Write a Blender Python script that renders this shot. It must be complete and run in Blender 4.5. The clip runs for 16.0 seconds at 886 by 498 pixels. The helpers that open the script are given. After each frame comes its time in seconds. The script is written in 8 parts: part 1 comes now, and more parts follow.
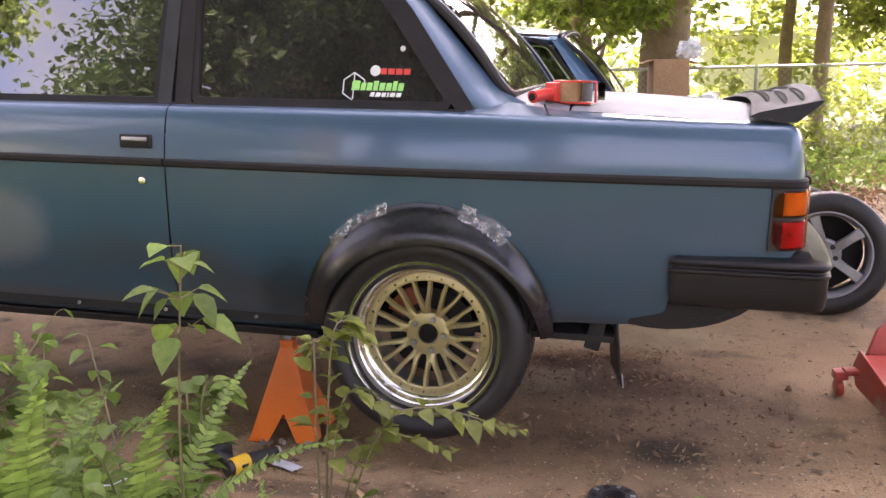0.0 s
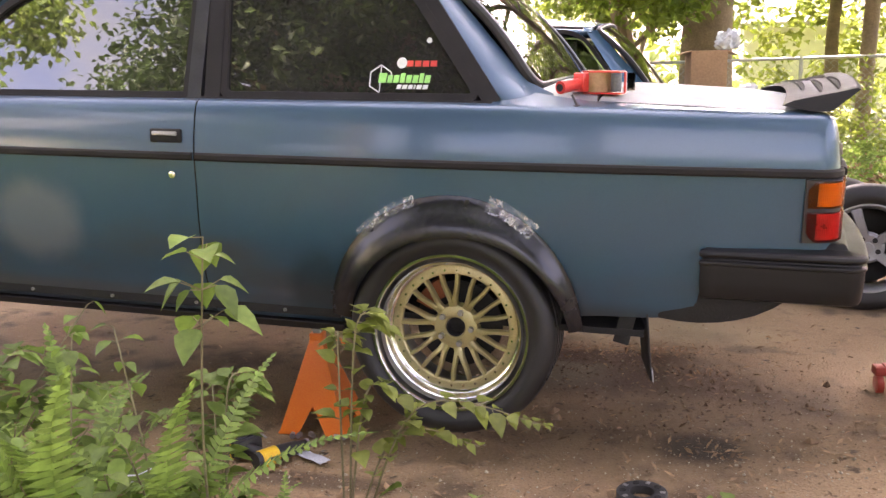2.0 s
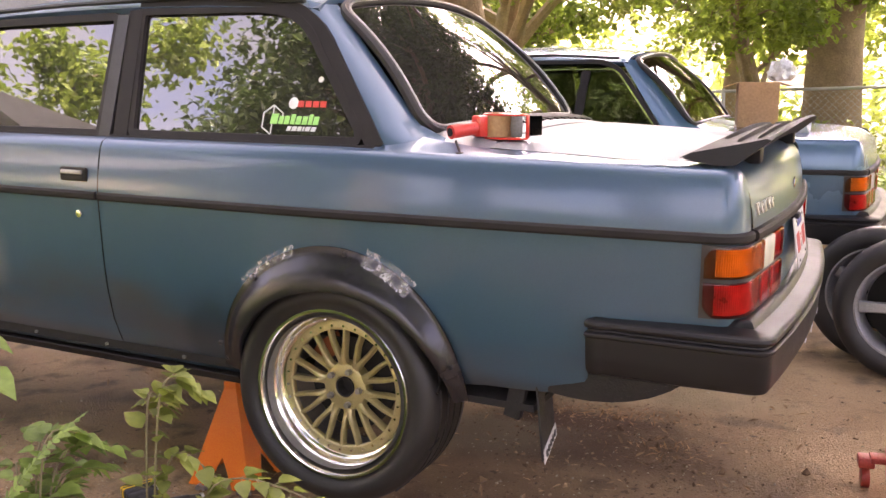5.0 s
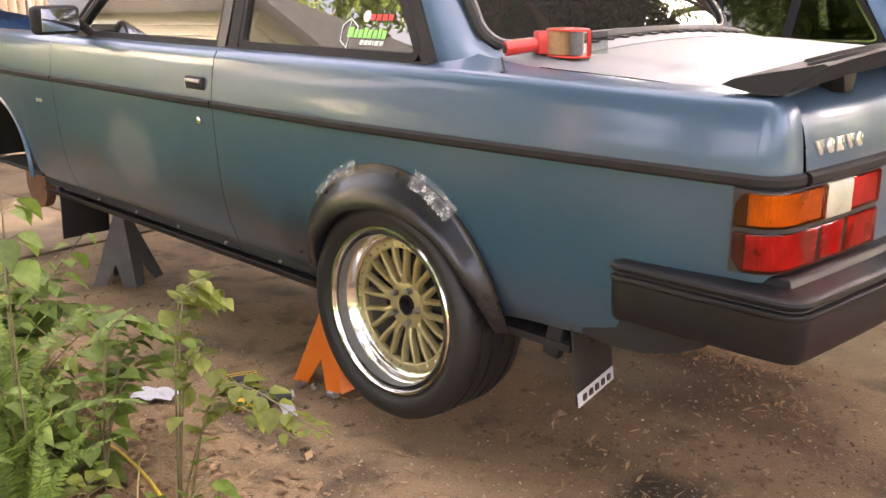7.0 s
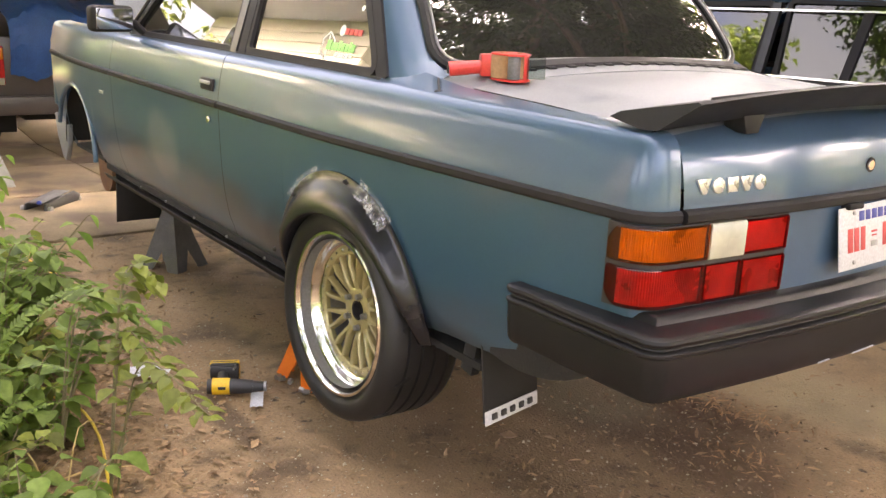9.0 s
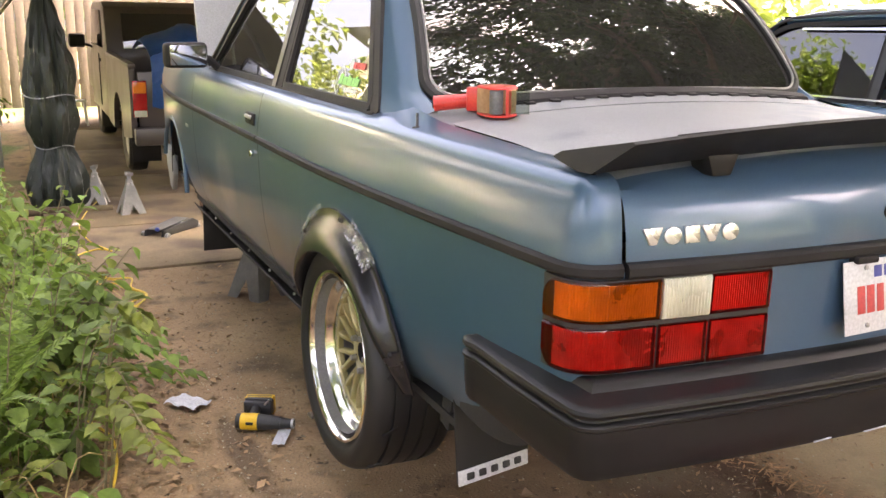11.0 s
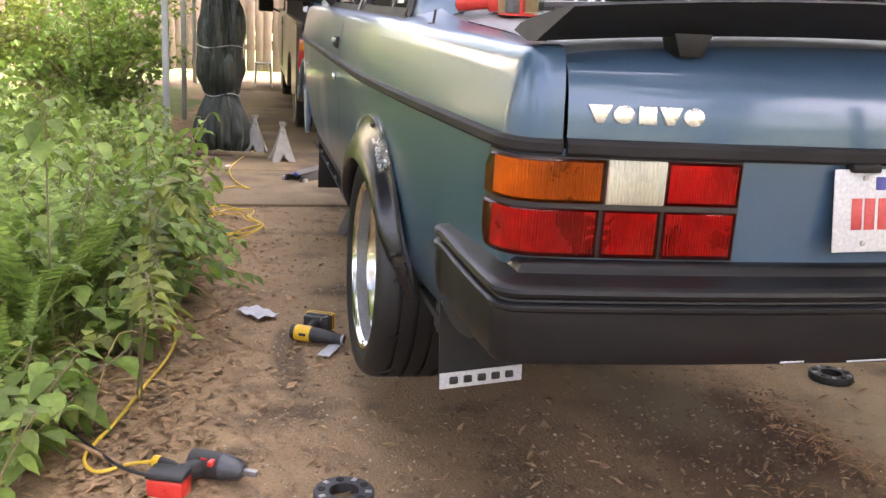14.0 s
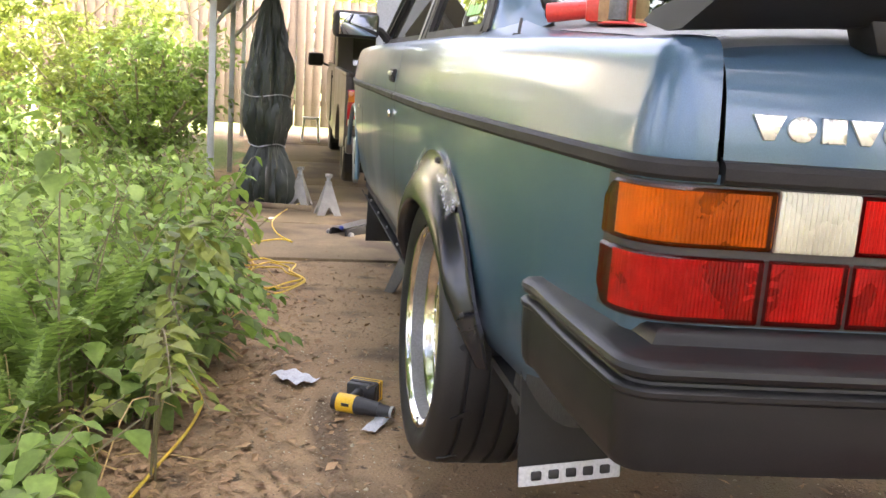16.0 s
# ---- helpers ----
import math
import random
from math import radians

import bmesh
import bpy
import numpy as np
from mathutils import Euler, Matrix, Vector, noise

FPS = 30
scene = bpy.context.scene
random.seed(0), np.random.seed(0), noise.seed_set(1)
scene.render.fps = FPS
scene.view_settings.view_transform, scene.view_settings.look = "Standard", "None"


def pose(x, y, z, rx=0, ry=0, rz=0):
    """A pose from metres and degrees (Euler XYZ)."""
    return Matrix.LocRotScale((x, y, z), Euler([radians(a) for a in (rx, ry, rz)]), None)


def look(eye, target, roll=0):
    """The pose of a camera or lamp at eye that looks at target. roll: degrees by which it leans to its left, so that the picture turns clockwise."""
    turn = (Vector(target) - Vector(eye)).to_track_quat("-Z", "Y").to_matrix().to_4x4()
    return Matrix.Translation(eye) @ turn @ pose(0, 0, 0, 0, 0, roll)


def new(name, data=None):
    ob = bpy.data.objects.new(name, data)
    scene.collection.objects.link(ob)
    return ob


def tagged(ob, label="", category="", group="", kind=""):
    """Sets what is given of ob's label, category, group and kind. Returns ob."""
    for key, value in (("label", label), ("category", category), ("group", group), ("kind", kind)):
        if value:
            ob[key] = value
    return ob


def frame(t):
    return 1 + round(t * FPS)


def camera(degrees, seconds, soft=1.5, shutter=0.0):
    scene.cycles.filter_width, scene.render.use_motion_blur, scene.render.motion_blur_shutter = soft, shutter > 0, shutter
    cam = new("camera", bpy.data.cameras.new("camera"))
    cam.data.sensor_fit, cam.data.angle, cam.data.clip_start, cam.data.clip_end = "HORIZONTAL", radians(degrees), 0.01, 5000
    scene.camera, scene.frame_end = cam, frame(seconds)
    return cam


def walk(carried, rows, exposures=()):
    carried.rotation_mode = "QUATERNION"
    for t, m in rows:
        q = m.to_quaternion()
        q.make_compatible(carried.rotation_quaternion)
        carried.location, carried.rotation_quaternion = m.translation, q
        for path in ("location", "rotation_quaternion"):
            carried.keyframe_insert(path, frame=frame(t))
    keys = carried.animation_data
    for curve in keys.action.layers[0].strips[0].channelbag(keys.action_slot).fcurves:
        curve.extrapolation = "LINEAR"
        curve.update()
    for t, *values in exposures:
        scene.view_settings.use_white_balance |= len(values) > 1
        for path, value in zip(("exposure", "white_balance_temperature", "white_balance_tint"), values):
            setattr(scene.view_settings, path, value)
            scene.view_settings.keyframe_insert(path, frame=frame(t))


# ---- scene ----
cam = camera(51.6, 16.0)
PATH = [
    (0, (0.744, -2.720, 1.296), (0.266, -0.765, 0.904), -1.3),
    (0.5, (0.749, -2.714, 1.295), (0.245, -0.768, 0.893), -1.3),
    (1, (0.755, -2.716, 1.292), (0.268, -0.768, 0.883), -2.1),
    (1.5, (0.725, -2.717, 1.291), (0.346, -0.740, 0.904), -1.4),
    (2, (0.785, -2.694, 1.280), (0.217, -0.765, 0.883), -1.9),
    (2.5, (0.953, -2.685, 1.285), (0.251, -0.796, 0.912), -0.5),
    (3, (1.061, -2.668, 1.292), (0.367, -0.770, 0.951), -1.6),
    (3.5, (1.123, -2.542, 1.269), (0.436, -0.643, 0.920), -1.4),
    (4, (1.228, -2.421, 1.293), (0.498, -0.528, 1.001), -2.1),
    (4.2, (1.251, -2.393, 1.319), (0.506, -0.509, 1.007), -2.2),
    (4.6, (1.347, -2.288, 1.318), (0.537, -0.431, 0.996), -1.8),
    (5, (1.456, -2.173, 1.315), (0.564, -0.358, 0.973), -1.6),
    (5.5, (1.600, -2.028, 1.307), (0.592, -0.279, 0.938), -1.2),
    (6, (1.738, -1.893, 1.299), (0.612, -0.225, 0.904), -0.8),
    (6.3, (1.812, -1.823, 1.295), (0.618, -0.207, 0.887), -0.6),
    (6.5, (1.867, -1.794, 1.303), (0.596, -0.237, 0.900), -0.5),
    (7, (1.962, -1.691, 1.326), (0.555, -0.296, 0.798), -1.9),
    (7.5, (2.037, -1.624, 1.309), (0.568, -0.270, 0.846), 1.0),
    (8, (2.185, -1.516, 1.340), (0.724, -0.158, 0.869), 1.4),
    (8.5, (2.320, -1.440, 1.329), (0.765, -0.195, 0.845), 1.3),
    (8.7, (2.337, -1.392, 1.322), (0.762, -0.174, 0.834), 1.6),
    (9.1, (2.390, -1.289, 1.325), (0.768, -0.134, 0.840), 1.2),
    (9.5, (2.427, -1.179, 1.329), (0.755, -0.095, 0.853), 0.8),
    (10, (2.457, -1.041, 1.337), (0.726, -0.049, 0.874), 0.4),
    (10.4, (2.475, -0.933, 1.340), (0.701, -0.013, 0.889), -0.0),
    (10.8, (2.493, -0.835, 1.339), (0.682, 0.019, 0.900), -0.4),
    (11, (2.498, -0.808, 1.344), (0.684, 0.040, 0.908), 0.1),
    (11.5, (2.509, -0.715, 1.322), (0.659, 0.059, 0.899), 0.2),
    (12, (2.480, -0.524, 1.311), (0.506, -0.059, 1.016), 1.4),
    (12.5, (2.543, -0.407, 1.283), (0.541, -0.165, 0.915), -3.1),
    (13, (2.652, -0.318, 1.190), (0.652, -0.045, 0.836), 3.7),
    (13.5, (2.689, -0.334, 1.149), (0.731, 0.086, 0.710), 3.4),
    (14, (2.665, -0.371, 1.120), (0.719, 0.080, 0.662), 2.8),
    (14.5, (2.613, -0.397, 1.082), (0.689, 0.128, 0.606), 3.6),
    (15, (2.512, -0.424, 1.060), (0.635, 0.250, 0.586), 1.9),
    (15.5, (2.390, -0.382, 1.040), (0.462, 0.207, 0.670), 1.0),
    (16, (2.240, -0.357, 1.015), (0.249, 0.002, 0.687), 3.6),
]
EXPOSURES = [(0.0, 3.74, 7150, 37), (2.0, 3.89, 7500, 33), (2.6, 3.95, 7850, 39), (4.0, 3.94, 7850, 39), (6.5, 4.08, 8100, 32), (8.0, 4.26, 8200, 26), (8.5, 4.23, 8250, 25), (11.0, 4.0, 7850, 24), (11.5, 3.97, 7800, 24), (12.0, 3.78, 7750, 25), (12.5, 3.56, 7700, 25), (14.0, 3.97, 7200, 26), (15.0, 4.24, 7200, 22), (15.5, 4.27, 7200, 22), (16.0, 4.17, 7200, 22)]
walk(cam, [(t, look(eye, target, roll)) for t, eye, target, roll in PATH], EXPOSURES)

# ---- world and light ----
world = bpy.data.worlds.new("sky")
scene.world = world
world.use_nodes = True
wn = world.node_tree
wn.nodes.clear()
w_out = wn.nodes.new("ShaderNodeOutputWorld")
w_bg = wn.nodes.new("ShaderNodeBackground")
w_sky = wn.nodes.new("ShaderNodeTexSky")
w_sky.sky_type = "NISHITA"
w_sky.sun_disc = False
SUN_EL, SUN_AZ = 44.0, 8.0
w_sky.sun_elevation = radians(SUN_EL)
w_sky.sun_rotation = radians(SUN_AZ)
w_sky.dust_density = 7.0
w_sky.air_density = 0.55
w_bg.inputs[1].default_value = 0.15
w_tc, w_nz, w_mr = wn.nodes.new("ShaderNodeTexCoord"), wn.nodes.new("ShaderNodeTexNoise"), wn.nodes.new("ShaderNodeMapRange")
w_map = wn.nodes.new("ShaderNodeMapping")
w_map.inputs["Scale"].default_value = (1.0, 1.0, 2.2)
w_nz.inputs["Scale"].default_value, w_nz.inputs["Detail"].default_value, w_nz.inputs["Roughness"].default_value = 2.6, 8.0, 0.58
w_mr.interpolation_type = "SMOOTHSTEP"
w_mr.inputs["From Min"].default_value, w_mr.inputs["From Max"].default_value = 0.40, 0.62
w_mr.inputs["To Max"].default_value = 0.92
w_bw, w_white, w_mix = wn.nodes.new("ShaderNodeRGBToBW"), wn.nodes.new("ShaderNodeMixRGB"), wn.nodes.new("ShaderNodeMixRGB")
w_white.blend_type = "MULTIPLY"
w_white.inputs["Fac"].default_value = 1.0
w_white.inputs["Color2"].default_value = (1.25, 1.40, 1.58, 1)
wn.links.new(w_tc.outputs["Generated"], w_map.inputs["Vector"])
wn.links.new(w_map.outputs["Vector"], w_nz.inputs["Vector"])
wn.links.new(w_nz.outputs["Fac"], w_mr.inputs["Value"])
wn.links.new(w_sky.outputs[0], w_bw.inputs[0])
wn.links.new(w_bw.outputs[0], w_white.inputs["Color1"])
wn.links.new(w_mr.outputs["Result"], w_mix.inputs["Fac"])
wn.links.new(w_sky.outputs[0], w_mix.inputs["Color1"])
wn.links.new(w_white.outputs["Color"], w_mix.inputs["Color2"])
wn.links.new(w_mix.outputs["Color"], w_bg.inputs[0])
wn.links.new(w_bg.outputs[0], w_out.inputs[0])
sun = new("sun", bpy.data.lights.new("sun", "SUN"))
sun.data.energy = 2.0
sun.data.angle = radians(1.2)
sun.data.color = (1.0, 0.93, 0.8)
s_dir = Vector((math.sin(radians(SUN_AZ)) * math.cos(radians(SUN_EL)), math.cos(radians(SUN_AZ)) * math.cos(radians(SUN_EL)), math.sin(radians(SUN_EL))))
sun.matrix_world = look(s_dir * 40, (0, 0, 0))


# ---- mesh helpers ----
def ident():
    return Matrix.Identity(4)


def shift(x, y, z):
    return Matrix.Translation((x, y, z))


def as_mesh(name, bm, material, smooth=True):
    bm.normal_update()
    me = bpy.data.meshes.new(name)
    bm.to_mesh(me)
    bm.free()
    for m in material if isinstance(material, (list, tuple)) else [material]:
        me.materials.append(m)
    if smooth:
        me.polygons.foreach_set("use_smooth", [True] * len(me.polygons))
        me.set_sharp_from_angle(angle=radians(38))
    return me


def part(name, bm, material, parent=None, label="", at=None, smooth=True):
    ob = new(name, as_mesh(name, bm, material, smooth))
    if parent is not None:
        ob.parent = parent
    if at is not None:
        ob.matrix_basis = at
    if label:
        ob["label"] = label
    return ob


def thing(name, label, category, at=None, group="", kind=""):
    ob = new(name)
    if at is not None:
        ob.matrix_basis = at
    return tagged(ob, label, category, group, kind)


def solo(name, bm, material, label, category, at=None, group="", kind="", smooth=True):
    return tagged(part(name, bm, material, None, "", at, smooth), label, category, group, kind)


def box(sx, sy, sz, bevel=0.0, at=None, seg=2, bm=None):
    """A box centred on the origin of at."""
    own = bmesh.new()
    bmesh.ops.create_cube(own, size=1.0)
    bmesh.ops.scale(own, vec=(sx, sy, sz), verts=own.verts)
    if bevel > 0:
        bmesh.ops.bevel(own, geom=own.edges[:], offset=bevel, segments=seg, affect="EDGES", profile=0.5)
    return join(own, bm, at)


def join(own, bm=None, at=None):
    if at is not None:
        bmesh.ops.transform(own, matrix=at, verts=own.verts)
    if bm is None:
        return own
    tmp = bpy.data.meshes.new("tmp")
    own.to_mesh(tmp)
    own.free()
    bm.from_mesh(tmp)
    bpy.data.meshes.remove(tmp)
    return bm


def rod(r1, r2, h, seg=16, at=None, bm=None, bevel=0.0):
    """A cylinder or cone along z, from z = 0 to h."""
    own = bmesh.new()
    bmesh.ops.create_cone(own, cap_ends=True, segments=seg, radius1=r1, radius2=r2, depth=h)
    bmesh.ops.translate(own, vec=(0, 0, h / 2), verts=own.verts)
    if bevel > 0:
        rims = [e for e in own.edges if all(len(f.verts) > 4 for f in e.link_faces[:1]) or any(len(f.verts) > 4 for f in e.link_faces)]
        bmesh.ops.bevel(own, geom=rims, offset=bevel, segments=2, affect="EDGES", profile=0.5)
    return join(own, bm, at)


def lathe(profile, seg=48, at=None, bm=None, closed=False, start=0.0, sweep=2 * math.pi):
    """A surface of revolution round y; profile: (radius, y) pairs."""
    own = bmesh.new()
    full = abs(sweep - 2 * math.pi) < 1e-6
    n = seg if full else seg + 1
    rings = []
    for k in range(n):
        a = start + sweep * k / seg
        rings.append([own.verts.new((r * math.cos(a), y, r * math.sin(a))) for r, y in profile])
    m = len(profile)
    for k in range(seg):
        a, b = rings[k], rings[(k + 1) % n]
        for j in range(m if closed else m - 1):
            own.faces.new((a[j], a[(j + 1) % m], b[(j + 1) % m], b[j]))
    bmesh.ops.recalc_face_normals(own, faces=own.faces)
    return join(own, bm, at)


def grid_mesh(rows, bm=None, at=None, close=False):
    """Quads over rows of points, every row as long as the first."""
    own = bmesh.new()
    vs = [[own.verts.new(p) for p in row] for row in rows]
    for a, b in zip(vs, vs[1:]):
        n = len(a)
        for j in range(n if close else n - 1):
            q = (a[j], a[(j + 1) % n], b[(j + 1) % n], b[j])
            own.faces.new(q)
    return join(own, bm, at)


def tube(points, r, seg=8, bm=None, at=None, taper=None):
    """A round tube along points; taper: the radius at the far end."""
    pts = [Vector(p) for p in points]
    rows = []
    side = None
    for k, p in enumerate(pts):
        t = (pts[min(k + 1, len(pts) - 1)] - pts[max(k - 1, 0)]).normalized()
        if side is None:
            side = t.cross(Vector((0, 0, 1)))
            if side.length < 0.2:
                side = t.cross(Vector((1, 0, 0)))
        side = side - t * side.dot(t)
        if side.length < 0.01:
            side = t.orthogonal()
        side.normalize()
        up = side.cross(t)
        rr = r if taper is None else r + (taper - r) * k / max(1, len(pts) - 1)
        rows.append([p + (side * math.cos(2 * math.pi * j / seg) + up * math.sin(2 * math.pi * j / seg)) * rr for j in range(seg)])
    own = grid_mesh(rows, close=True)
    own.verts.ensure_lookup_table()
    for ring in (list(range(seg)), list(range(len(own.verts) - seg, len(own.verts)))):
        own.faces.new([own.verts[i] for i in ring])
    bmesh.ops.recalc_face_normals(own, faces=own.faces)
    return join(own, bm, at)


def prism(outline, depth, axis="y", bevel=0.0, bm=None, at=None):
    """A closed outline of (a, b) pairs pushed along an axis: y -> (a, ., b), x -> (., a, b), z -> (a, b, .)."""
    def place(a, b, d):
        return {"y": (a, d, b), "x": (d, a, b), "z": (a, b, d)}[axis]
    own = bmesh.new()
    low = [own.verts.new(place(a, b, -depth / 2)) for a, b in outline]
    top = [own.verts.new(place(a, b, depth / 2)) for a, b in outline]
    own.faces.new(low)
    own.faces.new(top[::-1])
    n = len(outline)
    for k in range(n):
        own.faces.new((low[k], top[k], top[(k + 1) % n], low[(k + 1) % n]))
    bmesh.ops.recalc_face_normals(own, faces=own.faces)
    if bevel > 0:
        bmesh.ops.bevel(own, geom=own.edges[:], offset=bevel, segments=2, affect="EDGES", profile=0.5)
    return join(own, bm, at)


def thicken(bm, d):
    """Gives an open sheet a thickness, towards the back of its faces."""
    bmesh.ops.recalc_face_normals(bm, faces=bm.faces)
    bmesh.ops.solidify(bm, geom=bm.faces[:], thickness=d)
    return bm


def soften(xs, n):
    """A smooth line through points, n steps a stretch (Catmull-Rom)."""
    p = [Vector(q) for q in xs]
    out = []
    for k in range(len(p) - 1):
        a, b, c, d = p[max(k - 1, 0)], p[k], p[k + 1], p[min(k + 2, len(p) - 1)]
        for j in range(n):
            t = j / n
            out.append(0.5 * ((2 * b) + (c - a) * t + (2 * a - 5 * b + 4 * c - d) * t * t + (3 * b - a - 3 * c + d) * t ** 3))
    out.append(p[-1])
    return out


# ---- materials ----
def mat(name, c1, c2=None, rough=0.6, metal=0.0, scale=18.0, fine=160.0, bump=0.12, coat=0.0, spread=0.25, rough_var=0.15, spec=0.5, sheen=0.0, per_piece=0.0, coords="Object", coat_rough=0.20):
    """A surface with stains at one scale and grain at a finer one."""
    m = bpy.data.materials.new(name)
    m.use_nodes = True
    nt = m.node_tree
    bs = nt.nodes["Principled BSDF"]
    tc = nt.nodes.new("ShaderNodeTexCoord")
    big = nt.nodes.new("ShaderNodeTexNoise")
    big.inputs["Scale"].default_value = scale
    big.inputs["Detail"].default_value = 5.0
    big.inputs["Roughness"].default_value = 0.6
    small = nt.nodes.new("ShaderNodeTexNoise")
    small.inputs["Scale"].default_value = fine
    small.inputs["Detail"].default_value = 3.0
    for n in (big, small):
        nt.links.new(tc.outputs[coords], n.inputs["Vector"])
    ramp = nt.nodes.new("ShaderNodeValToRGB")
    ramp.color_ramp.elements[0].position, ramp.color_ramp.elements[1].position = 0.5 - spread, 0.5 + spread
    ramp.color_ramp.elements[0].color = (*c1, 1)
    ramp.color_ramp.elements[1].color = (*(c2 or [v * 1.25 for v in c1]), 1)
    nt.links.new(big.outputs["Fac"], ramp.inputs["Fac"])
    grain = nt.nodes.new("ShaderNodeMixRGB")
    grain.blend_type = "OVERLAY"
    grain.inputs["Fac"].default_value = 0.35
    nt.links.new(ramp.outputs["Color"], grain.inputs["Color1"])
    nt.links.new(small.outputs["Fac"], grain.inputs["Color2"])
    col = grain.outputs["Color"]
    if per_piece:
        oi = nt.nodes.new("ShaderNodeObjectInfo")
        hsv = nt.nodes.new("ShaderNodeHueSaturation")
        mr = nt.nodes.new("ShaderNodeMapRange")
        mr.inputs["To Min"].default_value, mr.inputs["To Max"].default_value = 1 - per_piece, 1 + per_piece
        nt.links.new(oi.outputs["Random"], mr.inputs["Value"])
        nt.links.new(mr.outputs["Result"], hsv.inputs["Value"])
        nt.links.new(col, hsv.inputs["Color"])
        col = hsv.outputs["Color"]
    nt.links.new(col, bs.inputs["Base Color"])
    rr = nt.nodes.new("ShaderNodeMapRange")
    rr.inputs["To Min"].default_value, rr.inputs["To Max"].default_value = max(0.02, rough - rough_var), min(1.0, rough + rough_var)
    nt.links.new(big.outputs["Fac"], rr.inputs["Value"])
    nt.links.new(rr.outputs["Result"], bs.inputs["Roughness"])
    bs.inputs["Metallic"].default_value = metal
    bs.inputs["Specular IOR Level"].default_value = spec
    if coat:
        bs.inputs["Coat Weight"].default_value = coat
        bs.inputs["Coat Roughness"].default_value = coat_rough
    if bump:
        bp = nt.nodes.new("ShaderNodeBump")
        bp.inputs["Strength"].default_value = bump
        bp.inputs["Distance"].default_value = 0.01
        nt.links.new(small.outputs["Fac"], bp.inputs["Height"])
        nt.links.new(bp.outputs["Normal"], bs.inputs["Normal"])
    return m


def patched(m, cover, scale, lo, hi, coords="Object", stretch=(1, 1, 1), rough=None, offset=(0, 0, 0)):
    """Lays a second colour over a material in soft uneven patches."""
    nt = m.node_tree
    bs = nt.nodes["Principled BSDF"]
    old = bs.inputs["Base Color"].links[0].from_socket
    tc = nt.nodes.new("ShaderNodeTexCoord")
    mp = nt.nodes.new("ShaderNodeMapping")
    mp.inputs["Scale"].default_value = stretch
    mp.inputs["Location"].default_value = offset
    nz = nt.nodes.new("ShaderNodeTexNoise")
    nz.inputs["Scale"].default_value = scale
    nz.inputs["Detail"].default_value = 6.0
    nt.links.new(tc.outputs[coords], mp.inputs["Vector"])
    nt.links.new(mp.outputs["Vector"], nz.inputs["Vector"])
    mr = nt.nodes.new("ShaderNodeMapRange")
    mr.interpolation_type = "SMOOTHSTEP"
    mr.inputs["From Min"].default_value, mr.inputs["From Max"].default_value = lo, hi
    nt.links.new(nz.outputs["Fac"], mr.inputs["Value"])
    mx = nt.nodes.new("ShaderNodeMixRGB")
    nt.links.new(mr.outputs["Result"], mx.inputs["Fac"])
    nt.links.new(old, mx.inputs["Color1"])
    mx.inputs["Color2"].default_value = (*cover, 1)
    nt.links.new(mx.outputs["Color"], bs.inputs["Base Color"])
    if rough is not None:
        r_old = bs.inputs["Roughness"].links[0].from_socket
        rx = nt.nodes.new("ShaderNodeMixRGB")
        nt.links.new(mr.outputs["Result"], rx.inputs["Fac"])
        nt.links.new(r_old, rx.inputs["Color1"])
        rx.inputs["Color2"].default_value = (rough, rough, rough, 1)
        nt.links.new(rx.outputs["Color"], bs.inputs["Roughness"])
    return m


def pane(name, tint, rough=0.01, ior=1.5, dust=0.0):
    """Tinted window glass: clear with a colour, glossy by Fresnel."""
    m = bpy.data.materials.new(name)
    m.use_nodes = True
    nt = m.node_tree
    nt.nodes.clear()
    out = nt.nodes.new("ShaderNodeOutputMaterial")
    tr = nt.nodes.new("ShaderNodeBsdfTransparent")
    tr.inputs["Color"].default_value = (*tint, 1)
    gl = nt.nodes.new("ShaderNodeBsdfGlossy")
    gl.inputs["Roughness"].default_value = rough
    fr = nt.nodes.new("ShaderNodeFresnel")
    fr.inputs["IOR"].default_value = ior
    mx = nt.nodes.new("ShaderNodeMixShader")
    nt.links.new(fr.outputs[0], mx.inputs[0])
    nt.links.new(tr.outputs[0], mx.inputs[1])
    nt.links.new(gl.outputs[0], mx.inputs[2])
    nt.links.new(mx.outputs[0], out.inputs["Surface"])
    if dust:
        df = nt.nodes.new("ShaderNodeBsdfDiffuse")
        df.inputs["Color"].default_value = (0.34, 0.33, 0.30, 1)
        tc = nt.nodes.new("ShaderNodeTexCoord")
        nz = nt.nodes.new("ShaderNodeTexNoise")
        nz.inputs["Scale"].default_value, nz.inputs["Detail"].default_value = 5.0, 6.0
        mr = nt.nodes.new("ShaderNodeMapRange")
        mr.inputs["To Min"].default_value, mr.inputs["To Max"].default_value = dust * 0.4, dust * 1.6
        my = nt.nodes.new("ShaderNodeMixShader")
        nt.links.new(tc.outputs["Object"], nz.inputs["Vector"])
        nt.links.new(nz.outputs["Fac"], mr.inputs["Value"])
        nt.links.new(mr.outputs["Result"], my.inputs[0])
        nt.links.new(mx.outputs[0], my.inputs[1])
        nt.links.new(df.outputs[0], my.inputs[2])
        nt.links.new(my.outputs[0], out.inputs["Surface"])
    return m


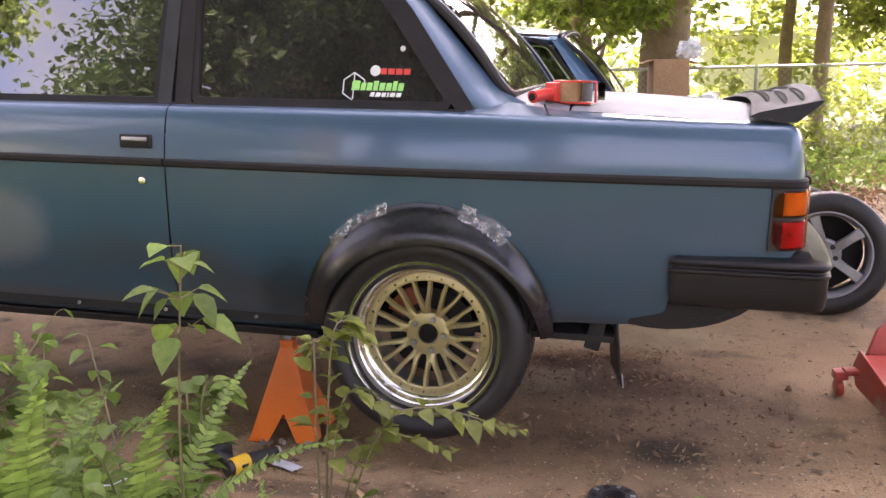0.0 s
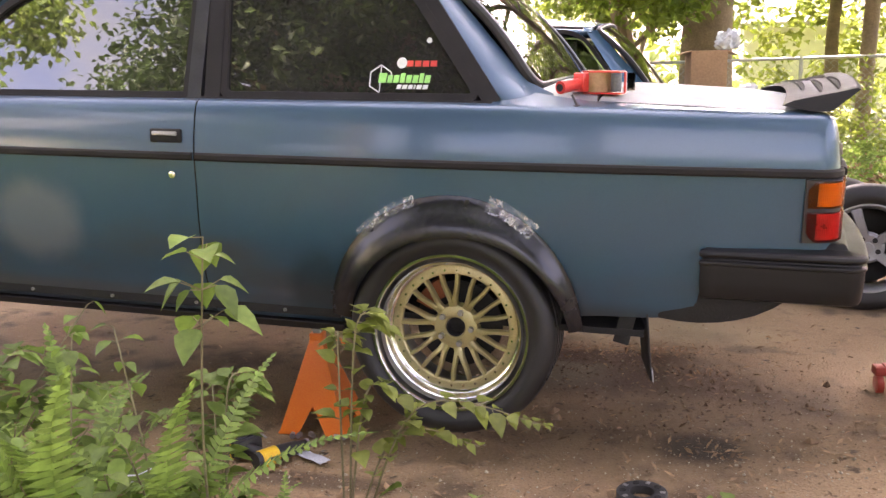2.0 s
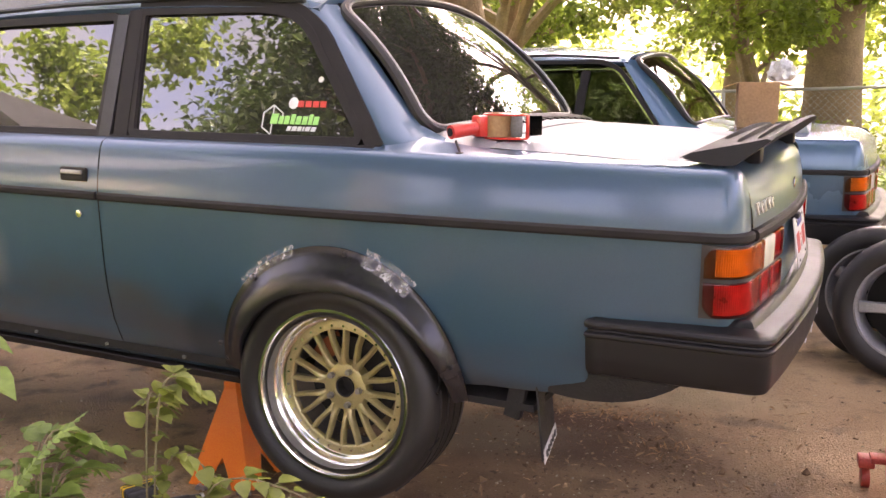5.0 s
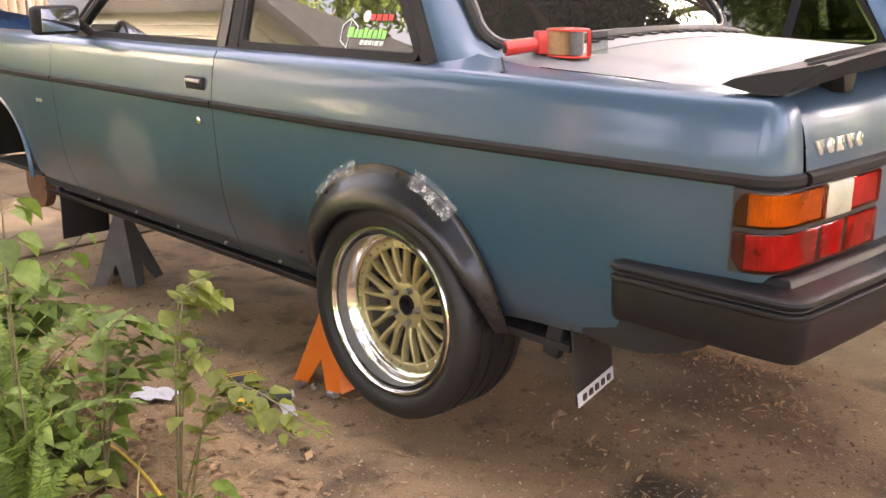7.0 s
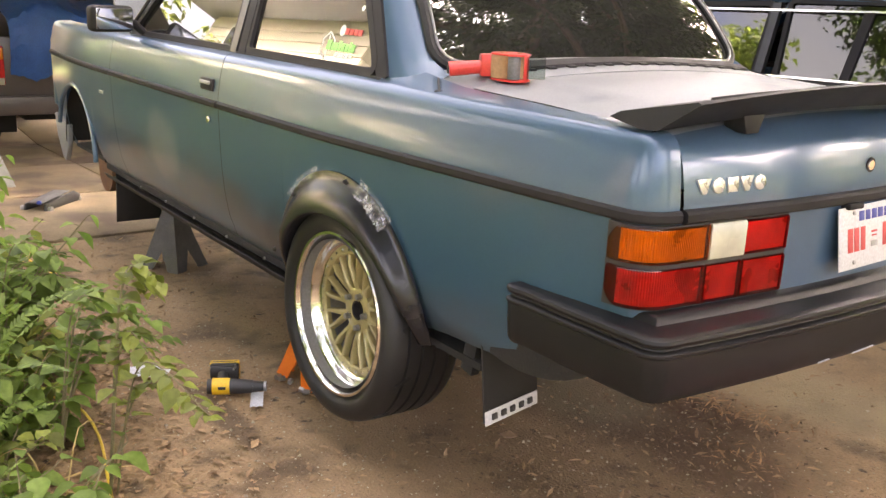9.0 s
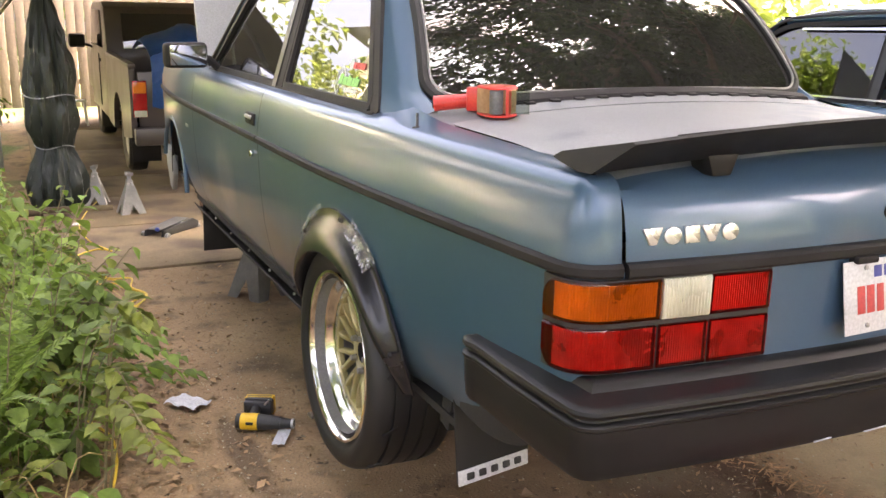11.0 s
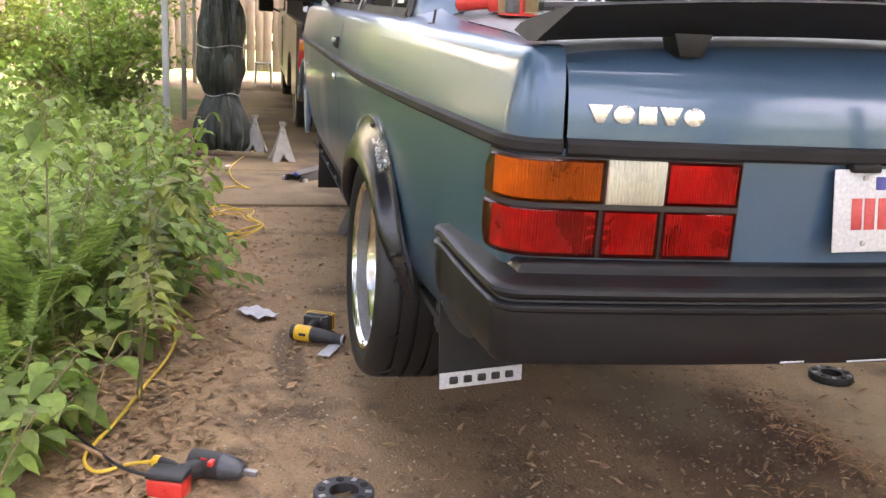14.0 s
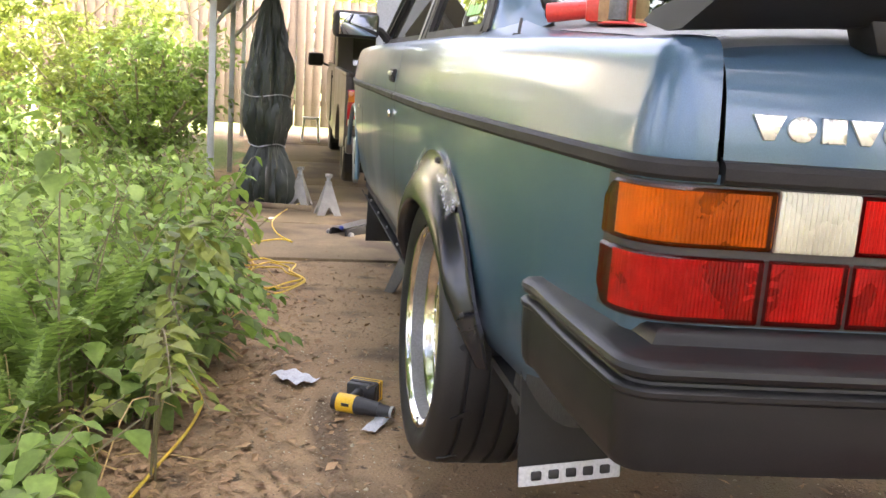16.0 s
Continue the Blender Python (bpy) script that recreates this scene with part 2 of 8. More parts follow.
def leafy(name, c1, c2, scale=3.0, rough=0.45, through_light=0.35):
    """Leaves: varied from leaf to leaf, with some light passing."""
    m = mat(name, c1, c2, rough=rough, scale=scale, fine=60, bump=0.1, spread=0.2)
    nt = m.node_tree
    bs = nt.nodes["Principled BSDF"]
    geo = nt.nodes.new("ShaderNodeNewGeometry")
    hsv = nt.nodes.new("ShaderNodeHueSaturation")
    mr = nt.nodes.new("ShaderNodeMapRange")
    mr.inputs["To Min"].default_value, mr.inputs["To Max"].default_value = 0.65, 1.4
    nt.links.new(geo.outputs["Random Per Island"], mr.inputs["Value"])
    nt.links.new(mr.outputs["Result"], hsv.inputs["Value"])
    old = bs.inputs["Base Color"].links[0].from_socket
    nt.links.new(old, hsv.inputs["Color"])
    nt.links.new(hsv.outputs["Color"], bs.inputs["Base Color"])
    out = nt.nodes["Material Output"]
    tl = nt.nodes.new("ShaderNodeBsdfTranslucent")
    nt.links.new(hsv.outputs["Color"], tl.inputs["Color"])
    mx = nt.nodes.new("ShaderNodeMixShader")
    mx.inputs[0].default_value = through_light
    nt.links.new(bs.outputs[0], mx.inputs[1])
    nt.links.new(tl.outputs[0], mx.inputs[2])
    nt.links.new(mx.outputs[0], out.inputs["Surface"])
    return m


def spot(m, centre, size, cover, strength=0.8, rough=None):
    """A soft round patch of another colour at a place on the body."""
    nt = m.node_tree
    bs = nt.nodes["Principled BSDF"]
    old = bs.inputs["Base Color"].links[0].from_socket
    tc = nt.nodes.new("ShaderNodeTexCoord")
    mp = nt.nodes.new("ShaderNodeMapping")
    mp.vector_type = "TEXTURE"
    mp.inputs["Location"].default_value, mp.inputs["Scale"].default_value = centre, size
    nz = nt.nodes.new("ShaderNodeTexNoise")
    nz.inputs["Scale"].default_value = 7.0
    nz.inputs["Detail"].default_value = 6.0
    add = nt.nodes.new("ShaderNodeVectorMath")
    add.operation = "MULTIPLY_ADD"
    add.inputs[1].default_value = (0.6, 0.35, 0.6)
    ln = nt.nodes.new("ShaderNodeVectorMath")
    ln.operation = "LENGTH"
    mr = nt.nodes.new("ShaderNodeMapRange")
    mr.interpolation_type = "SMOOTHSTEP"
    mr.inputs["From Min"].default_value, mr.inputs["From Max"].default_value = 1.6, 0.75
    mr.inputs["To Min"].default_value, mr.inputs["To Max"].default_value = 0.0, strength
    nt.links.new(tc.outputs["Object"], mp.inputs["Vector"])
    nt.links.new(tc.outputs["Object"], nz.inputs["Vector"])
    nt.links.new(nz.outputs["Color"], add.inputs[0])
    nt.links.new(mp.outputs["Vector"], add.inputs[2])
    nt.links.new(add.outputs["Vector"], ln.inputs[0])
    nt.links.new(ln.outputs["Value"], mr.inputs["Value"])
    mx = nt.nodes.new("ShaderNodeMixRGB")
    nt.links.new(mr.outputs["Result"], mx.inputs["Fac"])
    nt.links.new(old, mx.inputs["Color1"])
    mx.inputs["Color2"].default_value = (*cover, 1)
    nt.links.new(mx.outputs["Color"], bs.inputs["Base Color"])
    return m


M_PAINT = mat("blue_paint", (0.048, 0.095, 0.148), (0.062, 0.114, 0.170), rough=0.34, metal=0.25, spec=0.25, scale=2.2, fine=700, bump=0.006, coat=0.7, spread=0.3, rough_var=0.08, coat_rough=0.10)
# body paint below the moulding, toned darker where it mirrors ground instead of sky
M_LOWER = mat("shaded_flank_paint", (0.028, 0.077, 0.116), (0.036, 0.089, 0.132), rough=0.36, metal=0.20, spec=0.25, scale=2.0, fine=700, bump=0.006, coat=0.6, spread=0.3, rough_var=0.08, coat_rough=0.12)
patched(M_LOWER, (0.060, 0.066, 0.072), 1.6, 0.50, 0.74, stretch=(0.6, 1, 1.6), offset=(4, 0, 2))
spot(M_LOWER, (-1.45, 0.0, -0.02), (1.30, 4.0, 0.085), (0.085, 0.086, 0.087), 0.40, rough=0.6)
# low rear quarter: black dirt plus the shade of the turned-under edge, painted in
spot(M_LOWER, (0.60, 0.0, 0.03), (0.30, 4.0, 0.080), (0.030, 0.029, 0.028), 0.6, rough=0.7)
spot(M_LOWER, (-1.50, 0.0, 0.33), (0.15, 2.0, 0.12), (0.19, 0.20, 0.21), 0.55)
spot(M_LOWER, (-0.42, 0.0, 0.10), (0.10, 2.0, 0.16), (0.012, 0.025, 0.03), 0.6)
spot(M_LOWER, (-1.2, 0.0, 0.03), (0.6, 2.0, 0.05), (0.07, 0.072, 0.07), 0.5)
M_DECK = patched(mat("faded_lid_paint", (0.205, 0.215, 0.22), (0.27, 0.28, 0.285), rough=0.46, spec=0.3, metal=0.05, scale=6, fine=300, bump=0.03), (0.10, 0.13, 0.15), 2.5, 0.52, 0.7)
M_PRIMER = mat("grey_primer", (0.16, 0.17, 0.17), (0.21, 0.21, 0.21), rough=0.55, scale=5, bump=0.02)
M_TRIM = mat("weathered_black_plastic", (0.015, 0.014, 0.0145), (0.028, 0.026, 0.026), rough=0.6, scale=7, fine=400, bump=0.05, spec=0.16)
M_RUBBER = mat("black_rubber", (0.008, 0.008, 0.008), (0.014, 0.0135, 0.013), rough=0.62, scale=9, fine=260, bump=0.1)
M_TYRE = mat("tyre_rubber", (0.009, 0.009, 0.009), (0.018, 0.017, 0.016), rough=0.52, scale=6, fine=220, bump=0.08)
M_BUMPER = patched(mat("bumper_plastic", (0.0085, 0.0085, 0.009), (0.0145, 0.0145, 0.0152), rough=0.40, scale=5, fine=500, bump=0.06, spec=0.24), (0.0165, 0.016, 0.0162), 3.2, 0.50, 0.72, stretch=(0.5, 0.5, 3.0))
M_FLARE = mat("flare_plastic", (0.009, 0.009, 0.011), (0.016, 0.016, 0.019), rough=0.23, scale=6, fine=600, bump=0.03, spec=0.5)
M_DARK = mat("dark_underside", (0.010, 0.010, 0.010), (0.02, 0.018, 0.016), rough=0.9, scale=8, bump=0.2)
M_CHROME = mat("polished_metal", (0.75, 0.75, 0.73), (0.85, 0.85, 0.83), rough=0.10, metal=1.0, scale=14, fine=300, bump=0.01, rough_var=0.05)
M_LIP = mat("polished_rim_lip", (0.72, 0.70, 0.64), (0.84, 0.82, 0.78), rough=0.12, metal=1.0, scale=10, fine=240, bump=0.02, rough_var=0.06)
M_GOLD = mat("gold_paint", (0.42, 0.355, 0.17), (0.51, 0.435, 0.22), rough=0.36, metal=0.55, scale=12, fine=300, bump=0.02)
M_STEEL = mat("dull_steel", (0.30, 0.30, 0.29), (0.42, 0.41, 0.40), rough=0.42, metal=0.8, scale=20, bump=0.08)
M_RUST = mat("rusty_iron", (0.12, 0.06, 0.035), (0.22, 0.11, 0.06), rough=0.85, metal=0.2, scale=22, bump=0.3)
M_AMBER_SOLID = mat("amber_lens_solid", (0.75, 0.17, 0.01), (0.85, 0.22, 0.015), rough=0.14, scale=10, fine=200, bump=0.01, coat=0.6, rough_var=0.05)
M_RED_SOLID = mat("red_lens_solid", (0.40, 0.010, 0.010), (0.50, 0.014, 0.014), rough=0.14, scale=8, fine=200, bump=0.01, coat=0.6, rough_var=0.05)
M_AMBER = pane("amber_lens", (0.95, 0.38, 0.04), rough=0.14, ior=1.38)
M_RED = pane("red_lens", (0.88, 0.075, 0.065), rough=0.09, ior=1.38)
# wide light-dark noise paints the lamps' soft hot spots into the reflector colour
M_REFLECT = mat("hot_spot_reflector", (0.24, 0.24, 0.24), (0.95, 0.95, 0.95), rough=0.30, metal=0.5, scale=7, fine=40, bump=0.15, spread=0.26)
M_CLEAR = mat("white_lens", (0.46, 0.44, 0.33), (0.56, 0.535, 0.41), rough=0.25, scale=3, fine=20, bump=0.0, coat=0.2)
M_LAMPTRIM = mat("lamp_divider", (0.016, 0.013, 0.012), (0.03, 0.025, 0.023), rough=0.5, scale=20, bump=0.02)
M_BADGE = mat("bright_badge_metal", (0.52, 0.52, 0.50), (0.62, 0.62, 0.60), rough=0.28, metal=0.7, scale=30, bump=0.01)
M_PLATE = mat("plate_white", (0.49, 0.49, 0.485), (0.53, 0.53, 0.52), rough=0.45, scale=6, bump=0.0)
M_PLATE_RED = mat("plate_red", (0.45, 0.05, 0.05), (0.52, 0.07, 0.06), rough=0.5, scale=30, bump=0)
M_PLATE_BLUE = mat("plate_blue", (0.04, 0.05, 0.22), (0.06, 0.07, 0.26), rough=0.5, scale=30, bump=0)
M_DECAL_G = mat("green_decal", (0.24, 0.62, 0.16), (0.30, 0.70, 0.20), rough=0.5, scale=30, bump=0)
M_DECAL_W = mat("white_decal", (0.6, 0.64, 0.62), (0.7, 0.72, 0.7), rough=0.5, scale=30, bump=0)
M_DECAL_R = mat("red_decal", (0.62, 0.05, 0.04), (0.7, 0.07, 0.05), rough=0.5, scale=30, bump=0)
M_GLASS = pane("tinted_glass", (0.05, 0.06, 0.055), ior=2.65, dust=0.06)
M_GLASS2 = pane("smoked_rear_glass", (0.05, 0.06, 0.05), rough=0.014, ior=2.2, dust=0.05)
M_FRAME = mat("dark_frame_metal", (0.022, 0.022, 0.024), (0.040, 0.040, 0.043), rough=0.34, metal=0.3, scale=14, bump=0.03)
M_CLEARGLASS = pane("clear_glass", (0.7, 0.75, 0.73))
M_MIRROR = mat("mirror_glass", (0.8, 0.8, 0.8), (0.82, 0.82, 0.82), rough=0.03, metal=1.0, bump=0, rough_var=0.01)
M_SEAT = mat("dark_cloth", (0.03, 0.03, 0.03), (0.05, 0.05, 0.048), rough=0.9, scale=12, fine=500, bump=0.2)
M_ORANGE = mat("orange_enamel", (0.84, 0.17, 0.015), (0.90, 0.21, 0.025), rough=0.42, scale=9, fine=200, bump=0.03)
M_GREYSTAND = mat("grey_steel_stand", (0.10, 0.10, 0.10), (0.16, 0.155, 0.15), rough=0.6, metal=0.3, scale=14, bump=0.1)
M_PALESTAND = mat("pale_steel_stand", (0.26, 0.25, 0.23), (0.38, 0.365, 0.335), rough=0.6, metal=0.1, scale=16, bump=0.1)
M_REDPLASTIC = mat("red_plastic", (0.62, 0.035, 0.025), (0.70, 0.05, 0.035), rough=0.32, scale=12, bump=0.02, coat=0.2)
M_REDJACK = patched(mat("worn_red_enamel", (0.38, 0.045, 0.03), (0.46, 0.07, 0.045), rough=0.5, scale=9, bump=0.1), (0.36, 0.25, 0.22), 7, 0.55, 0.7)
M_YELLOW = mat("yellow_tool_plastic", (0.72, 0.42, 0.02), (0.80, 0.48, 0.03), rough=0.45, scale=16, bump=0.03)
M_BLACKTOOL = mat("black_tool_plastic", (0.016, 0.016, 0.016), (0.03, 0.03, 0.03), rough=0.5, scale=20, bump=0.05)
M_CABLE = mat("yellow_cable", (0.62, 0.40, 0.03), (0.72, 0.50, 0.06), rough=0.5, scale=10, bump=0.02)
M_PAPER = mat("paper", (0.42, 0.43, 0.45), (0.55, 0.56, 0.58), rough=0.8, scale=12, bump=0.05)
M_CARD = mat("cardboard", (0.36, 0.20, 0.10), (0.42, 0.25, 0.13), rough=0.85, scale=8, fine=90, bump=0.08)
M_ALLOY = mat("grey_alloy", (0.24, 0.24, 0.25), (0.32, 0.32, 0.32), rough=0.4, metal=0.6, scale=12, bump=0.04)
M_BLUECAR = mat("bright_blue_paint", (0.05, 0.125, 0.20), (0.065, 0.145, 0.23), rough=0.25, metal=0.3, scale=2, fine=700, bump=0.01, coat=0.5)
M_BEIGE = mat("beige_truck_paint", (0.088, 0.073, 0.064), (0.115, 0.096, 0.084), rough=0.38, metal=0.3, scale=3, fine=500, bump=0.02, coat=0.2)
M_TARP = mat("blue_tarp", (0.01, 0.06, 0.20), (0.015, 0.09, 0.28), rough=0.5, scale=6, fine=120, bump=0.2)
M_COVER = mat("green_cover_cloth", (0.011, 0.017, 0.013), (0.024, 0.033, 0.026), rough=0.42, scale=5, fine=90, bump=0.3)
M_GALV = mat("galvanised_pole", (0.34, 0.36, 0.37), (0.46, 0.47, 0.48), rough=0.5, metal=0.5, scale=10, bump=0.05)
M_HOODWHITE = mat("pale_grey_hood_paint", (0.24, 0.25, 0.255), (0.30, 0.31, 0.315), rough=0.45, scale=3, bump=0.02)
M_BARK = mat("grey_brown_bark", (0.15, 0.11, 0.07), (0.28, 0.21, 0.14), rough=0.9, scale=5, fine=40, bump=0.9)
M_WOODFENCE = mat("weathered_board", (0.092, 0.067, 0.047), (0.14, 0.105, 0.076), rough=0.85, scale=4, fine=60, bump=0.2, per_piece=0.18)
M_HOUSE = mat("pale_yellow_siding", (0.55, 0.50, 0.37), (0.61, 0.555, 0.42), rough=0.7, scale=3, bump=0.05)
M_WHITEWALL = mat("white_painted_wall", (0.66, 0.66, 0.64), (0.74, 0.74, 0.72), rough=0.7, scale=3, bump=0.04)
M_ROOF = mat("grey_roofing", (0.16, 0.16, 0.16), (0.24, 0.24, 0.23), rough=0.85, scale=8, bump=0.3)
M_CONCRETE = mat("old_concrete", (0.33, 0.30, 0.27), (0.44, 0.41, 0.37), rough=0.9, scale=3, fine=90, bump=0.25)
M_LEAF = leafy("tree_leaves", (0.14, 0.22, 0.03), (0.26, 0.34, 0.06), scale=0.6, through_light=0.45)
# tree leaves again, darkened in colour to stand for canopy shade
M_LEAF_SHADED = leafy("shaded_canopy_leaves", (0.042, 0.078, 0.018), (0.075, 0.122, 0.028), scale=0.6, through_light=0.4)
# bush leaves lightened and yellowed: the sun's glow sits in the colour
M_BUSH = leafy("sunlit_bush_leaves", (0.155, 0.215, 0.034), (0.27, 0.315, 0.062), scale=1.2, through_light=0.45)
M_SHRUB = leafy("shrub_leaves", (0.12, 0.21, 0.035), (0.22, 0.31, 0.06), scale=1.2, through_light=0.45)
M_WEED = leafy("soft_weed_leaves", (0.115, 0.195, 0.034), (0.19, 0.275, 0.056), scale=9, rough=0.6, through_light=0.45)
M_WEED_Y = leafy("yellowing_weed_leaves", (0.155, 0.195, 0.032), (0.24, 0.275, 0.055), scale=9, rough=0.6, through_light=0.45)
M_FERN = leafy("fern_fronds", (0.12, 0.205, 0.036), (0.20, 0.29, 0.06), scale=6, rough=0.6, through_light=0.45)
M_STEM = mat("green_brown_stem", (0.12, 0.10, 0.05), (0.20, 0.17, 0.08), rough=0.7, scale=20, bump=0.1)
M_DRYSTEM = mat("dry_plant_stem", (0.34, 0.23, 0.09), (0.52, 0.38, 0.16), rough=0.75, scale=25, bump=0.05)
M_DRY = leafy("dry_leaf", (0.20, 0.12, 0.06), (0.34, 0.22, 0.12), scale=8, rough=0.8, through_light=0.1)
M_CONCRETE_D = mat("worn_drive_concrete", (0.165, 0.118, 0.067), (0.240, 0.178, 0.105), rough=0.92, scale=2.5, fine=80, bump=0.3)
M_CHIP = mat("pale_chip", (0.320, 0.280, 0.193), (0.460, 0.420, 0.302), rough=0.8, scale=30, bump=0)
M_STRAW = leafy("straw", (0.20, 0.10, 0.045), (0.36, 0.21, 0.10), scale=8, rough=0.7, through_light=0.1)
patched(M_CONCRETE_D, (0.115, 0.078, 0.052), 1.6, 0.46, 0.62)
M_MULCH = mat("damp_mulch", (0.085, 0.054, 0.029), (0.140, 0.092, 0.050), rough=0.9, scale=30, bump=0.2)
M_SPOILER = mat("matt_black_spoiler", (0.008, 0.0078, 0.0078), (0.014, 0.0135, 0.0135), rough=0.58, scale=7, fine=400, bump=0.05, spec=0.3)
M_CALIPER = mat("dull_orange_enamel", (0.22, 0.055, 0.015), (0.28, 0.08, 0.025), rough=0.6, scale=12, bump=0.05)

# ---- the coupe ----
HUB_Z, PITCH, MID = 0.449, 2.04, 0.86
car = thing("coupe", "weathered blue two-door coupe raised on jack stands, rear flare taped on", "car", pose(0, 0, HUB_Z, 0, PITCH, 0))


def side_y(x):
    y = 0.005
    if x > -0.3:
        y += 0.085 * ((x + 0.3) / 1.35) ** 1.5
    if x < -2.3:
        y += 0.05 * ((-2.3 - x) / 1.1) ** 2
    return y


def tail_x(y):
    return 1.135 + 0.04 * (1 - ((MID - y) / 0.675) ** 2)


def contour():
    """The body's outline in plan, front left to the middle of the tail, with outward normals."""
    pts = [Vector((-3.68 + k * 0.02, side_y(-3.68 + k * 0.02))) for k in range(237)]
    a, c, b = Vector((1.055, side_y(1.055))), Vector((1.126, 0.0945)), Vector((tail_x(0.168), 0.168))
    pts += [a * (1 - t) ** 2 + c * 2 * t * (1 - t) + b * t * t for t in [k / 24 for k in range(24)]]
    pts += [Vector((tail_x(0.168 + k * 0.692 / 40), 0.168 + k * 0.692 / 40)) for k in range(41)]
    return pts


PLAN = contour()
RUN = [0.0]
for p, q in zip(PLAN, PLAN[1:]):
    RUN.append(RUN[-1] + (q - p).length)


def along(s):
    """Place and outward normal at a run along the outline."""
    s = min(max(s, 0.0), RUN[-1] - 1e-6)
    k = int(np.searchsorted(RUN, s, side="right")) - 1
    k = min(k, len(PLAN) - 2)
    f = (s - RUN[k]) / (RUN[k + 1] - RUN[k])
    p = PLAN[k].lerp(PLAN[k + 1], f)
    d0 = (PLAN[min(k + 1, len(PLAN) - 1)] - PLAN[max(k - 1, 0)]).normalized()
    d1 = (PLAN[min(k + 2, len(PLAN) - 1)] - PLAN[k]).normalized()
    d = d0.lerp(d1, f).normalized()
    return p, Vector((d.y, -d.x))


def run_at_x(x):
    """The run at which the flank reaches x."""
    return float(np.interp(x, [p.x for p in PLAN[:247]], RUN[:247]))


def run_at_y(y):
    """The run at which the tail reaches y."""
    return float(np.interp(y, [p.y for p in PLAN[228:]], RUN[228:]))


ZS = [-0.02, 0.04, 0.12, 0.22, 0.32, 0.42, 0.50, 0.538, 0.565, 0.60, 0.63, 0.655, 0.675, 0.69, 0.701, 0.708, 0.712]
OFF_SIDE = [0.100, 0.068, 0.038, 0.019, 0.009, 0.004, 0.001, 0.0, 0.001, 0.006, 0.0115, 0.017, 0.0225, 0.0285, 0.038, 0.056, 0.125]
OFF_TAIL = [0.0, 0.0, 0.0, 0.0, 0.0, 0.0, 0.0, 0.0, 0.002, 0.006, 0.010, 0.015, 0.021, 0.028, 0.040, 0.062, 0.14]


def deck_z(x, y=0.5):
    z = float(np.interp(x, [0.2, 0.30, 0.42, 0.75, 0.98, 1.04, 1.075, 1.10], [0.768, 0.752, 0.736, 0.722, 0.708, 0.700, 0.690, 0.678]))
    return z + 0.034 * (1 - ((y - MID) / 0.67) ** 2)


def lower_edge(x):
    z = -0.02
    if x > 0.3:
        z = float(np.interp(x, [0.3, 0.44, 0.60, 0.70, 0.748, 0.760, 0.80, 2.0], [0.050, 0.072, 0.074, 0.080, 0.090, 0.165, 0.20, 0.20]))
    for cx, cz, a, b in ((0.0, 0.0, 0.37, 0.36), (-2.985, 0.03, 0.36, 0.37)):
        if abs(x - cx) < a:
            z = max(z, cz + b * math.sqrt(1 - ((x - cx) / a) ** 2))
    return z


def flank(s0, s1, columns, name, parent, flip=False, trim_top=False):
    """A stretch of the body's side as one sheet with thickness."""
    rows = []
    for s in columns:
        p, n = along(s)
        low = lower_edge(p.x) if n.y < -0.7 else 0.20
        wt = min(1.0, max(0.0, (n.x - 0.1) / 0.7))
        col = []
        for z, o1, o2 in zip(ZS, OFF_SIDE, OFF_TAIL):
            zz = z
            if z <= 0.538:
                zz = low + (0.538 - low) * (z - ZS[0]) / (0.538 - ZS[0])
                o1 = float(np.interp(zz, ZS, OFF_SIDE))
            else:
                grow = float(np.interp(p.x, [-3.4, -2.0, 0.0, 0.5, 0.95], [1.06, 1.10, 1.10, 1.05, 1.0]))
                zz = 0.538 + (z - 0.538) * grow
                if z == 0.712 and p.x > 0.15:
                    zz = max(zz, deck_z(p.x, 0.2) - 0.006)
            o = o1 + (o2 - o1) * wt
            q = p - n * o
            col.append((q.x, (2 * MID - q.y) if flip else q.y, zz))
        rows.append(col)
    bm = grid_mesh(rows)
    bmesh.ops.recalc_face_normals(bm, faces=bm.faces)
    bm.faces.ensure_lookup_table()
    want = Vector((0, 1 if flip else -1, 0))
    mid_face = bm.faces[len(bm.faces) // 2 - 3]
    if mid_face.normal.dot(want) < 0:
        bmesh.ops.reverse_faces(bm, faces=bm.faces[:])
    # shoulder takes the lighter paint, the flank below it the shade-toned copy
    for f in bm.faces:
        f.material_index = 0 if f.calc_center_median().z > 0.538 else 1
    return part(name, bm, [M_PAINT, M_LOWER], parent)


def arch_columns(x0, x1, cx, a):
    xs = [cx + a * math.cos(math.pi * k / 30) for k in range(31)]
    xs += [cx - a - 0.003, cx + a + 0.003]
    return [x for x in xs if x0 < x < x1]


def columns_between(x0, x1, arches=(), step=0.06):
    n = max(2, int((x1 - x0) / step))
    xs = [x0 + (x1 - x0) * k / n for k in range(n + 1)]
    for cx, a in arches:
        xs = [x for x in xs if abs(x - cx) > a + 0.01] + arch_columns(x0, x1, cx, a)
    xs += [x for x in (0.748, 0.760, 0.80) if x0 < x < x1]
    return [run_at_x(x) for x in sorted(set(xs))]


S_GAP = run_at_y(0.183)
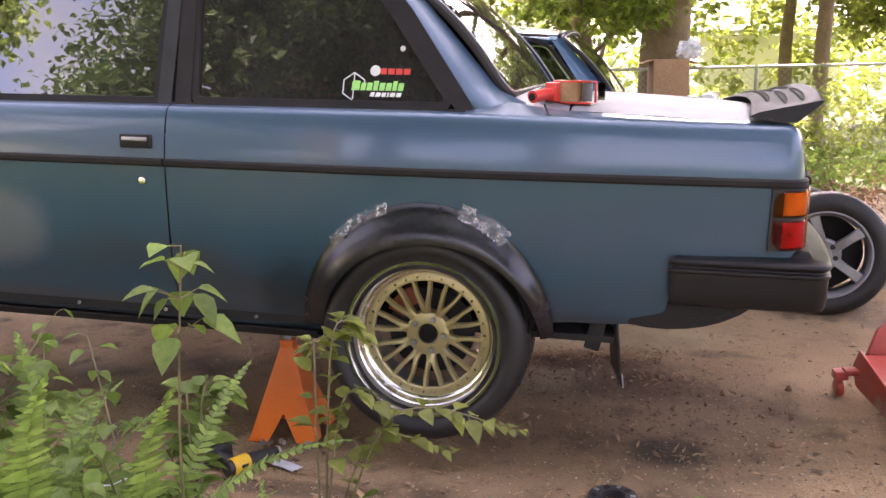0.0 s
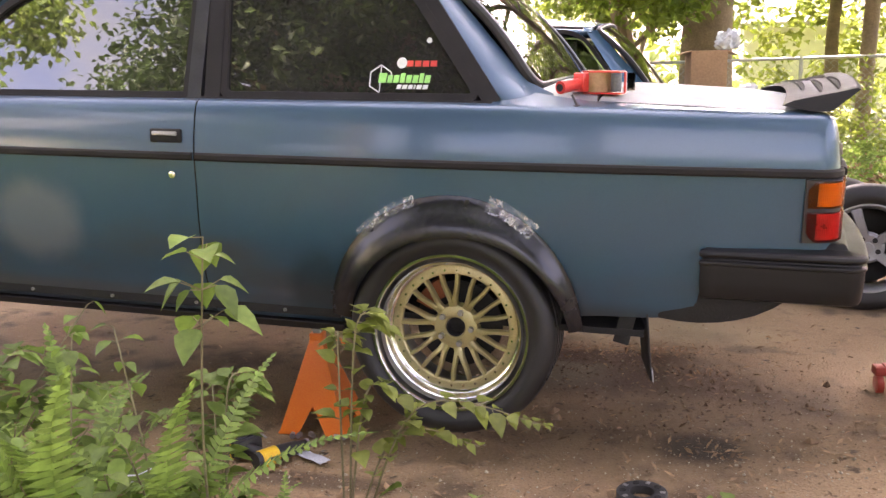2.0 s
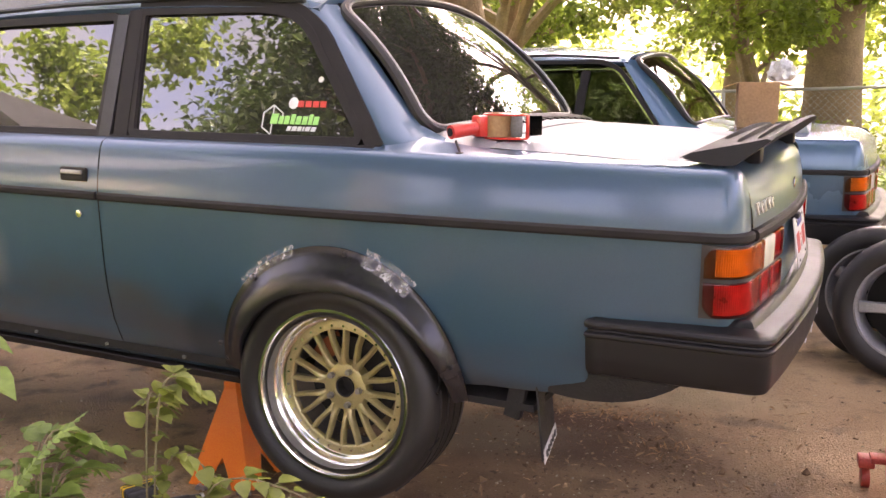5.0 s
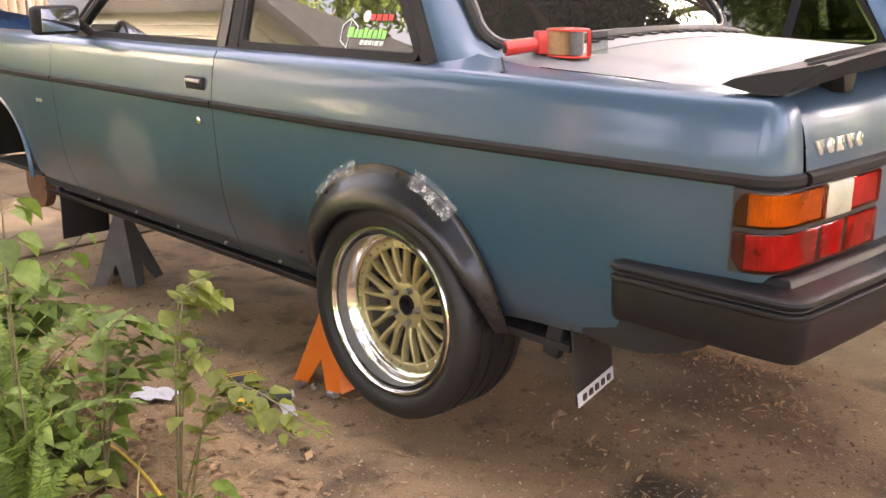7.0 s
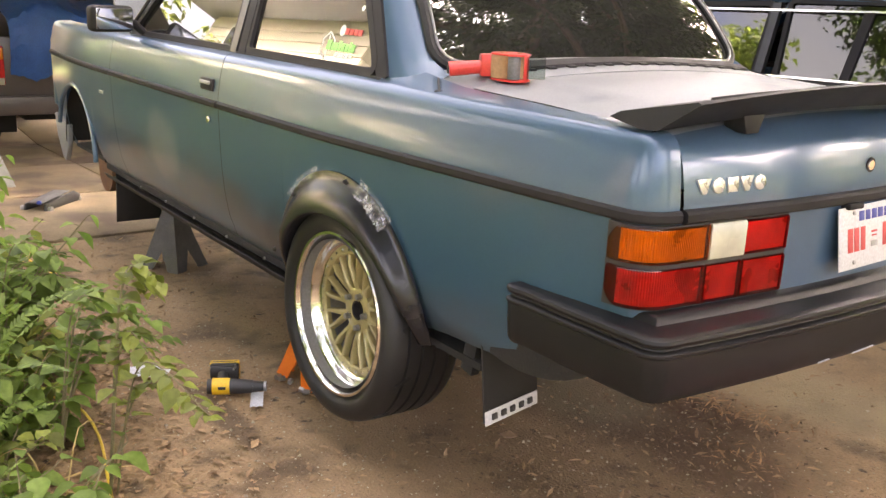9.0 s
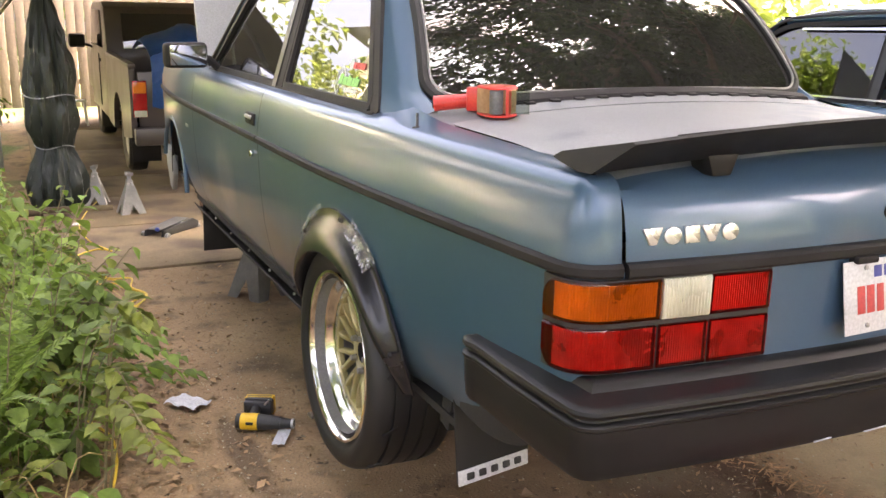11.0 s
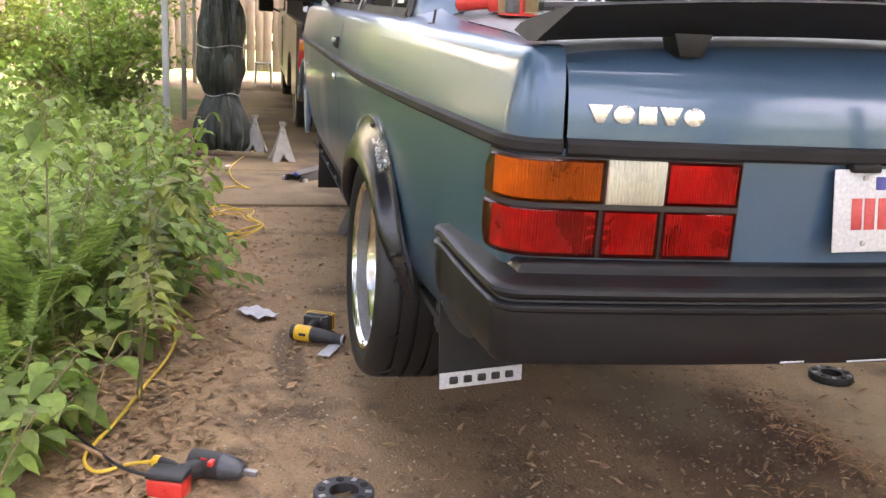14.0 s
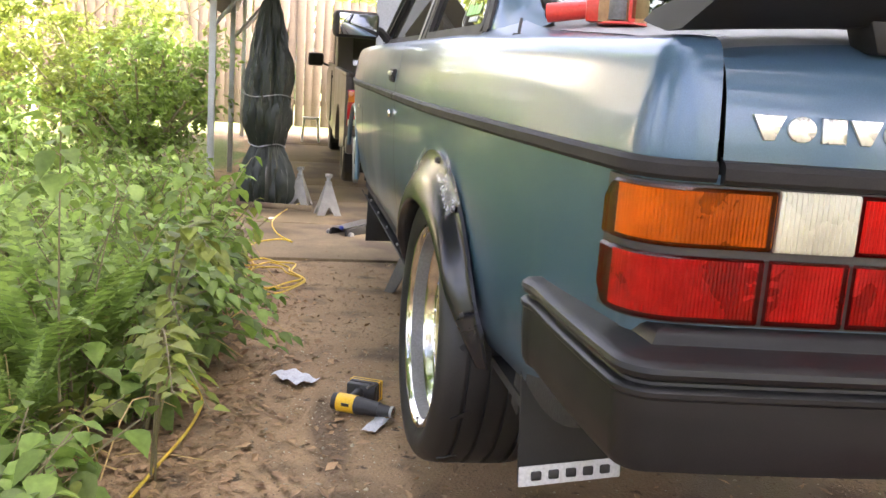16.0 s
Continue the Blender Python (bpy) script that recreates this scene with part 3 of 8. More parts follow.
for flip in (False, True):
    fender = flank(0, 0, columns_between(-3.66, -2.205, [(-2.985, 0.36)]), "front_fender", car, flip)
    door = flank(0, 0, columns_between(-2.20, -0.884), "door", car, flip)
    cols = columns_between(-0.879, 0.96, [(0.0, 0.37)]) + [run_at_x(0.98) + (S_GAP - run_at_x(0.98)) * k / 30 for k in range(31)]
    quarter = flank(0, 0, cols, "quarter_panel", car, flip)
    if not flip:
        near_door, near_quarter, near_fender = door, quarter, fender


def sweep(s0, s1, section, n=40, flip=False, both=False, stations=None, cap=True):
    """A section of (outward offset, z) pairs carried along the outline."""
    ss = stations or [s0 + (s1 - s0) * k / n for k in range(n + 1)]
    rows = []
    for s in ss:
        p, nn = along(s)
        rows.append([((p + nn * o).x, (p + nn * o).y, z) for o, z in section])
    if both:
        rows += [[(x, 2 * MID - y, z) for x, y, z in r] for r in rows[::-1]]
    bm = grid_mesh(rows, close=True)
    if cap:
        bm.verts.ensure_lookup_table()
        m = len(section)
        bm.faces.new([bm.verts[i] for i in range(m)])
        bm.faces.new([bm.verts[i] for i in range(len(bm.verts) - m, len(bm.verts))])
    if flip:
        bmesh.ops.transform(bm, matrix=Matrix.Translation((0, 2 * MID, 0)) @ Matrix.Diagonal((1, -1, 1, 1)), verts=bm.verts)
    bmesh.ops.recalc_face_normals(bm, faces=bm.faces)
    return bm


STRIP = [(-0.01, 0.524), (0.006, 0.525), (0.011, 0.531), (0.011, 0.545), (0.006, 0.551), (-0.01, 0.553)]
part("side_moulding", sweep(run_at_x(-3.62), run_at_x(-2.208), STRIP), M_TRIM, near_fender)
part("side_moulding", sweep(run_at_x(-2.197), run_at_x(-0.888), STRIP), M_TRIM, near_door)
part("side_moulding", sweep(run_at_x(-0.876), S_GAP, STRIP, n=60), M_TRIM, near_quarter)
part("side_moulding", sweep(run_at_x(-3.62), S_GAP, STRIP, n=90, flip=True), M_TRIM, car)

# dark shell behind the panel gaps and under the floor
inner = grid_mesh([[(x, side_y(x) + 0.05, z) for z in (0.38, 0.50, 0.62)] for x in (-3.6, -2.985, -2.2, -0.9, 0.0, 0.7, 0.9)])
for x0, x1, z0 in ((-2.60, -0.40, 0.0),):
    box(x1 - x0, 0.012, 0.6 - z0, at=shift((x0 + x1) / 2, 0.085, (0.6 + z0) / 2), bm=inner)
box(3.9, 1.50, 0.02, at=shift(-1.35, MID, 0.02), bm=inner)
box(0.02, 1.32, 0.42, at=shift(1.05, MID, 0.36), bm=inner)
box(0.9, 0.02, 0.45, at=shift(0.0, 0.36, 0.26), bm=inner)
box(0.9, 0.02, 0.45, at=shift(-2.985, 0.42, 0.30), bm=inner)
part("inner_shell", inner, M_DARK, car)
sill = grid_mesh([[(x, y, z) for y, z in ((0.058, -0.018), (0.075, -0.045), (0.12, -0.05), (0.2, 0.0))] for x in [-2.58 + 0.1 * k for k in range(23)]])
part("sill", thicken(sill, 0.004), M_TRIM, car)
for k in range(5):
    part("sill_screw", rod(0.006, 0.006, 0.006, 10, at=pose(-1.95 + 0.34 * k, 0.052, 0.022, 90)), M_STEEL, car)

# tail panel, lid and deck
tail = grid_mesh([[(tail_x(y) - 0.004, y, z) for z in (0.20, 0.27, 0.34, 0.44, 0.535)] for y in [0.183 + (2 * MID - 0.366) * k / 40 for k in range(41)]])
part("tail_panel", thicken(tail, -0.006), M_PAINT, car)
LID_PROFILE = [(0.0, 0.533), (0.001, 0.56), (-0.004, 0.60), (-0.012, 0.64), (-0.022, 0.665), (-0.034, 0.682)]
rows = []
for k in range(37):
    y = 0.19 + (2 * MID - 0.38) * k / 36
    edge = min(1.0, (0.66 - abs(y - MID) + 0.012) / 0.05)
    row = [(tail_x(y) + dx, y, z) for dx, z in LID_PROFILE]
    for x in (1.085, 1.06, 1.03, 0.98, 0.90, 0.80, 0.70, 0.60, 0.50, 0.43):
        wide = (MID - min(0.19, side_y(x) + 0.131)) / (MID - 0.19)
        row.append((x, MID + (y - MID) * wide, deck_z(x, y) - 0.004 * (1 - edge) + (0.004 if 0.47 < x < 0.95 and abs(y - MID) < 0.5 else 0)))
    row.append((0.425, y, deck_z(0.43, y) - 0.012))
    rows.append(row)
lid_bm = grid_mesh(rows)
bmesh.ops.recalc_face_normals(lid_bm, faces=lid_bm.faces)
for f in lid_bm.faces:
    f.material_index = 1 if f.calc_center_median().x < 1.062 else 0
lid = part("trunk_lid", lid_bm, [M_PAINT, M_DECK], car, "boot lid with a faded grey top")
LIDSTRIP = [(-0.01, 0.522), (0.012, 0.524), (0.018, 0.530), (0.018, 0.545), (0.012, 0.552), (-0.01, 0.556)]
part("lid_moulding", sweep(run_at_y(0.19), run_at_y(0.859), LIDSTRIP, both=True), M_TRIM, lid, "broad black strip under the lid")
cowl = grid_mesh([[(x, y, deck_z(x, y) + 0.001 - (0.012 if abs(y - MID) > 0.64 else 0)) for x in (0.14, 0.24, 0.34, 0.42)] for y in [0.14 + 1.44 * k / 24 for k in range(25)]])
part("rear_cowl", thicken(cowl, 0.004), M_DECK, car)

# raised script on the lid: five plain slabs, and a lock
for k, wid in enumerate((0.040, 0.040, 0.034, 0.040, 0.040)):
    y = 0.226 + 0.0425 * k + 0.02
    slab = prism([(-wid / 2, -0.016), (wid / 2, -0.016), (wid / 2, 0.016), (-wid / 2, 0.016)] if k == 2 else ([(wid / 2 * math.cos(a), 0.0165 * math.sin(a)) for a in [2 * math.pi * j / 18 for j in range(18)]] if k in (1, 4) else [(-0.007, -0.016), (0.007, -0.016), (0.023, 0.016), (-0.023, 0.016)]), 0.006, axis="x", bevel=0.0012)
    part("badge", slab, M_BADGE, lid, "bright metal badge piece", at=pose(tail_x(y) - 0.004, y, 0.598, 0, -8, 0))
part("lid_lock_ring", rod(0.019, 0.018, 0.003, 20, at=pose(tail_x(0.83) - 0.006, 0.83, 0.61, 0, 90)), M_TRIM, lid)
part("lid_lock", rod(0.014, 0.012, 0.005, 20, at=pose(tail_x(0.83) - 0.006, 0.83, 0.61, 0, 90)), M_CHROME, lid, "chrome lock barrel")

# number plate
plate = part("number_plate", box(0.003, 0.305, 0.152, 0.001, at=shift(0, 0, 0)), M_PLATE, car, "white number plate with red and blue bars", at=pose(1.198, MID - 0.015, 0.444, 1.2, -9, 0))
bars = [(-0.105, -0.006, 0.022, 0.058, M_PLATE_RED), (-0.078, -0.006, 0.022, 0.058, M_PLATE_RED), (-0.050, -0.006, 0.020, 0.058, M_PLATE_RED), (0.05, -0.006, 0.022, 0.058, M_PLATE_RED), (0.08, -0.006, 0.022, 0.058, M_PLATE_RED), (0.108, -0.006, 0.020, 0.058, M_PLATE_RED),
        (-0.056, 0.050, 0.022, 0.024, M_PLATE_BLUE), (-0.028, 0.050, 0.020, 0.024, M_PLATE_BLUE), (0.0, 0.050, 0.022, 0.024, M_PLATE_BLUE), (0.028, 0.050, 0.022, 0.024, M_PLATE_BLUE), (0.056, 0.050, 0.020, 0.024, M_PLATE_BLUE), (0.0, -0.024, 0.030, 0.014, M_STEEL), (0.0, 0.006, 0.026, 0.005, M_PLATE_RED), (0.0, -0.004, 0.022, 0.004, M_PLATE_RED)]
for y, z, w, h, m in bars:
    part("bar", box(0.0012, w, h, 0.0003, at=shift(0.0022, y, z)), m, plate)
for y in (-0.09, 0.09):
    for z in (-0.06, 0.06):
        part("plate_screw", rod(0.0055, 0.005, 0.004, 12, at=pose(0.001, y, z, 0, 90)), M_STEEL, plate)
part("plate_lamp", box(0.03, 0.06, 0.016, 0.004, at=shift(1.185, MID - 0.11, 0.520)), M_TRIM, car)

# tail lamps
S_LAMP0 = run_at_x(1.035)


def lens(y0, y1, z0, z1, material, parent, name, rib=0.0, from_side=False, flip=False):
    s0 = S_LAMP0 + 0.006 if from_side else run_at_y(y0) + 0.0015
    s1 = run_at_y(y1) - 0.0015
    n = max(10, int((s1 - s0) / 0.0035)) if rib else 24
    rows = []
    for k in range(n + 1):
        s = s0 + (s1 - s0) * k / n
        p, nn = along(s)
        o = 0.016 + (rib if k % 2 else 0.0)
        e = 0.004
        rnd = 0.0
        if from_side:
            rnd = max(0.0, 1 - (s - s0) / 0.03) ** 2 * 0.028
        za, zb = (z0 + rnd, z1 - 0.001) if z0 < 0.4 else (z0 + 0.001, z1 - rnd)
        rows.append([((p + nn * oo).x, (p + nn * oo).y, z) for oo, z in ((0.0, za), (o - e, za), (o, za + e), (o, (za + zb) / 2), (o, zb - e), (o - e, zb), (0.0, zb))])
    bm = grid_mesh(rows, close=True)
    bm.verts.ensure_lookup_table()
    bm.faces.new([bm.verts[i] for i in range(7)])
    bm.faces.new([bm.verts[i] for i in range(len(bm.verts) - 7, len(bm.verts))])
    if flip:
        bmesh.ops.transform(bm, matrix=Matrix.Translation((0, 2 * MID, 0)) @ Matrix.Diagonal((1, -1, 1, 1)), verts=bm.verts)
    bmesh.ops.recalc_face_normals(bm, faces=bm.faces)
    made = part(name, bm, material, parent)
    if material is not M_CLEAR:
        rows = []
        r0 = 0.026 if from_side else 0.004
        m = max(16, int((s1 - s0 - r0 - 0.003) / 0.0026))
        for k in range(m + 1):
            p, nn = along(s0 + r0 + (s1 - s0 - r0 - 0.003) * k / m)
            o = 0.0095 - (0.0016 if k % 2 else 0.0)
            rows.append([((p + nn * oo).x, (p + nn * oo).y, z) for oo, z in ((0.0075, z0 + 0.006), (o, z0 + 0.006), (o, z1 - 0.006), (0.0075, z1 - 0.006))])
        back = grid_mesh(rows, close=True)
        if flip:
            bmesh.ops.transform(back, matrix=Matrix.Translation((0, 2 * MID, 0)) @ Matrix.Diagonal((1, -1, 1, 1)), verts=back.verts)
        bmesh.ops.recalc_face_normals(back, faces=back.faces)
        part("reflector", back, M_REFLECT, parent, "reflector behind the lens with hot spots in its colour")
    return made


for flip in (False, True):
    lamp = part("tail_lamp", sweep(S_LAMP0 - 0.002, run_at_y(0.516), [(-0.01, 0.338), (0.008, 0.340), (0.008, 0.522), (-0.01, 0.524)], flip=flip), M_LAMPTRIM, car, "wrap-round tail lamp with amber, white and red lenses")
    lens(0, 0.262, 0.440, 0.519, M_AMBER, lamp, "amber_lens", rib=0.0012, from_side=True, flip=flip)
    lens(0.265, 0.373, 0.440, 0.520, M_CLEAR, lamp, "white_lens", rib=0.0032, flip=flip)
    lens(0.375, 0.512, 0.440, 0.520, M_RED, lamp, "red_lens", rib=0.0006, flip=flip)
    lens(0, 0.257, 0.343, 0.431, M_RED, lamp, "red_lens", rib=0.0008, from_side=True, flip=flip)
    lens(0.263, 0.370, 0.343, 0.431, M_RED, lamp, "red_lens", flip=flip)
    lens(0.376, 0.512, 0.343, 0.431, M_RED, lamp, "red_lens", rib=0.0006, flip=flip)

# rear bumper
BP = [Vector(p) for p in ((0.752, 0.066), (0.756, 0.056), (0.766, 0.050), (0.785, 0.048), (0.80, 0.052), (0.812, 0.055), (0.95, 0.054), (1.10, 0.058), (1.165, 0.062))]
BP += [Vector((1.165 + 0.05 * math.sin(a), 0.112 - 0.05 * math.cos(a))) for a in [math.pi / 2 * k / 8 for k in range(1, 9)]]
BP += [Vector((1.215 + 0.045 * (1 - ((MID - y) / 0.748) ** 2), y)) for y in [0.15 + 0.071 * k for k in range(11)]]
BSEC = [(-0.09, 0.337), (-0.062, 0.336), (-0.056, 0.331), (-0.050, 0.319), (-0.030, 0.314), (-0.014, 0.311), (-0.003, 0.309), (0.004, 0.304), (0.006, 0.297), (0.003, 0.290), (-0.005, 0.286), (-0.009, 0.283), (-0.008, 0.279), (0.001, 0.277), (0.005, 0.273), (0.005, 0.267), (0.0, 0.262), (-0.001, 0.215), (-0.004, 0.176), (-0.010, 0.164), (-0.024, 0.158), (-0.09, 0.160)]


def bumper_rows():
    rows = []
    n = len(BP)
    for k, p in enumerate(BP):
        d = (BP[min(k + 1, n - 1)] - BP[max(k - 1, 0)]).normalized()
        nn = Vector((d.y, -d.x))
        if k == n - 1:
            nn = Vector((1, 0))
        tuck = 0.006 if k < 1 else 0.0
        row = []
        for o, z in BSEC:
            q = p + nn * (o - (tuck if o > -0.05 else 0))
            if o < -0.04:
                if k < 9:
                    q.x = min(q.x, 1.215 + o)
                elif k < 17:
                    q = Vector((1.215 + o, 0.062 - o))
                else:
                    q.y = max(q.y, 0.062 - o)
            row.append((q.x, q.y, z))
        rows.append(row)
    return rows + [[(x, 2 * MID - y, z) for x, y, z in r] for r in rows[-2::-1]]


b_rows = bumper_rows()
bm = grid_mesh(b_rows, close=True)
bm.verts.ensure_lookup_table()
m = len(BSEC)
bm.faces.new([bm.verts[i] for i in range(m)])
bm.faces.new([bm.verts[i] for i in range(len(bm.verts) - m, len(bm.verts))])
bmesh.ops.recalc_face_normals(bm, faces=bm.faces)
bumper = part("rear_bumper", bm, M_BUMPER, car, "scuffed dark plastic rear bumper")
for y, w in ((0.62, 0.05), (0.78, 0.10), (1.02, 0.08)):
    part("scrape", box(0.003, w, 0.003, 0.001, at=pose(1.215 + 0.045 * (1 - ((MID - y) / 0.748) ** 2) - 0.0035, y, 0.170, 0, 0, 2)), M_PAPER, bumper, "pale scrape mark")

# spare wheel well under the tail
well = lathe([(0.0, -0.100), (0.17, -0.096), (0.225, -0.080), (0.245, -0.05), (0.255, 0.10)], 40, at=shift(0.70, 0.40, 0.170) @ pose(0, 0, 0, 90))
part("spare_wheel_well", well, M_DARK, car)
part("rear_valance", prism([(0.64, 0.078), (0.70, 0.071), (0.76, 0.070), (0.82, 0.076), (0.87, 0.087), (0.92, 0.104), (0.97, 0.130), (1.01, 0.16), (1.02, 0.17), (0.64, 0.17)], 0.02, axis="y", bevel=0.006, at=shift(0, 0.112, 0)), M_DARK, car)

# greenhouse: (x, y, z) corners of the left side, mirrored
def roof_z(x, y, crown=0.070):
    return 1.158 + 0.014 * math.sin(math.pi * min(1, max(0, (x + 1.64) / 1.5))) + crown * (1 - abs((y - MID) / 0.645) ** 2.4)


rows = []
for k in range(29):
    v = k / 28
    row = []
    for j in range(19):
        x = -1.66 + (1.66 - 0.150 + 0.034 * (1 - (2 * v - 1) ** 2)) * j / 18
        half = 0.645 - 0.02 * (1 - math.sin(math.pi * min(1, j / 14) / 2))
        y = MID + (2 * v - 1) * half
        fall = max(0.0, (j - 11) / 7) ** 2 * 0.34 + max(0.0, (4 - j) / 4) ** 2 * 0.5
        z = roof_z(x, y, 0.070 * (1 - fall)) - 0.020 * fall
        e = min(v, 1 - v)
        if e < 0.06:
            z -= 0.026 * (1 - e / 0.06) ** 2
        row.append((x, y, z))
    rows.append(row)
roof = part("roof", thicken(grid_mesh(rows), 0.02), M_PAINT, car, "sun-faded blue roof")


def quad_plate(corners, d, material, name, parent, inset=0.0, n=6, flip=False, label=""):
    """A thin curved plate between four corners, given round the outline."""
    a, b, c, e = [Vector(p) for p in corners]
    rows = [[(a.lerp(b, u)).lerp(e.lerp(c, u), v) for u in [k / n for k in range(n + 1)]] for v in [k / n for k in range(n + 1)]]
    bm = grid_mesh(rows)
    if flip:
        bmesh.ops.transform(bm, matrix=Matrix.Translation((0, 2 * MID, 0)) @ Matrix.Diagonal((1, -1, 1, 1)), verts=bm.verts)
    thicken(bm, d)
    bmesh.ops.recalc_face_normals(bm, faces=bm.faces)
    return part(name, bm, material, parent, label)


def glass_y(z):
    return 0.092 + (z - 0.725) * 0.32


def at_glass(x, z, out=0.0):
    return Vector((x, glass_y(z) - out, z))


def ribbon(points, wid, depth, out, flip=False):
    """A flat bar that follows points (x, z) on the side glass plane."""
    pts = [Vector((x, z)) for x, z in points]
    rows = []
    for k, p in enumerate(pts):
        d = (pts[min(k + 1, len(pts) - 1)] - pts[max(k - 1, 0)]).normalized()
        nn = Vector((-d.y, d.x)) * wid / 2
        a, b = p + nn, p - nn
        rows.append([at_glass(a.x, a.y, out), at_glass(b.x, b.y, out), at_glass(b.x, b.y, out - depth), at_glass(a.x, a.y, out - depth)])
    bm = grid_mesh(rows, close=True)
    bm.verts.ensure_lookup_table()
    bm.faces.new([bm.verts[i] for i in range(4)])
    bm.faces.new([bm.verts[i] for i in range(len(bm.verts) - 4, len(bm.verts))])
    if flip:
        bmesh.ops.transform(bm, matrix=Matrix.Translation((0, 2 * MID, 0)) @ Matrix.Diagonal((1, -1, 1, 1)), verts=bm.verts)
    bmesh.ops.recalc_face_normals(bm, faces=bm.faces)
    return bm


def round_corner(points, r, n=5):
    """Rounds the inner corners of an open line."""
    p = [Vector(q) for q in points]
    out = [p[0]]
    for k in range(1, len(p) - 1):
        q = r[k - 1] if isinstance(r, tuple) else r
        a = p[k] + (p[k - 1] - p[k]).normalized() * q
        b = p[k] + (p[k + 1] - p[k]).normalized() * q
        out += [a * (1 - t) ** 2 + p[k] * 2 * t * (1 - t) + b * t * t for t in [j / n for j in range(n + 1)]]
    return out + [p[-1]]


for flip in (False, True):
    # window glass
    side = near_door if not flip else car
    for name, label, line in (("door_glass", "tinted side window", round_corner([(-1.5, 0.735), (-0.948, 0.735), (-0.952, 1.122), (-1.66, 1.108), (-2.10, 0.735), (-1.5, 0.735)], (0.015, 0.03, 0.14, 0.03))),
                              ("quarter_glass", "dark tinted rear side window with decals", round_corner([(-0.5, 0.738), (0.076, 0.738), (-0.222, 1.132), (-0.846, 1.136), (-0.810, 0.738), (-0.5, 0.738)], (0.055, 0.13, 0.03, 0.03)))):
        qbm = bmesh.new()
        qbm.faces.new([qbm.verts.new(at_glass(p.x, p.y, -0.01)) for p in line[:-1]])
        if flip:
            bmesh.ops.transform(qbm, matrix=Matrix.Translation((0, 2 * MID, 0)) @ Matrix.Diagonal((1, -1, 1, 1)), verts=qbm.verts)
        thicken(qbm, 0.004)
        part(name, qbm, M_GLASS, car, label)
        part("window_seal", ribbon(line, 0.026, 0.02, 0.008, flip), M_TRIM, car)
    part("pillar_trim", ribbon([(-0.916, 0.728), (-0.922, 1.126)], 0.050, 0.03, 0.013, flip), M_FRAME, car, "dark metal window frame")
    part("door_frame_seal", ribbon([(-0.849, 0.726), (-0.872, 1.140)], 0.058, 0.03, 0.010, flip), M_TRIM, car)
    part("quarter_trim", ribbon([(p.x, p.y) for p in round_corner([(0.118, 0.722), (-0.178, 1.118), (-0.40, 1.150), (-0.86, 1.152)], (0.12, 0.12))], 0.050, 0.03, 0.007, flip), M_TRIM, car, "broad black trim round the rear side window")
    part("belt_trim", ribbon([(-2.12, 0.722), (-0.9, 0.722), (0.115, 0.720)], 0.022, 0.06, 0.012, flip), M_TRIM, car)
    # painted pillars
    quad_plate([(-2.18, 0.12, 0.72), (-2.105, 0.085, 0.72), (-1.68, 0.215, 1.142), (-1.70, 0.25, 1.155)], 0.02, M_PAINT, "windscreen_pillar", car, flip=flip)
    cp_rows = []
    for v in [k / 14 for k in range(15)]:
        z = 0.70 + v * 0.45
        f_pt = Vector((0.122 - 0.318 * v, glass_y(max(z, 0.725)) - 0.006, z))
        b_pt = Vector((0.228 - 0.352 * v, 0.186 + 0.094 * v, 0.762 + 0.378 * v)) if v > 0 else Vector((0.285, 0.196, 0.752))
        c_pt = Vector((b_pt.x - 0.02, f_pt.y + 0.012, (f_pt.z + b_pt.z) / 2 - 0.01))
        if v < 0.15:
            c_pt.x += 0.05 * (1 - v / 0.15)
        row = [f_pt + Vector((0, 0.02, 0))]
        row += [f_pt * (1 - u) ** 2 + c_pt * 2 * u * (1 - u) + b_pt * u * u for u in [k / 9 for k in range(10)]]
        row.append(b_pt + Vector((-0.02, 0.02, -0.01)))
        cp_rows.append(row)
    bmc = grid_mesh(cp_rows, bm=None)
    if flip:
        bmesh.ops.transform(bmc, matrix=Matrix.Translation((0, 2 * MID, 0)) @ Matrix.Diagonal((1, -1, 1, 1)), verts=bmc.verts)
    bmesh.ops.recalc_face_normals(bmc, faces=bmc.faces)
    bmc.faces.ensure_lookup_table()
    if bmc.faces[30].normal.y * (1 if flip else -1) < 0:
        bmesh.ops.reverse_faces(bmc, faces=bmc.faces[:])
    part("rear_pillar", bmc, M_PAINT, car)
    rail = round_corner([(-2.125, 0.745), (-1.68, 1.145), (-1.2, 1.166), (-0.60, 1.176), (-0.20, 1.150)], (0.16, 0.1, 0.1))
    bmr = tube([tuple(at_glass(p.x, p.y, 0.012)) for p in rail], 0.0085, 8)
    if flip:
        bmesh.ops.transform(bmr, matrix=Matrix.Translation((0, 2 * MID, 0)) @ Matrix.Diagonal((1, -1, 1, 1)), verts=bmr.verts)
        bmesh.ops.reverse_faces(bmr, faces=bmr.faces[:])
    part("drip_rail", bmr, M_FRAME, car, "dark gutter rail along the roof edge")

# rear screen: glass, rubber seal and a bright inner trim
RW = [Vector(p) for p in ((0.226, 0.190, 0.765), (0.226, 2 * MID - 0.190, 0.765), (-0.126, 2 * MID - 0.280, 1.136), (-0.126, 0.280, 1.136))]


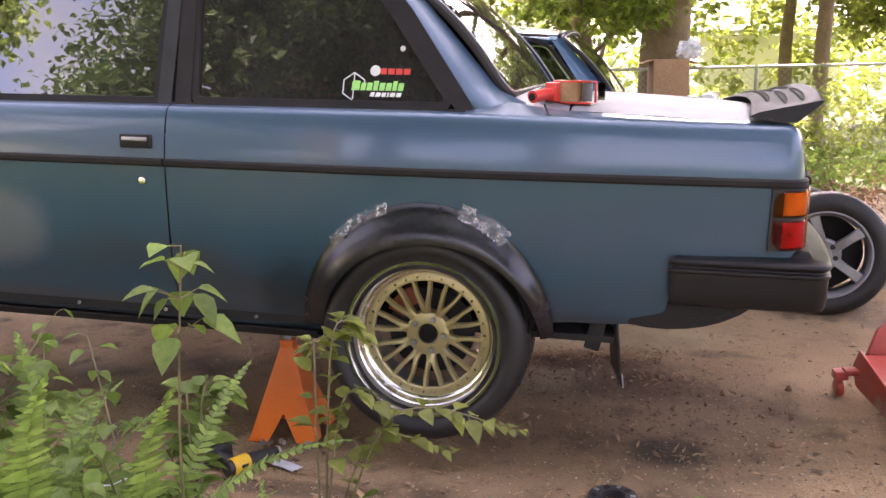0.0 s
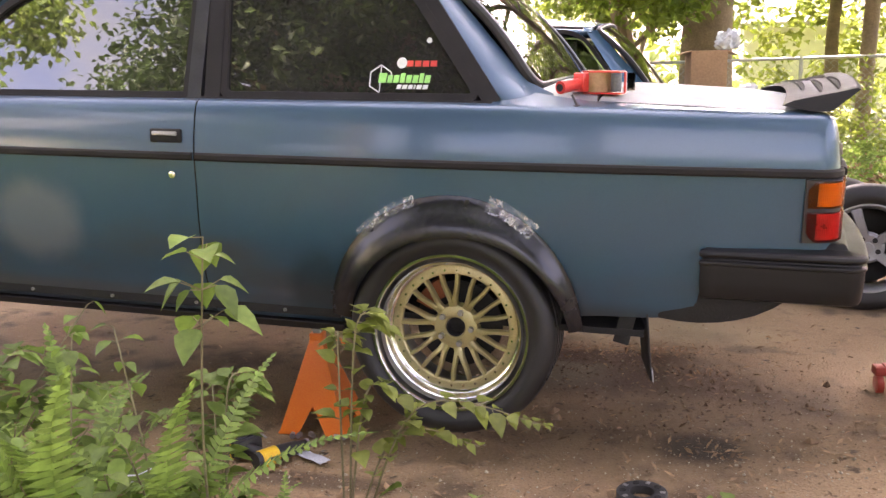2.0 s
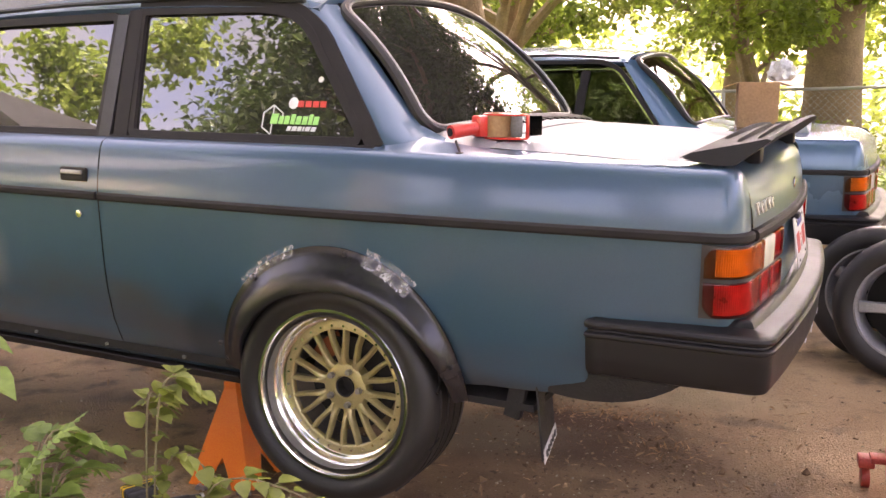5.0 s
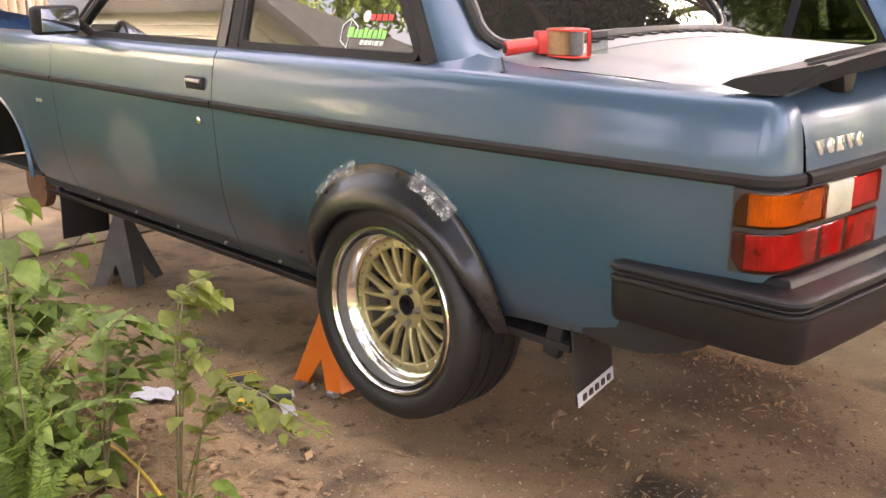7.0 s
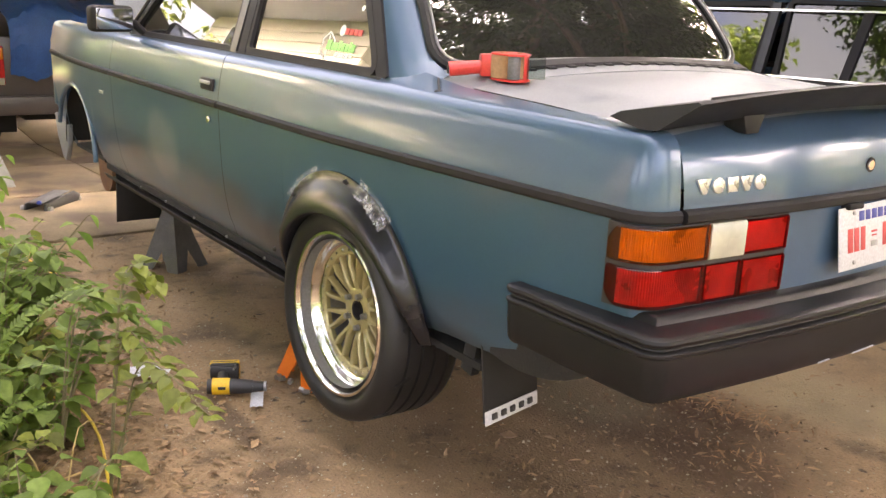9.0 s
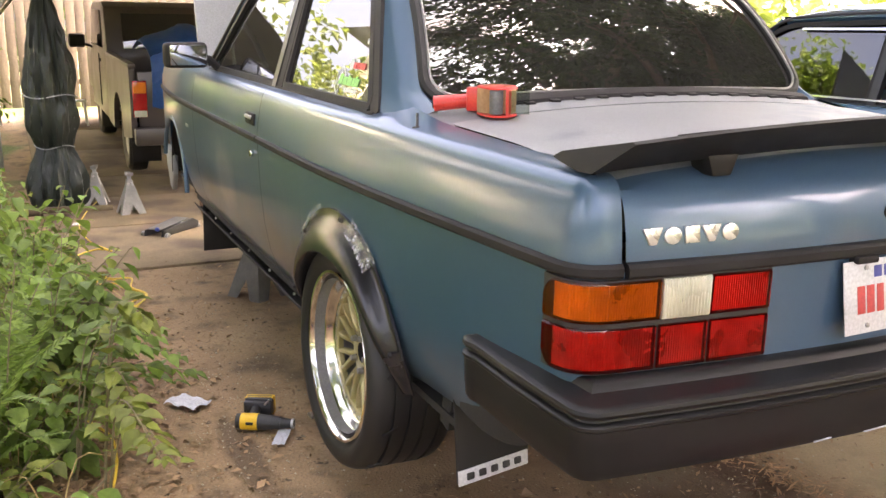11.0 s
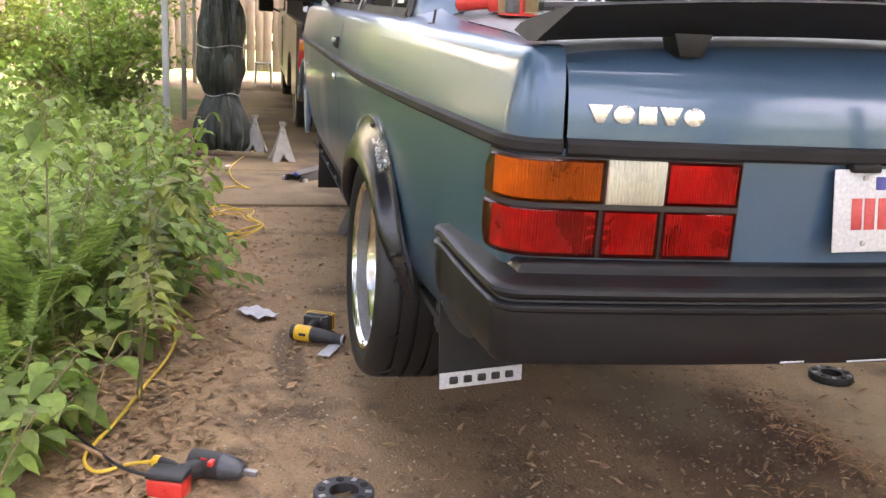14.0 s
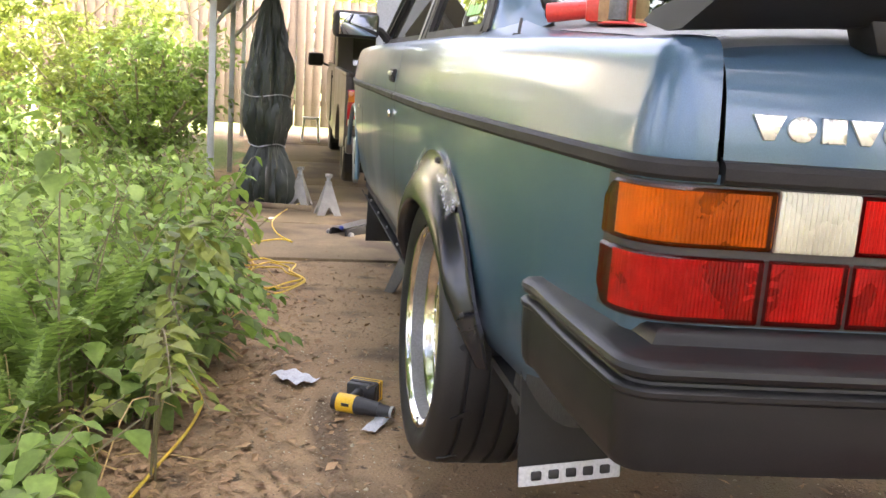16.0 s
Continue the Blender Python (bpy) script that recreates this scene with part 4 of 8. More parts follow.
def on_screen(u, v, lift=0.0):
    p = RW[0].lerp(RW[1], u).lerp(RW[3].lerp(RW[2], u), v)
    bow = 0.045 * (1 - (2 * u - 1) ** 2)
    return Vector((p.x + bow * 0.7 + 0.02 * math.sin(math.pi * v) + lift * 0.7, p.y, p.z + bow * (0.35 + 0.75 * v) + 0.02 * math.sin(math.pi * v) + lift * 0.7))


def screen_inset(v):
    k = max(0.0, 1 - v / 0.15, 1 - (1 - v) / 0.11)
    return 0.062 * (1 - math.sqrt(max(0.0, 1 - k * k)))


SV = [0.0, 0.006, 0.02, 0.045, 0.08, 0.115, 0.15] + [0.22 + 0.08 * k for k in range(8)] + [0.83, 0.89, 0.92, 0.95, 0.975, 0.992, 1.0]
rw_rows = [[on_screen(screen_inset(v) + (1 - 2 * screen_inset(v)) * k / 20, v) for k in range(21)] for v in SV]
rear_glass = part("rear_screen", thicken(grid_mesh([[tuple(p) for p in r] for r in rw_rows]), 0.004), M_GLASS2, car, "sloping smoked rear screen with rounded corners")
rim_pts = rw_rows[0] + [r[-1] for r in rw_rows[1:]] + rw_rows[-1][::-1][1:] + [r[0] for r in rw_rows[::-1][1:]]
part("screen_seal", tube(rim_pts, 0.016, 8), M_RUBBER, rear_glass)
centre = sum(rim_pts, Vector()) / len(rim_pts)
part("bright_trim", tube([p.lerp(centre, 0.020) + Vector((0.009, 0, 0.011)) for p in rim_pts], 0.0038, 6), M_STEEL, rear_glass, "thin bright metal trim")
for u0, v0 in ((0, 0), (1, 0), (0, 1), (1, 1)):
    vv = [v for v in SV if abs(v - v0) <= 0.151]
    edge = [on_screen(abs(u0 - screen_inset(v)), v, -0.006) for v in vv]
    fan = bmesh.new()
    tip = fan.verts.new(on_screen(u0, v0, -0.006))
    ring = [fan.verts.new(p) for p in edge]
    for a, b in zip(ring, ring[1:]):
        fan.faces.new((tip, a, b))
    bmesh.ops.recalc_face_normals(fan, faces=fan.faces)
    part("screen_corner", thicken(fan, 0.004), M_PAINT, rear_glass)
vent = grid_mesh([[(x, y, deck_z(x, y) + h) for x, h in ((0.286, 0.000), (0.290, 0.014), (0.310, 0.016), (0.338, 0.010), (0.343, 0.000))] for y in [0.28 + 1.16 * k / 24 for k in range(25)]], close=True)
bmesh.ops.recalc_face_normals(vent, faces=vent.faces)
part("rear_vent", vent, M_TRIM, car, "black slotted vent at the screen base")
for k in range(14):
    part("vent_tooth", box(0.018, 0.03, 0.006, 0.002, at=pose(0.350, 0.36 + k * 0.077, deck_z(0.350, 0.36 + k * 0.077) + 0.005, 0, 8, 0)), M_TRIM, car)
# windscreen and cabin
quad_plate([(-2.20, 0.16, 0.74), (-2.20, 2 * MID - 0.16, 0.74), (-1.68, 2 * MID - 0.25, 1.156), (-1.68, 0.25, 1.156)], 0.005, M_CLEARGLASS, "windscreen", car)
part("cabin_floor", box(2.3, 1.4, 0.02, at=shift(-1.0, MID, 0.12)), M_SEAT, car)
part("parcel_shelf", box(0.5, 1.2, 0.02, at=shift(0.06, MID, 0.70)), M_SEAT, car)
part("rear_bench", box(0.16, 1.2, 0.55, 0.05, at=pose(-0.30, MID, 0.48, 0, 14, 0)), M_SEAT, car)
part("dashboard", box(0.35, 1.35, 0.22, 0.05, at=shift(-1.83, MID, 0.62)), M_SEAT, car)
for y in (0.52, 1.20):
    part("seat_back", box(0.14, 0.50, 0.62, 0.06, at=pose(-0.98, y, 0.52, 0, 16, 0)), M_SEAT, car)
    part("headrest", box(0.09, 0.26, 0.20, 0.045, at=pose(-0.87, y, 0.94, 0, 14, 0)), M_SEAT, car)
part("steering_wheel", lathe([(0.185, -0.012), (0.197, 0.0), (0.185, 0.012), (0.173, 0.0)], 28, closed=True, at=shift(-1.52, 0.52, 0.70) @ pose(0, 0, 0, 0, 0, 90) @ pose(0, 0, 0, 25)), M_SEAT, car)

# decals on the rear side window
def decal(pts, material, name="decal"):
    bm = bmesh.new()
    vs = [bm.verts.new(at_glass(x, z, -0.0035)) for x, z in pts]
    bm.faces.new(vs)
    thicken(bm, 0.0006)
    part(name, bm, material, car)


def decal_bar(x, z, w, h, material, slant=0.0):
    decal([(x, z), (x + w, z), (x + w + slant, z + h), (x + slant, z + h)], material)


hexa = [(-0.262, 0.752), (-0.296, 0.772), (-0.296, 0.815), (-0.262, 0.838), (-0.226, 0.815), (-0.226, 0.805)]
for a, b in zip(hexa, hexa[1:]):
    d = Vector((b[0] - a[0], b[1] - a[1])).normalized()
    nx, nz = -d.y * 0.0018, d.x * 0.0018
    decal([(a[0] - nx, a[1] - nz), (b[0] - nx, b[1] - nz), (b[0] + nx, b[1] + nz), (a[0] + nx, a[1] + nz)], M_DECAL_W)
decal_bar(-0.263, 0.755, 0.003, 0.08, M_DECAL_W)
x = -0.268
for k, w in enumerate((0.030, 0.020, 0.022, 0.020, 0.022, 0.022, 0.018, 0.022)):
    decal_bar(x, 0.783, w - 0.004, 0.024 if k % 3 else 0.030, M_DECAL_G, 0.003)
    x += w
x = -0.205
for w in (0.018, 0.02, 0.018, 0.01, 0.02, 0.02):
    decal_bar(x, 0.764, w - 0.004, 0.013, M_DECAL_W, 0.004)
    x += w
for k in range(4):
    decal_bar(-0.176 + 0.026 * k, 0.834, 0.021, 0.018, M_DECAL_R)
decal([(-0.193 + 0.017 * math.cos(a), 0.845 + 0.017 * math.sin(a)) for a in [2 * math.pi * k / 18 for k in range(18)]], M_DECAL_W)
decal([(-0.108 + 0.009 * math.cos(a), 0.915 + 0.009 * math.sin(a)) for a in [2 * math.pi * k / 12 for k in range(12)]], M_DECAL_W)

# door furniture
handle = part("door_handle", box(0.118, 0.014, 0.046, 0.006, at=shift(-0.985, 0.008, 0.605)), M_TRIM, near_door, "black recessed door handle with a pale flap")
part("handle_flap", box(0.094, 0.010, 0.014, 0.004, at=pose(-0.985, -0.002, 0.613, -12)), M_STEEL, handle, "bright chrome flap")
# near-black plate on the handle face, painting the shade of its hollow
part("handle_recess", box(0.096, 0.006, 0.030, 0.003, at=shift(-0.985, 0.0005, 0.602)), M_DARK, handle)
part("door_lock", rod(0.013, 0.013, 0.012, 20, at=pose(-0.963, 0.006, 0.476, 90), bevel=0.002), M_CHROME, near_door, "chrome lock barrel")
part("fender_badge", box(0.06, 0.004, 0.016, 0.001, at=shift(-2.361, 0.003, 0.43)), M_STEEL, near_fender)

# mirror
mirror = part("door_mirror", box(0.07, 0.20, 0.115, 0.022, at=pose(-1.93, -0.06, 0.80, 0, 0, 10), seg=3), M_TRIM, car, "black door mirror")
part("mirror_glass", box(0.004, 0.17, 0.09, 0.001, at=pose(-1.894, -0.052, 0.80, 0, 4, 10)), M_MIRROR, mirror)
part("mirror_arm", tube([(-1.94, 0.09, 0.74), (-1.94, 0.05, 0.78), (-1.94, 0.01, 0.79)], 0.018, 8), M_TRIM, mirror)

# bonnet stood upright behind the engine bay
hood_rows = [[(-2.235 - 0.34 * t + 0.02 * math.sin(math.pi * t), y, 0.70 + 1.10 * t) for t in [k / 8 for k in range(9)]] for y in [0.06 + 1.60 * j / 12 for j in range(13)]]
hood = part("bonnet", thicken(grid_mesh(hood_rows), 0.02), M_HOODWHITE, car, "pale bonnet opened upright")
part("hood_seam", box(0.004, 0.006, 1.0, 0.001, at=pose(-2.40, 0.29, 1.26, 0, -17.2, 0)), M_STEEL, hood)
part("front_panel", box(0.08, 1.55, 0.42, 0.02, at=shift(-3.64, MID, 0.42)), M_PAINT, car)
part("front_strut", rod(0.05, 0.05, 0.4, 14, at=shift(-2.985, 0.28, -0.10)), M_RUST, car)
part("front_hub", rod(0.13, 0.13, 0.05, 24, at=pose(-2.985, 0.23, -0.08, 90)), M_RUST, car)
part("front_mud_flap", box(0.012, 0.24, 0.30, 0.004, at=pose(-2.46, 0.20, -0.12, 0, 6, 0)), M_RUBBER, car)

bay = bmesh.new()
box(1.0, 0.9, 0.42, 0.02, at=shift(-3.06, MID, 0.30), bm=bay)
box(0.30, 1.30, 0.20, 0.02, at=shift(-3.48, MID, 0.28), bm=bay)
part("engine_bay", bay, M_DARK, car)
liner = grid_mesh([[(-2.985 + 0.39 * math.cos(a), y, 0.03 + 0.385 * math.sin(a)) for a in [math.pi * k / 18 for k in range(19)]] for y in (0.07, 0.20, 0.34, 0.46)])
part("wheel_arch_liner", thicken(liner, 0.004), M_DARK, car)

lip = tube([(-2.985 + 0.362 * math.cos(a), side_y(-2.985) + 0.006, 0.03 + 0.372 * math.sin(a)) for a in [math.pi * k / 28 for k in range(26)]], 0.013, 8)
part("arch_lip", lip, M_PAINT, near_fender)
part("front_valance", prism([(-3.63, 0.10), (-3.34, 0.06), (-3.36, -0.06), (-3.44, -0.17), (-3.50, -0.15), (-3.60, -0.02)], 0.03, axis="y", bevel=0.006, at=shift(0, 0.09, 0.07)), M_PRIMER, car, "bare grey valance hanging below the wing")

# aerial foot on the rear shoulder
aerial = part("aerial_foot", rod(0.019, 0.012, 0.022, 18, at=shift(0.372, 0.102, 0.700), bevel=0.003), M_RUBBER, car, "black aerial foot with a stub mast")
part("aerial_collar", rod(0.024, 0.021, 0.007, 18, at=shift(0.372, 0.102, 0.697)), M_CHROME, aerial)
part("aerial_stub", tube([(0.372, 0.102, 0.72), (0.355, 0.11, 0.752)], 0.0035, 6), M_BLACKTOOL, aerial)

# boot spoiler
W_END = [(0.957, 0.728), (0.985, 0.742), (1.05, 0.756), (1.11, 0.768), (1.158, 0.779), (1.168, 0.775), (1.092, 0.714), (1.045, 0.712), (0.985, 0.722)]
wing_rows = []
for k in range(41):
    v = k / 40
    e = min(v, 1 - v) * 40
    mid_v = 1 - (2 * v - 1) ** 2
    row = []
    for x, z in W_END:
        end_y = 0.134 + 0.034 * max(0.0, (z - 0.715) / 0.06) * max(0.0, (x - 0.95) / 0.2)
        y = end_y + (2 * MID - 2 * end_y) * v
        back = 0.035 * mid_v * (1.3 if x < 1.0 else 1.0)
        scoop = -0.010 * min(1.0, e / 4) if 1.0 < x < 1.13 and z > 0.75 else 0.0
        row.append((x + back, y, z + 0.034 * mid_v + scoop))
    wing_rows.append(row)
wbm = grid_mesh(wing_rows, close=True)
wbm.verts.ensure_lookup_table()
m = len(W_END)
wbm.faces.new([wbm.verts[i] for i in range(m)])
wbm.faces.new([wbm.verts[i] for i in range(len(wbm.verts) - m, len(wbm.verts))])
bmesh.ops.recalc_face_normals(wbm, faces=wbm.faces)
wing = part("spoiler", wbm, M_SPOILER, car, "matt black boot spoiler on feet")


def wing_top(x, v):
    mid_v = 1 - (2 * v - 1) ** 2
    return float(np.interp(x, [0.957, 0.985, 1.05, 1.11, 1.158], [0.728, 0.742, 0.746, 0.758, 0.779])) + 0.034 * mid_v


for x0, v0, v1, wid in ((1.012, 0.16, 0.84, 0.020), (1.062, 0.10, 0.47, 0.016), (1.062, 0.53, 0.90, 0.016), (1.112, 0.10, 0.47, 0.015), (1.112, 0.53, 0.90, 0.015)):
    rim, floor_rows = [], []
    for k in range(25):
        v = v0 + (v1 - v0) * k / 24
        w = wid * math.sin(math.pi * (0.04 + 0.92 * k / 24)) ** 0.6
        back = 0.035 * (1 - (2 * v - 1) ** 2)
        y = 0.15 + (2 * MID - 0.30) * v
        ring = [(x0 + back + w * 0.5 * c, y, wing_top(x0 + w * 0.5 * c, v) + h) for c, h in ((-1.35, 0.001), (-1.15, 0.007), (-1.0, 0.006), (-0.9, 0.0015), (0.9, 0.0015), (1.0, 0.006), (1.15, 0.007), (1.35, 0.001))]
        rim.append(ring)
        floor_rows.append(ring[3:5])
    part("slot_rim", grid_mesh([r[:4] for r in rim]), M_SPOILER, wing)
    part("slot_rim", grid_mesh([r[4:] for r in rim]), M_SPOILER, wing)
    # not cut in: a near-black strip on the surface gives the slot's inner shade
    part("slot_floor", grid_mesh(floor_rows), M_DARK, wing, "dark strip that paints the shade inside a slot")
for y in (0.415, 2 * MID - 0.415):
    part("spoiler_foot", prism([(-0.040, 0.03), (0.040, 0.03), (0.022, -0.016), (-0.022, -0.016)], 0.06, axis="x", bevel=0.004, at=shift(1.09, y, 0.715)), M_SPOILER, wing)
# wheel arch flare
fl_rows = []
for k in range(41):
    a = radians(3 + 174 * k / 40)
    c, s = math.cos(a), math.sin(a)
    yb = side_y(0.42 * c)
    outer = Vector((0.415 * c, 0.445 * s))
    lip = Vector((0.02 + 0.352 * c, 0.318 * s))
    row = []
    for t, out in ((0.0, 0.0), (0.0, 0.008), (0.12, 0.010), (0.22, 0.016), (0.40, 0.034), (0.60, 0.049), (0.82, 0.058), (0.96, 0.057), (1.0, 0.050), (0.99, 0.030), (0.97, -0.02)):
        p = outer.lerp(lip, t)
        base = yb + float(np.interp(p.y, ZS, OFF_SIDE)) * 0.6
        ends = min(1.0, 0.35 + min(k, 40 - k) / 10)
        row.append((p.x, base - out * ends, p.y))
    fl_rows.append(row)
fbm = grid_mesh(fl_rows)
bmesh.ops.recalc_face_normals(fbm, faces=fbm.faces)
flare = part("fender_flare", thicken(fbm, 0.004), M_FLARE, car, "black plastic wheel arch flare fixed with screws and clear tape")
for a in (18, 52, 82, 130, 165):
    c, s = math.cos(radians(a)), math.sin(radians(a))
    part("flare_screw", rod(0.0085, 0.006, 0.007, 12, at=pose(0.405 * c, side_y(0.405 * c) - 0.008, 0.43 * s, 90)), M_RUBBER, flare)

M_TAPE = mat("clear_tape", (0.55, 0.56, 0.56), (0.7, 0.7, 0.7), rough=0.12, metal=0.0, scale=40, fine=90, bump=0.9, coat=1.0)
_nt = M_TAPE.node_tree
_bs = _nt.nodes["Principled BSDF"]
_mx, _tr = _nt.nodes.new("ShaderNodeMixShader"), _nt.nodes.new("ShaderNodeBsdfTransparent")
_vr = _nt.nodes.new("ShaderNodeMapRange")
_nz = [n for n in _nt.nodes if n.type == "TEX_NOISE"][0]
_vr.inputs["From Min"].default_value, _vr.inputs["From Max"].default_value = 0.40, 0.62
_vr.inputs["To Min"].default_value, _vr.inputs["To Max"].default_value = 0.04, 0.5
_nt.links.new(_nz.outputs["Fac"], _vr.inputs["Value"])
_nt.links.new(_vr.outputs["Result"], _mx.inputs[0])
_nt.links.new(_tr.outputs[0], _mx.inputs[1])
_nt.links.new(_bs.outputs[0], _mx.inputs[2])
_nt.links.new(_mx.outputs[0], _nt.nodes["Material Output"].inputs["Surface"])
rnd = random.Random(5)
for a0, a1, r0, r1 in ((50, 73, 0.94, 1.05), (106, 136, 0.955, 1.035)):
    rows = []
    for k in range(34):
        a = radians(a0 + (a1 - a0) * k / 33)
        row = []
        for j in range(9):
            f = r0 + (r1 - r0) * (j / 8) + rnd.uniform(-0.006, 0.006)
            x, z = 0.415 * f * math.cos(a), 0.445 * f * math.sin(a)
            out = float(np.interp(f, [0.90, 0.97, 1.0, 1.01, 1.1], [0.034, 0.016, 0.012, 0.004, 0.002]))
            row.append((x, side_y(x) + 0.004 - out - 0.004 - rnd.random() ** 2 * 0.003, z))
        rows.append(row)
    part("clear_tape", grid_mesh(rows), M_TAPE, flare, "wrinkled clear packing tape", smooth=False)


# ---- wheel ----
def mesh_wheel(parent):
    """Deep-dish cross-spoke wheel and tyre; its axle lies along y, outer face at y = 0."""
    wheel = part("wheel", lathe([(0.232, 0.010), (0.232, 0.235), (0.215, 0.24), (0.205, 0.12), (0.205, 0.075)], 64), M_ALLOY, parent, "gold cross-spoke wheel with a polished deep lip")
    part("rim_lip", lathe([(0.259, 0.012), (0.261, 0.003), (0.257, -0.002), (0.249, -0.001), (0.244, 0.006), (0.240, 0.022), (0.236, 0.040), (0.230, 0.046), (0.226, 0.050), (0.223, 0.066), (0.216, 0.074), (0.207, 0.077), (0.201, 0.078)], 96), M_LIP, wheel, "polished stepped lip")
    part("rim_flange", lathe([(0.209, 0.079), (0.209, 0.074), (0.204, 0.071), (0.184, 0.071), (0.180, 0.075), (0.180, 0.09)], 96), M_GOLD, wheel)
    for k in range(30):
        a = 2 * math.pi * k / 30
        part("rim_bolt", rod(0.0052, 0.0042, 0.007, 8, at=pose(0.194 * math.cos(a), 0.072, 0.194 * math.sin(a), 90)), M_CHROME, wheel)
    for k in range(10):
        a = 2 * math.pi * k / 10 + 0.16
        sp = bmesh.new()
        for sgn in (-1, 1):
            pts = [(0.066, 0.0, 0.0845), (0.082, 0.0025 * sgn, 0.080), (0.100, 0.0095 * sgn, 0.075), (0.142, 0.0220 * sgn, 0.071), (0.188, 0.0295 * sgn, 0.072)]
            wds = [0.032, 0.022, 0.0150, 0.0130, 0.0130]
            rows = []
            for (r, off, y), w in zip(pts, wds):
                rows.append([(r, y + 0.022, off - w * 0.6), (r, y + 0.004, off - w / 2), (r, y, off - w * 0.28), (r, y, off + w * 0.28), (r, y + 0.004, off + w / 2), (r, y + 0.022, off + w * 0.6)])
            grid_mesh(rows, bm=sp, close=True)
        bmesh.ops.recalc_face_normals(sp, faces=sp.faces)
        part("spoke", sp, M_GOLD, wheel, at=Matrix.Rotation(-a, 4, "Y"))
    part("hub_face", lathe([(0.032, 0.12), (0.032, 0.088), (0.036, 0.084), (0.066, 0.083), (0.072, 0.086), (0.076, 0.10), (0.077, 0.12)], 48), M_GOLD, wheel)
    part("centre_bore", lathe([(0.031, 0.083), (0.027, 0.084), (0.026, 0.12), (0.0, 0.122)], 28), M_DARK, wheel)
    for k in range(5):
        a = 2 * math.pi * k / 5 + 0.31
        x, z = 0.054 * math.cos(a), 0.054 * math.sin(a)
        part("lug_recess", lathe([(0.0125, 0.082), (0.0115, 0.094), (0.0, 0.095)], 16, at=shift(x, 0, z)), M_DARK, wheel)
        part("lug_nut", rod(0.0105, 0.009, 0.016, 6, at=shift(x, 0.082, z) @ pose(0, 0, 0, 90)), M_STEEL, wheel)
    prof = [(0.243, 0.012), (0.262, 0.006), (0.275, -0.006), (0.292, -0.013), (0.310, -0.012), (0.324, -0.003), (0.333, 0.010), (0.337, 0.022)]
    for g in range(4):
        y = 0.045 + g * 0.048
        prof += [(0.340, y), (0.332, y + 0.002), (0.332, y + 0.009), (0.3405, y + 0.011)]
    prof += [(0.337, 0.226), (0.330, 0.240), (0.312, 0.255), (0.290, 0.255), (0.262, 0.244), (0.243, 0.236)]
    tyre = part("tyre", lathe(prof, 96), M_TYRE, wheel, "low-profile black tyre")
    for k in range(36):
        a = 2 * math.pi * k / 36
        for y0 in (0.03, 0.078):
            own = box(0.012, 0.05, 0.006, 0.0, at=Matrix.Rotation(a, 4, "Y") @ shift(0, y0 + 0.02, 0.339) @ pose(0, 0, 0, 0, 0, 35))
            part("tread_groove", own, M_RUBBER, tyre) if k % 3 == 0 and y0 < 0.05 else own.free()
    return wheel


def brake(parent):
    part("brake_disc", lathe([(0.06, 0.135), (0.145, 0.135), (0.145, 0.15), (0.06, 0.15)], 40), M_DARK, parent)
    cal = grid_mesh([[(r * math.cos(radians(a)), y, r * math.sin(radians(a))) for r, y in ((0.10, 0.122), (0.16, 0.122), (0.165, 0.165), (0.10, 0.165))] for a in range(115, 160, 5)], close=True)
    part("brake_caliper", cal, M_CALIPER, parent, "dull orange brake caliper")


wheel = mesh_wheel(car)
wheel.matrix_basis = pose(0.0, 0.005, 0.0, -1.5, 20, 0)
axle = part("axle", tube([(0, 0.26, 0), (0, 2 * MID - 0.26, 0)], 0.045, 12), M_DARK, car)
brake(axle)

# rear mud flap with a pale strip
flap = part("mud_flap", prism([(-0.115, 0.0), (0.115, 0.0), (0.115, -0.235), (-0.115, -0.235)], 0.006, axis="x", bevel=0.002, at=pose(0.585, 0.215, 0.105, 0, -6, 11)), M_RUBBER, car, "black rubber mud flap with a pale name strip")
f_at = pose(0.614, 0.218, -0.115, 0, -6, 11)
part("name_strip", box(0.003, 0.225, 0.040, 0.002, at=f_at), M_PLATE, flap, "pale strip with dark marks")
for k in range(5):
    part("strip_mark", box(0.002, 0.022, 0.018, 0.003, at=f_at @ shift(0.002, -0.076 + 0.038 * k, 0)), M_BLACKTOOL, flap)
part("tow_bracket", box(0.05, 0.03, 0.10, 0.004, at=pose(0.54, 0.13, 0.03, 0, 12, 0)), M_DARK, car)

# ---- ground ----
def ground_z(x, y):
    z = 0.0
    if x < -7.7:
        z += 0.085 * (min(-7.7 - x, 5.0)) * min(1.0, (-7.7 - x) / 1.5)
    return z


def wavy(x, y):
    v = Vector((x * 0.9, y * 0.9, 0.3))
    w = Vector((x * 5.0, y * 5.0, 1.7))
    return 0.012 * noise.noise(v) + 0.004 * noise.noise(w)


def spaced(lo, hi, fine_lo, fine_hi, step):
    xs = [fine_lo + k * step for k in range(int((fine_hi - fine_lo) / step) + 1)]
    a, s = fine_lo, step
    while a > lo:
        s *= 1.35
        a -= s
        xs.insert(0, max(a, lo))
    a, s = xs[-1], step
    while a < hi:
        s *= 1.35
        a += s
        xs.append(min(a, hi))
    return xs


gx, gy = spaced(-400, 400, -7, 4, 0.06), spaced(-400, 400, -3.5, 4.0, 0.06)
